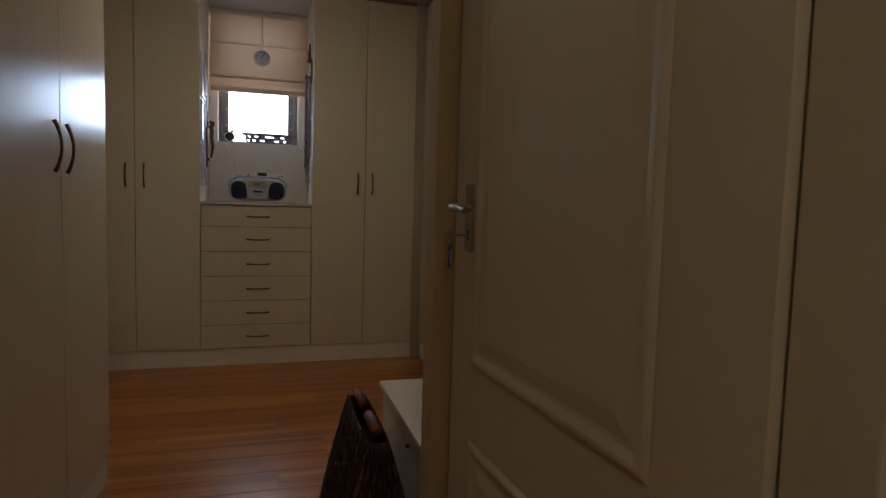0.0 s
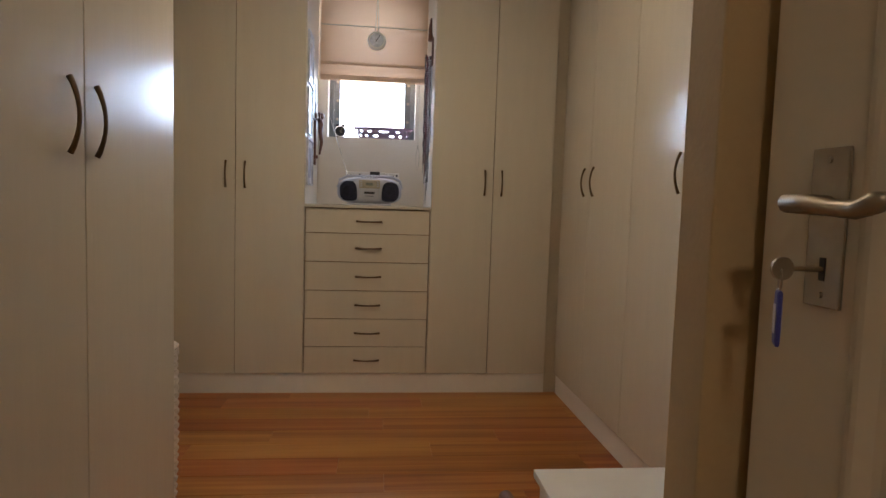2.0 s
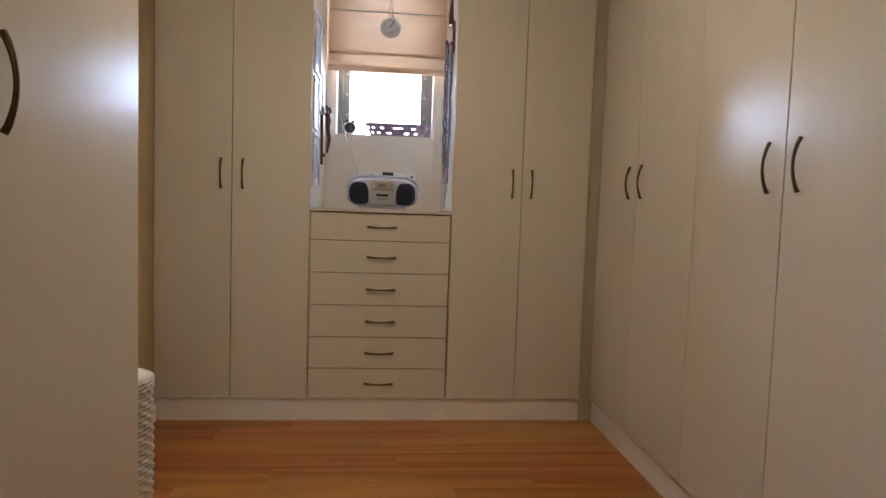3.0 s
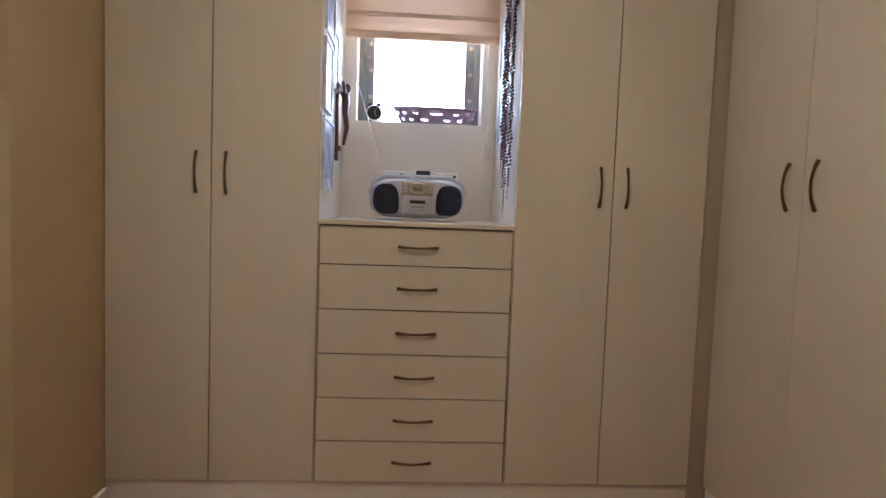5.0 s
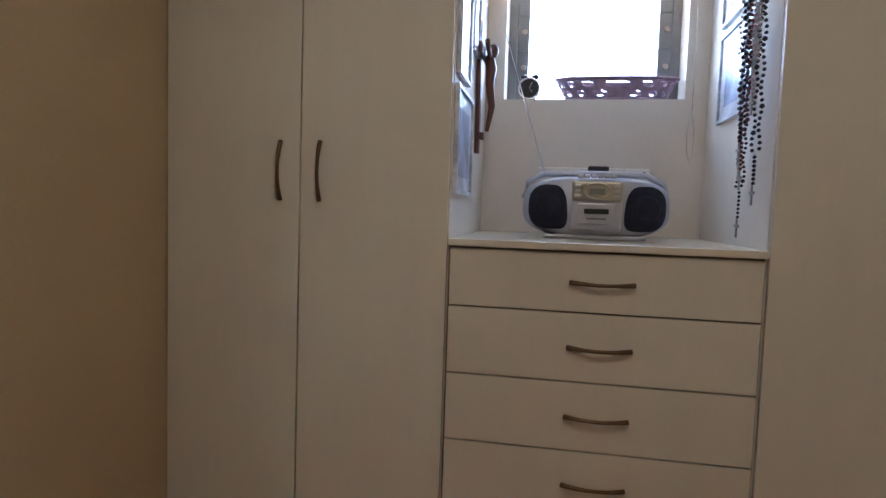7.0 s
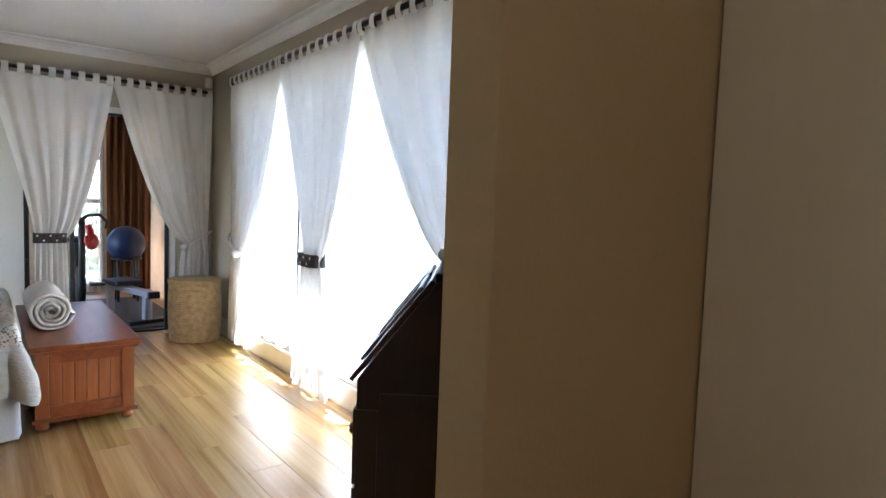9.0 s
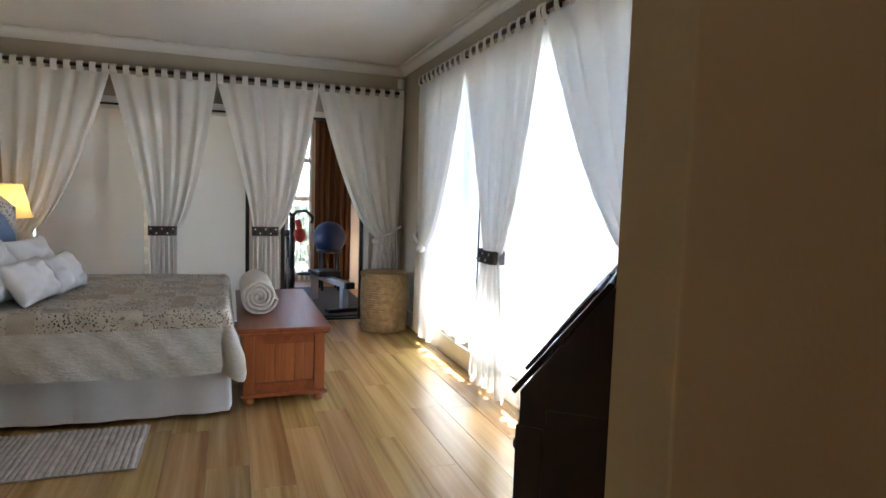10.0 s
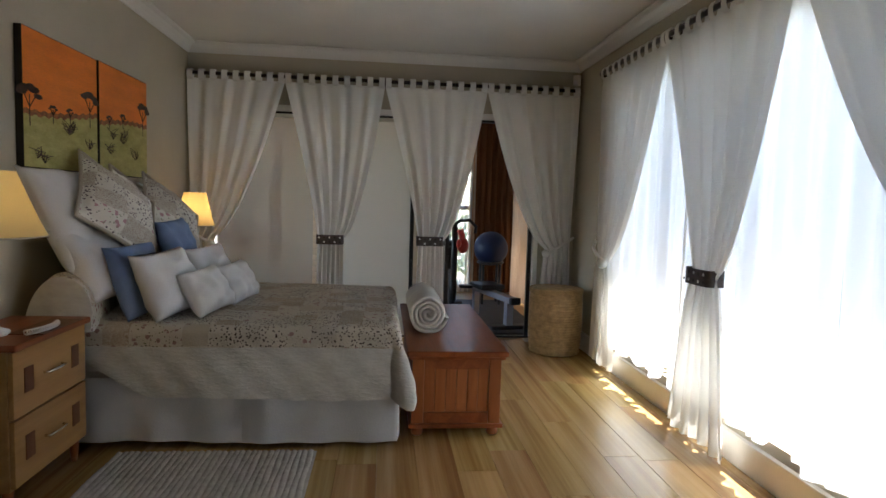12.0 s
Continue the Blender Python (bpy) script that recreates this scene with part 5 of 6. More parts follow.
plain_curtain("curtain", "brown heavy curtain beside the tall sunroom window", GYM_BROWN, "y", GX + 0.09, 4.97, 5.70, 0.02, 2.40, 8)
plain_curtain("curtain", "tan see-through curtain drawn along the sunroom side wall", GYM_TAN, "x", 5.62, -9.2, -6.75, 0.02, 2.40, 14, 0.03)
plain_curtain("curtain", "thin voile over the tall sunroom window", GYM_VOILE, "y", GX + 0.05, 4.50, 4.94, 0.02, 2.38, 7, 0.015)
plain_curtain("curtain", "cream curtain along the sunroom window wall", GYM_CREAM, "x", 5.50, -9.1, -6.75, 0.02, 2.35, 22)
solo("exercise_mat", bx(-8.6, -6.62, 4.32, 5.30, 0.0, 0.022, 0.006), MATGREY, "dark grey foam exercise mat on the sunroom floor", "mat")
solo("gym_ball", ball(0.215, Matrix.Translation((-8.35, 5.05, 0.715)), 32, 20), BLUE_BALL, "large blue rubber gym ball on a rack", "gym ball", smooth=True)
rk = thing("ball_rack", "black metal rack holding the gym ball", "rack", (-8.35, 5.05, 0.022))
for k in range(4):
    a = math.pi / 4 + k * math.pi / 2
    part("leg", tube([(0.15 * math.cos(a), 0.15 * math.sin(a), 0), (0.15 * math.cos(a), 0.15 * math.sin(a), 0.50)], 0.016, 8), BLACK, rk, "", True)
part("ring", tube([(0.155 * math.cos(2 * math.pi * k / 24), 0.155 * math.sin(2 * math.pi * k / 24), 0.52) for k in range(25)], 0.016, 8), BLACK, rk, "", True)
part("shelf", bx(-0.14, 0.14, -0.14, 0.14, 0.16, 0.20, 0.01), BLACK, rk)
eb = thing("exercise_bike", "black exercise bike with curved handlebars", "exercise bike", (-7.35, 4.47, 0.022))
part("base_rear", bx(-0.05, 0.05, -0.22, 0.22, 0, 0.05, 0.015), BLACK, eb)
part("base_front", tube([(-0.75, -0.2, 0.03), (-0.75, 0.2, 0.03)], 0.03, 10), BLACK, eb, "", True)
part("spine", tube([(0, 0, 0.05), (-0.1, 0, 0.30), (-0.45, 0, 0.32), (-0.75, 0, 0.05)], 0.035, 10), BLACK, eb, "", True)
part("mast", tube([(-0.02, 0, 0.2), (0.02, 0, 0.7), (0.0, 0, 1.0)], 0.032, 10), BLACK, eb, "", True)
part("handlebar", tube([(0.0, -0.02, 1.0), (0.02, 0.05, 1.06), (0.04, 0.15, 1.07), (0.06, 0.22, 1.0), (0.06, 0.21, 0.93)], 0.018, 10), BLACK, eb, "curved black handlebar", True)
part("handlebar", tube([(0.0, 0.02, 1.0), (0.02, -0.05, 1.06), (0.04, -0.15, 1.07), (0.06, -0.22, 1.0), (0.06, -0.21, 0.93)], 0.018, 10), BLACK, eb, "curved black handlebar", True)
part("flywheel", cyl(0.2, 0.2, 0.06, 28, Matrix.Translation((-0.15, 0.03, 0.32)) @ Matrix.Rotation(math.pi / 2, 4, "X")), BLACK, eb, "", True)
part("pedal", bx(0.0, 0.10, 0.06, 0.20, 0.34, 0.37, 0.008), BLACK, eb)
part("saddle_post", tube([(-0.42, 0, 0.3), (-0.5, 0, 0.75)], 0.025, 10), BLACK, eb, "", True)
part("saddle", ball(0.12, Matrix.Translation((-0.5, 0, 0.78)) @ Matrix.Diagonal((1.1, 0.8, 0.35, 1))), BLACK, eb, "", True)
solo("boxing_glove", merge(ball(0.075, Matrix.Translation((-7.27, 4.55, 0.82)) @ Matrix.Diagonal((0.85, 0.85, 1.15, 1))), ball(0.035, Matrix.Translation((-7.22, 4.50, 0.84)) @ Matrix.Diagonal((0.8, 0.8, 1.4, 1))), tube([(-7.27, 4.55, 0.87), (-7.29, 4.52, 0.99)], 0.035, 10)), RED_GLOVE,
     "red boxing glove hanging on the exercise bike", "boxing glove", smooth=True)
wb = thing("weight_bench", "low grey and black exercise bench on the mat", "bench", (-6.98, 4.93, 0.022), 14)
part("rail", bx(-0.75, 0.30, -0.05, 0.05, 0.27, 0.33, 0.01), SILVER, wb, "grey steel rail")
part("leg", bx(0.14, 0.22, -0.035, 0.035, 0.02, 0.27, 0.006), SILVER, wb, "grey steel leg")
part("foot", bx(0.12, 0.24, -0.2, 0.2, 0.0, 0.04, 0.012), BLACK, wb)
part("rear_leg", bx(-0.7, -0.64, -0.035, 0.035, 0.0, 0.27, 0.006), SILVER, wb)
part("seat_pad", bx(-0.55, -0.20, -0.14, 0.14, 0.335, 0.39, 0.02), BLACK, wb, "black vinyl pad")
part("end_cap", bx(0.29, 0.34, -0.055, 0.055, 0.265, 0.335, 0.012), BLACK, wb)

# ---- bed ----
BX0, BX1, BY0, BY1 = -5.48, -3.95, 2.02, 3.80
bed = thing("bed", "double bed with white valance and patchwork quilt", "bed", group="")
part("base", bx(BX0 + 0.05, BX1 - 0.05, BY0, BY1 - 0.05, 0.10, 0.34, 0.02), SKIRT, bed)
part("mattress", bx(BX0 + 0.03, BX1 - 0.03, BY0, BY1 - 0.03, 0.34, 0.585, 0.05), LINEN, bed, "white mattress")
for x, y in ((BX1 - 0.12, BY1 - 0.09), (BX1 - 0.12, BY0 + 0.2), (BX0 + 0.12, BY1 - 0.09), (BX0 + 0.12, BY0 + 0.2)):
    part("castor", lathe([(0.018, 0), (0.026, 0.01), (0.026, 0.045), (0.015, 0.055), (0.015, 0.10)], 14, Matrix.Translation((x, y, 0))), DARK_WOOD, bed, "", True)


def valance(u, v):
    # walks head to foot along the near side, then round the foot
    l1, l2 = BY1 - BY0, BX1 - BX0
    s = u * (l1 + l2)
    z = 0.035 + v * 0.33 + 0.008 * math.sin(11 * u) * (1 - v)
    n = 0.008 * math.sin(s * 24) * (1 - 0.6 * v) + 0.006 * math.sin(s * 7 + 1) * (1 - v)
    if s < l1:
        return (BX1 + n, BY0 + s, z)
    return (BX1 - (s - l1), BY1 + n, z)


part("valance", sheet(valance, 160, 8), SKIRT, bed, "pale grey pleated valance", True)
part("pleat", sheet(lambda u, v: (BX1 + 0.006 + 0.01 * u * (1 - v), 3.02 + 0.03 * u, 0.036 + 0.32 * v), 4, 6), SKIRT, bed, "", True)
ZQ = 0.625
qu = thing("quilt", "patchwork quilt with floral squares and cream border", "quilt")


def drape(d):
    """Outward shift and height of cloth d metres past the edge."""
    r = 0.05
    if d < 0:
        return 0.0, 0.0
    arc = r * math.pi / 2
    if d < arc:
        a = d / r
        return r * math.sin(a), -(r - r * math.cos(a))
    return r + 0.10 * (d - arc), -r - (d - arc)


WXQ = (BX1 - 0.045) - BX0
LYQ = (BY1 - 0.045) - 2.12


def quilt_xyz(a, b):
    """a: metres from far side across the bed, b: metres from the head along it; over the edges it hangs."""
    da, db = a - WXQ, b - LYQ
    puff = 0.0045 * math.sin(34 * a) * math.sin(34 * b) + 0.010 * noise.noise(Vector((2.3 * a, 2.3 * b, 0.4)))
    if da > 0 and db > 0:
        d = max(da, db)
        ang = radians(45 * db / da if da >= db else 90 - 45 * da / db)
        out, dz = drape(d)
        flare = math.sin(2 * ang) ** 2
        out += flare * (0.34 * d * math.sin(math.pi * min(1.0, d / 0.40) * 0.8)) + puff
        return (BX0 + WXQ + out * math.cos(ang), 2.12 + LYQ + out * math.sin(ang), ZQ + dz - 0.10 * flare * d)
    ox, oz = drape(da)
    oy, oz2 = drape(db)
    x, y, z = BX0 + min(a, WXQ) + ox, 2.12 + min(b, LYQ) + oy, ZQ + min(oz, oz2)
    if da > 0:
        hang = max(0.0, da - 0.08)
        near_corner = max(0.0, 1 - (LYQ - b) / 0.35)
        x += puff + hang * (0.10 * noise.noise(Vector((0.3, 3.1 * b, 1.7))) + 0.05 * math.sin(9 * b + 0.6) + 0.17 * near_corner ** 2)
    elif db > 0:
        y += puff
    else:
        z += puff + 0.012 * math.sin(2.1 * a + 0.7) * math.sin(1.9 * b)
        z += 0.055 * math.exp(-(b / 0.16) ** 2) + 0.02 * math.exp(-(b / 0.4) ** 2)
    return (x, y, z)


def hem(b):
    lift = min(1.0, max(0.0, (0.50 - b) / 0.42))
    return 0.385 + 0.012 * math.sin(6 * b + 0.5) - 0.20 * lift * lift * (3 - 2 * lift)


part("patchwork", sheet(lambda u, v: quilt_xyz(u * (WXQ + 0.13), v * (LYQ + 0.13)), 130, 140), QUILT, qu, "patchwork of small floral prints", True)
part("side_border", sheet(lambda u, v: quilt_xyz(WXQ + 0.13 + u * (hem(v * LYQ) - 0.13), v * LYQ), 20, 130), QUILT_EDGE, qu, "cream stitched border", True)
part("foot_border", sheet(lambda u, v: quilt_xyz(u * WXQ, LYQ + 0.13 + v * 0.20), 90, 10), QUILT_EDGE, qu, "cream stitched border", True)


def corner_cloth(u, v):
    d = 0.13 + v * (hem(LYQ) - 0.13 + 0.02 * math.sin(math.pi * u))
    w = 2 * u
    return quilt_xyz(WXQ + (d if w <= 1 else d * (2 - w) + 1e-6), LYQ + (d * w + 1e-6 if w <= 1 else d))


part("corner_border", sheet(corner_cloth, 28, 18), QUILT_EDGE, qu, "cream hanging corner", True)


def pillow(name, label, material, w, h, t, m, piping=None, category="pillow", flange=0.0, group="pillows"):
    """Stuffed cushion: w wide, h high, t thick, standing in its own xz plane."""
    p = thing(name, label, category, group=group)
    p.matrix_world = m

    def pt(u, v, s):
        a, b = u * 2 - 1, v * 2 - 1
        e = max(abs(a), abs(b))
        pin = 1 - 0.07 * (1 - abs(a) ** 2) * abs(b) ** 6 - 0.0
        pin2 = 1 - 0.07 * (1 - abs(b) ** 2) * abs(a) ** 6
        f = max(0.0, (1 - abs(a) ** 2.6)) ** 0.5 * max(0.0, (1 - abs(b) ** 2.6)) ** 0.5
        if flange:
            aa, bb = min(1, abs(a) / (1 - flange)), min(1, abs(b) / (1 - flange))
            f = max(0.0, (1 - aa ** 2.6)) ** 0.5 * max(0.0, (1 - bb ** 2.6)) ** 0.5
        cr = (0.014 * math.sin(7 * a + 3 * b) * math.sin(5 * b - 2 * a) + 0.02 * noise.noise(Vector((2.6 * a, 2.6 * b, w * 9 + h * 5)))) * f
        return (a * w / 2 * pin2, s * (t / 2 * f + 0.003) + cr, h / 2 + b * h / 2 * pin)
    bm = merge(sheet(lambda u, v: pt(u, v, 1), 26, 26), sheet(lambda u, v: pt(u, v, -1), 26, 26))
    bmesh.ops.remove_doubles(bm, verts=bm.verts, dist=0.007)
    part("cushion", bm, material, p, "", True)
    if piping:
        edge = [(k / 20, 0) for k in range(20)] + [(1, k / 20) for k in range(20)] + [(1 - k / 20, 1) for k in range(20)] + [(0, 1 - k / 20) for k in range(21)]
        part("piping", tube([pt(u, v, 0) for u, v in edge], 0.010, 6), piping, p, "corded beige edge", True)
    return p


def stand(x, y, z, lean, rz, spin=0.0):
    """Cushion whose broad face looks along +y, leaning back towards the bed head."""
    return pose(x, y, z, lean, 0, rz) @ pose(0, 0, 0, 0, spin, 0)


TOPZ = 0.64
pillow("pillow", "large white pillow leaning on the bed head", LINEN, 0.66, 0.58, 0.17, stand(-4.27, 2.24, 0.87, 26, -3, 0))
pillow("pillow", "large white pillow leaning on the bed head behind shams", LINEN, 0.66, 0.56, 0.18, stand(-5.02, 2.20, 0.84, 24, -3, 0))
pillow("pillow", "white bed pillow lying under the shams", LINEN, 0.68, 0.42, 0.20, stand(-4.27, 2.36, 0.735, 34, -5, 0))
pillow("pillow", "white bed pillow upright at the far side", LINEN, 0.66, 0.42, 0.20, stand(-4.98, 2.36, 0.72, 34, -5, 0))
pillow("sham_pillow", "large floral patchwork sham pillow with beige piping", SHAM, 0.54, 0.52, 0.15, pose(-4.56, 2.385, 1.045, 46, 39, 23), PALE_PIPING, flange=0.12)
pillow("sham_pillow", "floral patchwork sham pillow by the far lamp", SHAM, 0.50, 0.48, 0.14, pose(-5.13, 2.46, 0.99, 45, 33, 20), PALE_PIPING, flange=0.12)
pillow("sham_pillow", "floral patchwork sham pillow against the wall", SHAM, 0.46, 0.44, 0.12, stand(-4.80, 2.18, TOPZ + 0.32, 14, -4, -20), PALE_PIPING, flange=0.12)
pillow("cushion", "blue cotton cushion leaning behind white ones", BLUE_LINEN, 0.38, 0.39, 0.12, stand(-4.19, 2.50, TOPZ, 19, -15, 3), category="cushion", group="cushions")
pillow("cushion", "blue cotton cushion between the shams", BLUE_LINEN, 0.36, 0.34, 0.12, stand(-4.78, 2.50, 0.80, 20, -8, 4), category="cushion", group="cushions")
pillow("cushion", "white square cushion at the near side", LINEN, 0.45, 0.36, 0.15, stand(-4.215, 2.645, TOPZ, 23, -15, 3), category="cushion", group="cushions")
pillow("cushion", "white square cushion at the far side", LINEN, 0.43, 0.34, 0.15, stand(-4.70, 2.70, TOPZ, 18, -14, 2), category="cushion", group="cushions")
pillow("cushion", "small white cushion in front at the near side", LINEN, 0.38, 0.26, 0.12, stand(-4.31, 2.81, TOPZ, 30, -15, 4), category="cushion", group="cushions")
pillow("cushion", "small white cushion in front at the far side", LINEN, 0.37, 0.25, 0.12, stand(-4.70, 2.875, TOPZ, 28, -12, 3), category="cushion", group="cushions")


# quilt end bunched up at the bed head
def bunch(u, v):
    a = math.pi * v
    swell = 0.85 + 0.15 * math.sin(5 * u + 1) + 0.12 * noise.noise(Vector((4 * u, 2 * v, 2.0)))
    return (-3.885 - 0.55 * u - 0.03 * math.cos(2 * a), 2.165 - 0.155 * math.cos(a) * swell + 0.05 * math.sin(a), 0.60 + 0.33 * math.sin(a) ** 0.8 * swell * (1 - 0.3 * v))


hq = thing("folded_blanket", "folded floral quilt end at the bed head", "blanket")
part("fold", sheet(bunch, 20, 26), QUILT, hq, "", True)
part("fold_end", sheet(lambda u, v: tuple(Vector(bunch(0, v)).lerp(Vector((-3.895, 2.165, 0.60)), u)), 6, 26), QUILT_EDGE, hq, "cream lining at the folded end", True)

# ---- chest at the bed foot ----
ch = thing("blanket_chest", "red-brown pine blanket chest at the foot of the bed", "chest")
CX0, CX1, CY0, CY1 = -5.55, -4.085, 3.875, 4.36
part("lid", bx(CX0 - 0.02, CX1 + 0.03, CY0 - 0.03, CY1 + 0.035, 0.448, 0.478, 0.008), CHEST_WOOD, ch, "polished flat lid")
part("lid_moulding", bx(CX0 - 0.01, CX1 + 0.018, CY0 - 0.018, CY1 + 0.02, 0.43, 0.447, 0.004), CHEST_WOOD, ch)
part("body", bx(CX0, CX1 - 0.022, CY0 + 0.004, CY1 - 0.022, 0.07, 0.43), CHEST_V, ch)
for y0, y1 in ((CY0, CY0 + 0.065), (CY1 - 0.065, CY1)):
    part("end_stile", bx(CX1 - 0.02, CX1, y0, y1, 0.075, 0.429, 0.003), CHEST_V, ch)
part("end_rail", bx(CX1 - 0.0195, CX1 - 0.001, CY0 + 0.066, CY1 - 0.066, 0.375, 0.429, 0.003), CHEST_WOOD, ch)
part("end_rail", bx(CX1 - 0.0195, CX1 - 0.001, CY0 + 0.066, CY1 - 0.066, 0.075, 0.135, 0.003), CHEST_WOOD, ch)
nb = 6
bw = (CY1 - CY0 - 0.132) / nb
for k in range(nb):
    part("end_board", bx(CX1 - 0.0215, CX1 - 0.010, CY0 + 0.066 + k * bw + 0.0015, CY0 + 0.066 + (k + 1) * bw - 0.0015, 0.136, 0.374, 0.003), CHEST_V, ch)
for k in range(16):
    x0 = CX0 + 0.06 + k * (CX1 - CX0 - 0.12) / 16
    part("side_board", bx(x0 + 0.0015, x0 + (CX1 - CX0 - 0.12) / 16 - 0.0015, CY1 - 0.021, CY1 - 0.010, 0.136, 0.374, 0.003), CHEST_V, ch)
part("side_rail", bx(CX0, CX1 - 0.021, CY1 - 0.0205, CY1 - 0.002, 0.375, 0.429, 0.003), CHEST_WOOD, ch)
part("side_rail", bx(CX0, CX1 - 0.021, CY1 - 0.0205, CY1 - 0.002, 0.075, 0.135, 0.003), CHEST_WOOD, ch)
part("base_moulding", bx(CX0 - 0.01, CX1 + 0.016, CY0 - 0.014, CY1 + 0.016, 0.052, 0.0745, 0.005), CHEST_WOOD, ch)
for x in (CX0 + 0.05, CX1 - 0.035):
    for y in (CY0 + 0.035, CY1 - 0.035):
        part("bun_foot", lathe([(0.018, 0), (0.030, 0.008), (0.034, 0.022), (0.028, 0.036), (0.020, 0.042), (0.026, 0.052)], 20, Matrix.Translation((x, y, 0))), CHEST_V, ch, "turned bun foot", True)

tw = thing("rolled_throw", "cream blanket rolled up on the chest", "blanket", (-4.47, 3.985, 0.4785))


def spiral_roll(length, r_out, turns):
    bm = bmesh.new()
    n = 150
    ringa, ringb = [], []
    th = r_out / (turns + 0.6)
    for k in range(n + 1):
        a = k / n * turns * 2 * math.pi
        rr = th * 0.4 + th * a / (2 * math.pi)
        wob = 1 + 0.02 * math.sin(5 * a)
        ringa.append((rr * math.cos(a) * wob, rr * math.sin(a) * wob))
    half = th * 0.455

    def vert(p, q, off, x):
        d = Vector((q[0] - p[0], q[1] - p[1])).normalized()
        nrm = Vector((d.y, -d.x))
        return (x, p[0] + nrm.x * off, r_out + p[1] + nrm.y * off)
    rows = []
    for k in range(n + 1):
        p, q = ringa[k], ringa[min(k + 1, n)]
        if k == n:
            p, q = ringa[n - 1], ringa[n]
        xs = (0.0, -length)
        e = 0.008 * math.sin(k * 0.21)
        rows.append([bm.verts.new(vert(p, q, o, x)) for o, x in ((half * 0.6, 0.004 + e), (half, -0.016 + e), (half, xs[1]), (-half, xs[1]), (-half, -0.016 + e), (-half * 0.6, 0.004 + e))])
    for a, b in zip(rows, rows[1:]):
        for k in range(6):
            bm.faces.new((a[k], a[(k + 1) % 6], b[(k + 1) % 6], b[k]))
    bm.faces.new(rows[0])
    bm.faces.new(list(reversed(rows[-1])))
    return bm


part("roll", spiral_roll(0.62, 0.122, 4), TOWEL, tw, "", True)

wicker_hamper("laundry_basket", "round straw laundry basket with lid in the corner", WICKER_T, (-5.99, 5.215, 0), 0.222, 0.222, 0.565, 24, 40, 0.045)
# rag rug of raised ribs
rg = thing("rag_rug", "pale striped rag rug on the floor beside the bed", "rug")
part("backing", bx(-3.905, -3.36, 2.44, 3.395, 0.001, 0.006), RUG, rg)
for k in range(34):
    y = 2.45 + k * 0.0278
    bm = sheet(lambda u, v: (-3.905 + 0.545 * u + 0.004 * math.sin(40 * v + k), y + (v - 0.5) * 0.029 + 0.003 * math.sin(9 * u + k * 1.7), 0.005 + 0.009 * math.sin(math.pi * v) ** 0.6 + 0.001 * math.sin(60 * u + k)), 40, 6)
    part("rib", bm, RUG if k % 3 else RUG2, rg, "", True)

# ---- bedside cabinet, lamps ----


def bedside(x0, x1, y0, y1, label):
    t = thing("bedside_cabinet", label, "bedside cabinet", group="bedside cabinets")
    part("body", bx(x0 + 0.01, x1 - 0.01, y0, y1 - 0.02, 0.10, 0.655, 0.004), PINE, t, "honey pine carcass")
    part("top", bx(x0 - 0.005, x1 + 0.005, y0, y1 + 0.02, 0.656, 0.684, 0.008), CHEST_WOOD, t, "red-brown wooden top")
    for z0, z1 in ((0.115, 0.38), (0.388, 0.65)):
        d = part("drawer", bx(x0 + 0.014, x1 - 0.014, y1 - 0.0195, y1, z0, z1, 0.003), PINE, t, "honey pine drawer front")
        zc = (z0 + z1) / 2
        w = x1 - x0
        for s in (x0 + 0.08, x1 - 0.145):
            part("inlay", bx(s, s + 0.062, y1, y1 + 0.003, zc - 0.045, zc + 0.055, 0.001), INLAY, d, "dark square walnut inlay")
        xm = (x0 + x1) / 2
        part("handle", tube([(xm - 0.07, y1, zc), (xm - 0.065, y1 + 0.018, zc), (xm - 0.02, y1 + 0.026, zc + 0.003), (xm + 0.02, y1 + 0.026, zc + 0.003), (xm + 0.065, y1 + 0.018, zc), (xm + 0.07, y1, zc)], 0.0055, 8), CHROME, d, "slim chrome handle", True)
    for x in (x0 + 0.04, x1 - 0.04):
        for y in (y0 + 0.04, y1 - 0.045):
            part("leg", lathe([(0.014, 0), (0.022, 0.1)], 14, Matrix.Translation((x, y, 0))), CHEST_V, t, "tapered wooden leg", True)
    return t


bedside(-3.88, -3.30, LY + 0.01, 2.315, "honey pine bedside cabinet with two inlaid drawers")
bedside(-6.25, -5.66, LY + 0.03, 2.345, "honey pine bedside cabinet beyond the bed")


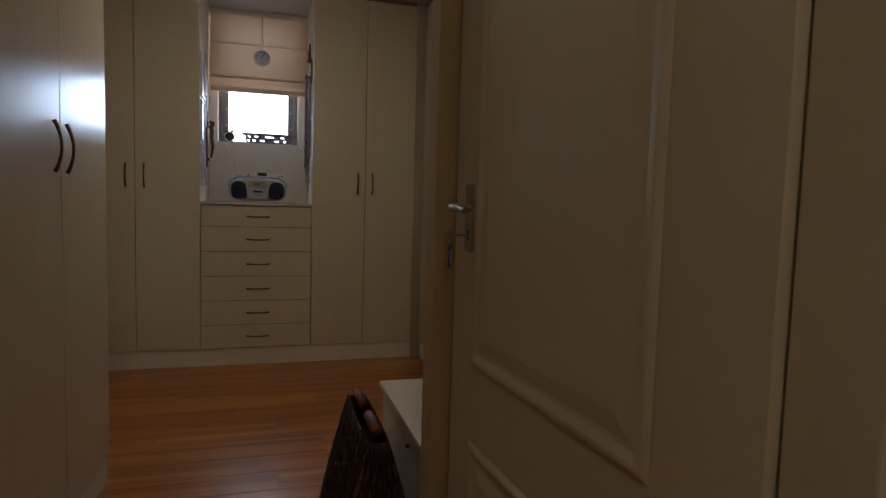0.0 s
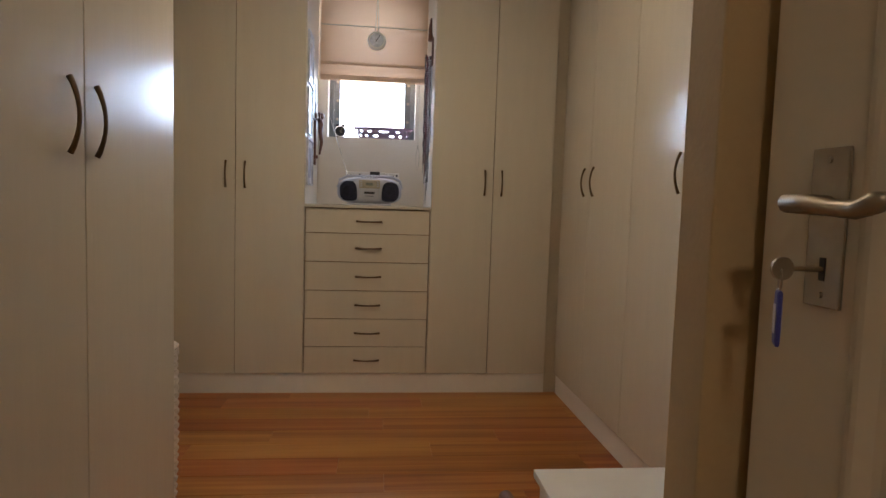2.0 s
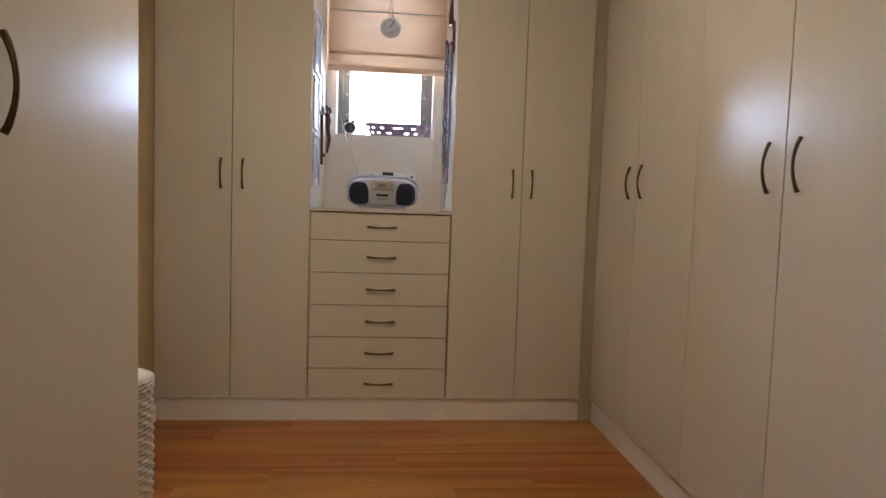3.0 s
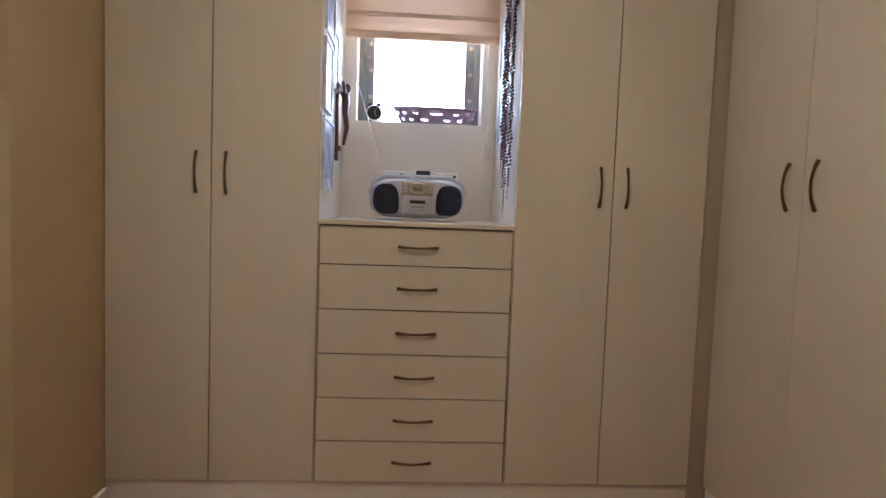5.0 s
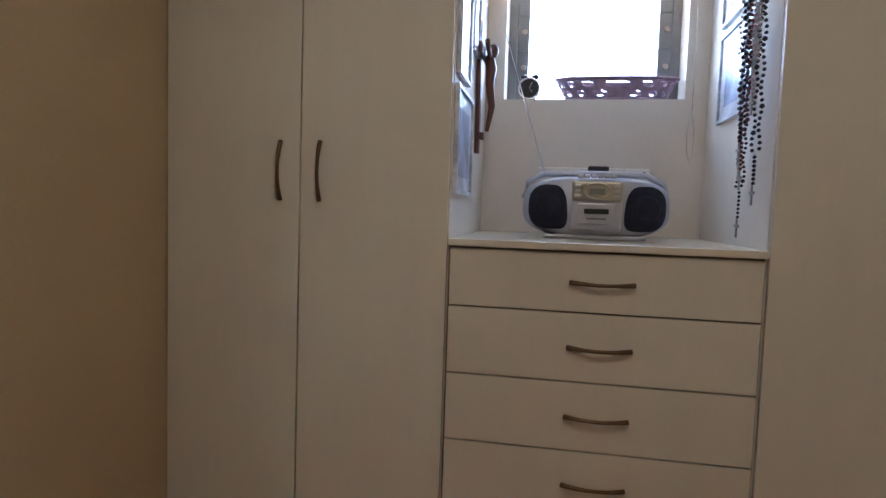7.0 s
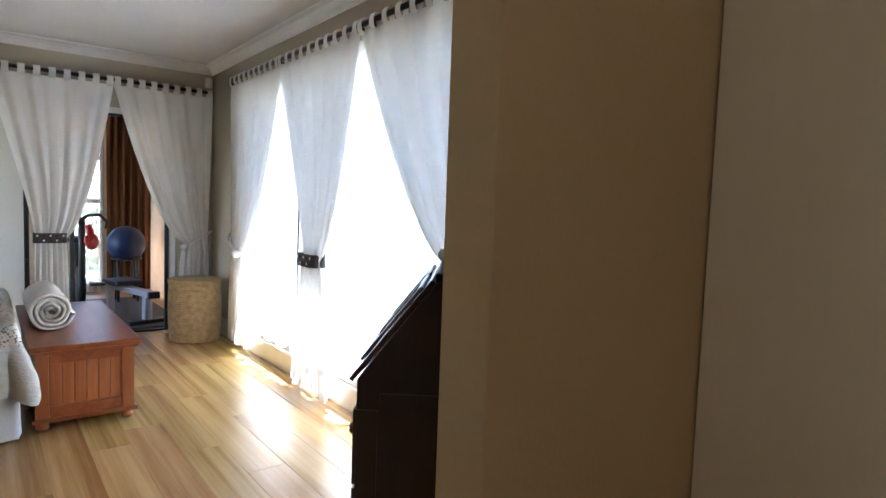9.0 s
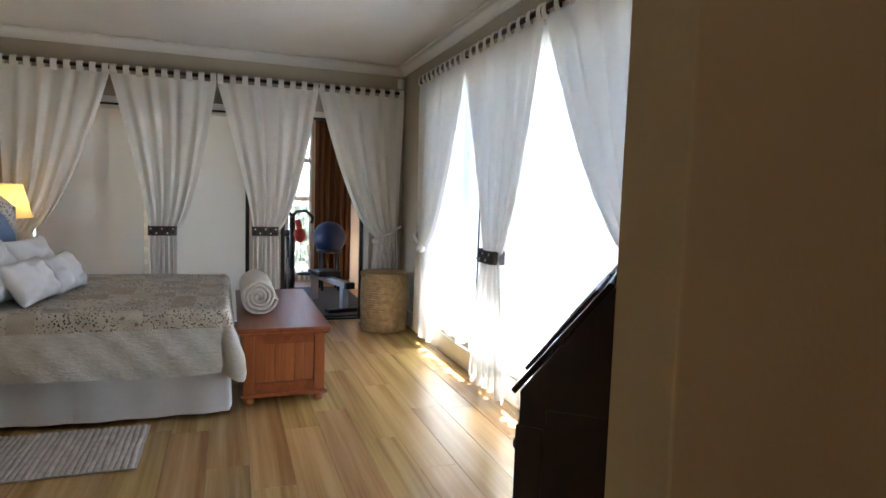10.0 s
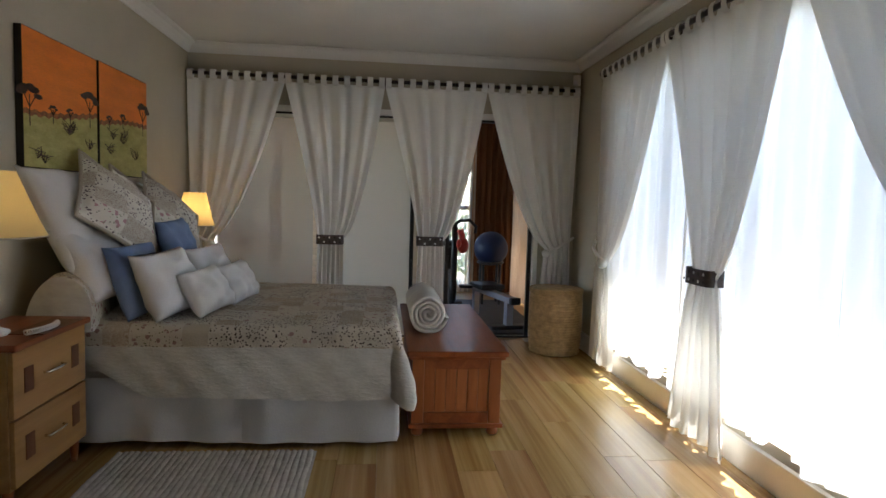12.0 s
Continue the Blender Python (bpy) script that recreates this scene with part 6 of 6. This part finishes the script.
def table_lamp(x, y, z, power, label, r0=0.075, r1=0.155, hs=0.24, zs=0.36, shine=8):
    t = thing("table_lamp", label, "lamp", (x, y, z), group="bedside lamps")
    part("base", lathe([(0.075, 0), (0.078, 0.012), (0.05, 0.025), (0.022, 0.05), (0.03, 0.09), (0.045, 0.14), (0.035, 0.20), (0.016, 0.24), (0.014, zs + 0.03)], 28), LINEN, t, "cream turned lamp base", True)
    n = 32
    bm = lathe([(r1, zs), (r1 * 0.86, zs + hs * 0.25), (r0 + (r1 - r0) * 0.42, zs + hs * 0.55), (r0, zs + hs)], n)
    top = [f for f in bm.faces if len(f.verts) > 4]
    bmesh.ops.delete(bm, geom=top, context="FACES_ONLY")
    part("shade", bm, SHADE, t, "cream empire lampshade glowing warm", True)
    part("shade_ring", tube([(r1 * math.cos(2 * math.pi * k / 32), r1 * math.sin(2 * math.pi * k / 32), zs) for k in range(33)], 0.004, 6), PALE_PIPING, t, "", True)
    part("bulb", ball(0.028, Matrix.Translation((0, 0, zs + 0.09))), glow("warm_bulb", (1.0, 0.72, 0.35), shine, (0.9, 0.8, 0.6)), t, "lit warm bulb", True)
    lamp = new("bulb_light", bpy.data.lights.new("bulb_light", "POINT"))
    lamp.data.energy, lamp.data.color, lamp.data.shadow_soft_size = power, (1.0, 0.68, 0.30), 0.04
    lamp.location = (x, y, z + zs + 0.14)
    return t


table_lamp(-3.47, 2.13, 0.6845, 0.035, "dimly lit cream lamp on the near bedside cabinet", 0.11, 0.215, 0.26, 0.40, 2.5)
table_lamp(-5.93, 2.19, 0.6845, 0.17, "lit cream lamp on the far bedside cabinet", 0.085, 0.15, 0.265, 0.345, 3)
ph = thing("telephone_cord", "white coiled telephone cord on a woven mat", "telephone", (-3.60, 2.27, 0.6845))
part("mat", bx(-0.2, 0.12, -0.07, 0.07, 0, 0.004), INLAY, ph, "dark woven place mat")
part("cord", tube([(0.16 - 0.0016 * k, 0.02 + 0.03 * math.sin(k * 0.02) + 0.010 * math.cos(k * 0.9), 0.017 + 0.010 * math.sin(k * 0.9)) for k in range(140)], 0.0035, 5), LINEN, ph, "white coiled cord", True)

# ---- paintings ----


def canvas(x0, x1, z0, z1, trees, seed, label):
    t = thing("canvas_painting", label, "painting", ((x0 + x1) / 2, LY + 0.001, z0), group="savanna paintings")
    w, h = (x1 - x0) / 2, z1 - z0
    part("canvas", bx(-w, w, 0, 0.035, 0, h, 0.002), CANVAS_EDGE, t, "black edged stretched canvas")
    r = random.Random(seed)
    hz = 0.50 * h

    def edge(u):
        return hz + 0.05 * h * math.sin(2.2 * u + seed) - 0.06 * h * u
    part("orange_sky", sheet(lambda u, v: (-w + 2 * w * u, 0.0362, edge(u) + (h - 0.004 - edge(u)) * v), 20, 4), ORANGE, t, "painted glowing orange sky")
    part("veld", sheet(lambda u, v: (-w + 2 * w * u, 0.0362, 0.004 + (edge(u) - 0.004) * v), 20, 4), VELD, t, "painted olive grassland")
    part("horizon", sheet(lambda u, v: (-w + 2 * w * u, 0.0368, edge(u) - 0.012 + 0.026 * v + 0.006 * math.sin(60 * u)), 40, 1), GRASSLINE, t, "painted rust horizon line")
    for tx, size in trees:
        u = tx
        bx_, bz = -w + 2 * w * u, edge(u) - 0.02
        bm = merge(bx(bx_ - 0.004, bx_ + 0.004, 0.0369, 0.0374, bz - 0.3 * size, bz + size * 0.7))
        for k in range(18):
            q = r.uniform(-1, 1)
            e = 0.08 * size + 0.10 * size * r.random()
            pm = Matrix.Translation((bx_ + q * size * 0.5, 0.0372, bz + size * (0.72 + 0.22 * (1 - q * q)) + r.uniform(-0.06, 0.06) * size)) @ Matrix.Diagonal((e * 1.7, 0.0004, e * 0.55, 1))
            bm = merge(bm, ball(1.0, pm, 8, 5))
        for q in (-0.4, 0.35):
            bm = merge(bm, tube([(bx_, 0.0372, bz + size * 0.3), (bx_ + q * size, 0.0372, bz + size * 0.75)], 0.0025, 5))
        part("painted_tree", bm, BROWN_PAINT, t, "painted dark acacia tree")
    for k in range(5):
        u, q = r.uniform(0.06, 0.94), r.uniform(0.08, 0.75)
        bz = edge(u) * q
        px_ = -w + 2 * w * u
        tw_ = [tube([(px_, 0.0372, bz), (px_ + r.uniform(-0.05, 0.05), 0.0372, bz + r.uniform(0.015, 0.04)), (px_ + r.uniform(-0.085, 0.085), 0.0372, bz + r.uniform(0.02, 0.075))], 0.0016, 5) for _ in range(8)]
        part("painted_bush", merge(*tw_), BROWN_PAINT, t, "painted twiggy bush")
    return t


canvas(-4.70, -3.97, 1.38, 2.045, [(0.12, 0.15), (0.42, 0.06), (0.65, 0.07), (0.93, 0.15)], 3, "orange savanna sunset painting on stretched canvas with acacias")
canvas(-5.44, -4.73, 1.38, 2.05, [(0.10, 0.17), (0.55, 0.07), (0.82, 0.06)], 7, "second orange savanna painting continuing the acacia scene")

# ---- bureau ----
bu = thing("bureau", "dark mahogany bureau with a sloping panelled lid", "bureau")
DX0, DX1, DY0, DY1 = -1.56, -1.12, 4.39, 5.07
ZL0, ZL1, XS = 0.872, 1.122, -1.365


bu.matrix_world = Matrix.Translation((-1.560, 4.410, 0)) @ Matrix.Rotation(radians(50), 4, "Z") @ Matrix.Translation((-DX0, -DY0, 0))


def bureau_side(y0, y1):
    pts = [(DX0, 0.07), (DX1, 0.07), (DX1, ZL1), (XS, ZL1), (DX0, ZL0 - 0.004)]
    bm = bmesh.new()
    a = [bm.verts.new((x, y0, z)) for x, z in pts]
    b = [bm.verts.new((x, y1, z)) for x, z in pts]
    bm.faces.new(a)
    bm.faces.new(list(reversed(b)))
    for k in range(5):
        bm.faces.new((a[k], a[(k + 1) % 5], b[(k + 1) % 5], b[k]))
    return bm


part("side_panel", bureau_side(DY0, DY0 + 0.02), DARK_WOOD, bu)
part("side_panel", bureau_side(DY1 - 0.02, DY1), DARK_WOOD, bu)
part("carcass", bureau_side(DY0 + 0.0205, DY1 - 0.0205), DARK_WOOD, bu)
part("side_moulding", bx(DX0 + 0.06, DX1 - 0.05, DY0 - 0.008, DY0 - 0.0005, 0.80, 0.835, 0.003), DARK_WOOD, bu)
part("side_post", bx(DX0 + 0.0, DX0 + 0.055, DY0 - 0.006, DY0 - 0.0005, 0.08, 0.79, 0.002), DARK_WOOD, bu)
part("side_post", bx(DX1 - 0.055, DX1, DY0 - 0.006, DY0 - 0.0005, 0.08, 0.79, 0.002), DARK_WOOD, bu)
part("side_rail", bx(DX0 + 0.056, DX1 - 0.056, DY0 - 0.006, DY0 - 0.0005, 0.08, 0.16, 0.002), DARK_WOOD, bu)
part("top", bx(XS - 0.005, DX1, DY0 - 0.012, DY1 + 0.012, ZL1 + 0.0005, ZL1 + 0.022, 0.004), DARK_WOOD, bu)
part("foot_rail", bx(DX0 + 0.01, DX1, DY0 + 0.005, DY1 - 0.005, 0.0, 0.0695, 0.003), DARK_WOOD, bu)
slope = math.atan2(ZL1 - ZL0, XS - DX0)
LLEN = math.hypot(ZL1 - ZL0, XS - DX0)
lidm = Matrix.Translation((DX0 - 0.004, 0, ZL0 - 0.003)) @ Matrix.Rotation(-slope, 4, "Y")
lid = part("lid", bx(-0.012, LLEN, DY0 - 0.004, DY1 + 0.004, 0, 0.014, 0.003), LID_WOOD, bu, "polished sloping writing lid")
lid.matrix_local = lidm
ym = (DY0 + DY1) / 2
for y0, y1 in ((DY0 + 0.03, ym - 0.02), (ym + 0.02, DY1 - 0.03)):
    fr = part("lid_panel_frame", merge(bx(0.035, LLEN - 0.035, y0, y0 + 0.022, 0.0145, 0.024, 0.004), bx(0.035, LLEN - 0.035, y1 - 0.022, y1, 0.0145, 0.024, 0.004), bx(0.035, 0.057, y0 + 0.0225, y1 - 0.0225, 0.0145, 0.024, 0.004), bx(LLEN - 0.057, LLEN - 0.035, y0 + 0.0225, y1 - 0.0225, 0.0145, 0.024, 0.004)), LID_WOOD, lid, "raised panel moulding")
for z0, z1 in ((0.10, 0.33), (0.34, 0.57), (0.58, 0.78)):
    d = part("drawer", bx(DX0 - 0.014, DX0 - 0.0005, DY0 + 0.025, DY1 - 0.025, z0, z1, 0.004), DARK_WOOD, bu)
    for y in (DY0 + 0.16, DY1 - 0.16):
        part("knob", lathe([(0.010, 0), (0.008, 0.012), (0.018, 0.022), (0.012, 0.032)], 16, Matrix.Translation((DX0 - 0.014, y, (z0 + z1) / 2)) @ Matrix.Rotation(-math.pi / 2, 4, "Y")), DARK_WOOD, d, "turned wooden knob", True)

dog = solo("soft_toy", merge(ball(0.095, Matrix.Translation((-1.10, 4.56, 1.27)) @ Matrix.Diagonal((1.1, 1.2, 0.9, 1))), ball(0.072, Matrix.Translation((-1.15, 4.66, 1.37))), ball(0.035, Matrix.Translation((-1.21, 4.69, 1.355)) @ Matrix.Diagonal((1.2, 1, 0.8, 1))),
                          tube([(-1.14, 4.54, 1.24), (-1.20, 4.60, 1.215), (-1.24, 4.64, 1.21)], 0.032, 10), tube([(-1.12, 4.66, 1.24), (-1.19, 4.72, 1.215), (-1.23, 4.75, 1.21)], 0.032, 10)), FUR_W, "white and brown plush toy dog lying on the bureau", "soft toy", smooth=True)
part("ear", ball(0.042, Matrix.Translation((-1.185, 4.605, 1.375)) @ Matrix.Diagonal((0.7, 0.55, 1.25, 1))), FUR_B, dog, "brown plush ear", True)
part("ear", ball(0.042, Matrix.Translation((-1.13, 4.735, 1.375)) @ Matrix.Diagonal((0.7, 0.55, 1.25, 1))), FUR_B, dog, "brown plush ear", True)
part("patch", ball(0.058, Matrix.Translation((-1.055, 4.50, 1.315)) @ Matrix.Diagonal((1, 1, 0.8, 1))), FUR_B, dog, "brown plush back", True)

dog.matrix_world = Matrix.Translation((-1.706, 4.850, 1.1395)) @ Matrix.Rotation(radians(35), 4, "Z") @ Matrix.Scale(0.64, 4) @ Matrix.Translation((1.15, -4.62, -1.184))

al = thing("alarm_sensor", "small white movement detector in the ceiling corner", "detector", (FX + 0.05, WY - 0.05, 2.43), -45)
part("case", bx(-0.025, 0.025, -0.03, 0.03, -0.05, 0.05, 0.01), WHITE_PAINT, al)
part("lens", bx(0.024, 0.03, -0.02, 0.02, -0.04, 0.0, 0.003), LINEN, al, "domed lens")
sp = thing("wall_switch", "white double wall socket plate", "switch", (-5.75, WY - 0.001, 1.18))
part("plate", bx(-0.04, 0.04, -0.008, 0, -0.06, 0.06, 0.003), WHITE_PAINT, sp)

# roof edge over the window
struct("eaves", bx(GX - 0.1, 3.0, WY + 0.24, WY + 0.95, 2.44, 2.54), CEIL, "white boarded roof eaves outside the windows", "eaves")
struct("roof", bx(GX - 0.3, 3.2, -2.2, WY + 1.05, 3.14, 3.24), MORTAR, "flat roof slab over the house", "roof")

# ---- garden ----
struct("ground", bx(-60, 60, 5.75, 90, -0.35, -0.15), PAVING, "pale paved garden ground", "ground")
struct("ground_side", bx(-60, GX - 0.12, -60, 5.745, -0.35, -0.15), PAVING, "pale paved ground beyond the sunroom", "ground")
struct("ground_back", bx(GX - 0.115, 60, -60, 1.5, -0.36, -0.16), PAVING, "pale paved ground behind the house", "ground")
gwl = struct("garden_wall", bx(-22, 14, 13.0, 13.25, -0.15, 1.9), GARDEN_WALL, "pale plastered garden wall", "garden wall")
part("coping", bx(-22, 14, 12.95, 13.3, 1.901, 1.97, 0.01), GARDEN_WALL, gwl)


def frond(bm, base, yaw_, rise, length, rnd):
    pts = []
    d = Vector((math.cos(yaw_), math.sin(yaw_), 0))
    for k in range(12):
        s = k / 11
        pts.append(Vector(base) + d * length * s * (1 - 0.12 * s) + Vector((0, 0, rise * s - 1.05 * length * s * s * 0.62)))
    side = Vector((-d.y, d.x, 0))
    for k in range(1, 11):
        for j in range(3):
            p = pts[k].lerp(pts[k + 1], j / 3) if k < 11 else pts[k]
            for s in (-1, 1):
                ln = 0.42 * (1 - abs(k / 11 - 0.45)) * rnd.uniform(0.8, 1.1)
                tip = p + side * s * ln * 0.8 + d * ln * 0.45 + Vector((0, 0, -ln * 0.45))
                a, b = p + d * 0.012, p - d * 0.012
                bm.faces.new([bm.verts.new(a), bm.verts.new(b), bm.verts.new(tip)])


def palm(x, y, h, seed):
    t = thing("palm_tree", "garden palm with drooping green fronds", "tree", (x, y, -0.15))
    part("trunk", lathe([(0.17, 0), (0.13, h * 0.3), (0.12, h * 0.7), (0.15, h * 0.95), (0.08, h)], 16), BARK, t, "ringed grey trunk", True)
    r = random.Random(seed)
    bm = bmesh.new()
    for k in range(24):
        frond(bm, (0, 0, h - 0.02), k * 2.399 + r.uniform(-0.2, 0.2), r.uniform(0.1, 1.3), r.uniform(1.3, 1.8), r)
    part("fronds", bm, LEAF, t, "long feathered fronds")
    return t


palm(-5.9, 7.7, 2.3, 4)
palm(-11.5, 10.5, 2.6, 9)


def bush(x, y, r0, h, seed):
    t = thing("garden_shrub", "leafy green shrub by the garden wall", "shrub", (x, y, -0.15), group="garden shrubs")
    r = random.Random(seed)
    stems = [tube([(0, 0, 0), (r.uniform(-0.3, 0.3) * r0, r.uniform(-0.3, 0.3) * r0, h * 0.4), (r.uniform(-0.7, 0.7) * r0, r.uniform(-0.7, 0.7) * r0, h * 0.8)], 0.02, 6) for _ in range(5)]
    part("stems", merge(*stems), BARK, t)
    bm = bmesh.new()
    for k in range(900):
        a, q, z = r.uniform(0, 6.283), r.random() ** 0.5, r.random()
        rr = r0 * q * (0.55 + 0.6 * math.sin(math.pi * (0.15 + 0.75 * z))) * (1 + 0.25 * math.sin(3 * a + seed))
        c = Vector((rr * math.cos(a), rr * math.sin(a), h * (0.12 + 0.88 * z)))
        u = Vector((r.uniform(-1, 1), r.uniform(-1, 1), r.uniform(-1, 1))).normalized() * 0.07
        w = u.cross(Vector((r.uniform(-1, 1), r.uniform(-1, 1), r.uniform(-1, 1)))).normalized() * 0.03
        bm.faces.new([bm.verts.new(c - u), bm.verts.new(c + w), bm.verts.new(c + u), bm.verts.new(c - w)])
    part("leaves", bm, LEAF, t, "small green leaves")
    return t


for x, y, r0, h, s in ((-6.6, 11.8, 1.0, 1.5, 1), (-3.6, 12.0, 1.1, 1.3, 2), (-1.2, 11.6, 0.9, 1.6, 3), (-9.4, 11.9, 1.1, 1.4, 5), (-11.6, 5.2, 0.9, 1.2, 6), (-11.8, 3.4, 0.9, 1.0, 8)):
    bush(x, y, r0, h, s)

# ---- floor planks and bricks ----


def planks(x0, x1, y0, y1, wid, length, material, seed):
    r = random.Random(seed)
    cache = {}

    def mesh(l, w):
        key = (round(l, 3), round(w, 3))
        if key not in cache:
            bm = bmesh.new()
            top = [(0, 0), (l, 0), (l, w), (0, w)]
            b0 = [bm.verts.new((x, y, -0.005)) for x, y in top]
            e = 0.0012
            b1 = [bm.verts.new((x, y, -0.0012)) for x, y in top]
            b2 = [bm.verts.new((min(max(x, e), l - e), min(max(y, e), w - e), 0)) for x, y in top]
            for a, b in ((b0, b1), (b1, b2)):
                for k in range(4):
                    bm.faces.new((a[k], a[(k + 1) % 4], b[(k + 1) % 4], b[k]))
            bm.faces.new(b2)
            cache[key] = mesh_of(bm, "plank", material, False)
        return cache[key]
    y = y0
    row = 0
    while y < y1 - 0.01:
        w = min(wid, y1 - y)
        x = x0 - [0.0, 0.62, 0.31, 0.93][row % 4] * length + r.choice((0.0, 0.11)) * length
        while x < x1 - 0.02:
            a, b = max(x, x0), min(x + length, x1)
            if b - a > 0.03:
                ob = new("plank", mesh(b - a - 0.0006, w - 0.0006))
                ob.location = (a, y, 0)
                ob.parent = floor
            x += length
        y += wid
        row += 1


planks(FX, WX - 0.06, LY, WY, 0.192, 1.285, FLOOR_PALE, 5)
planks(WX - 0.058, 2.39, -1.79, CF + 0.06, 0.192, 1.285, FLOOR_RED, 6)
struct("threshold", bx(WX - 0.085, WX - 0.035, 2.87, 4.245, 0.0005, 0.006, 0.002), PINE, "wooden threshold strip between two floors", "threshold")

bwall = thing("brick_facing", "cream face-brick inner wall of the sunroom", "wall", kind="structure")
bm = bx(0, 0.03, 0.003, 0.217, 0.0, 0.070, 0.004)
brick_me = mesh_of(bm, "brick", BRICK, False)
row = 0
z = 0.02
while z < 2.45:
    y = 2.05 - (0.11 if row % 2 else 0)
    while y < 3.35:
        ob = new("brick", brick_me)
        ob.location = (GX, y, z)
        ob.parent = bwall
        y += 0.222
    z += 0.081
    row += 1
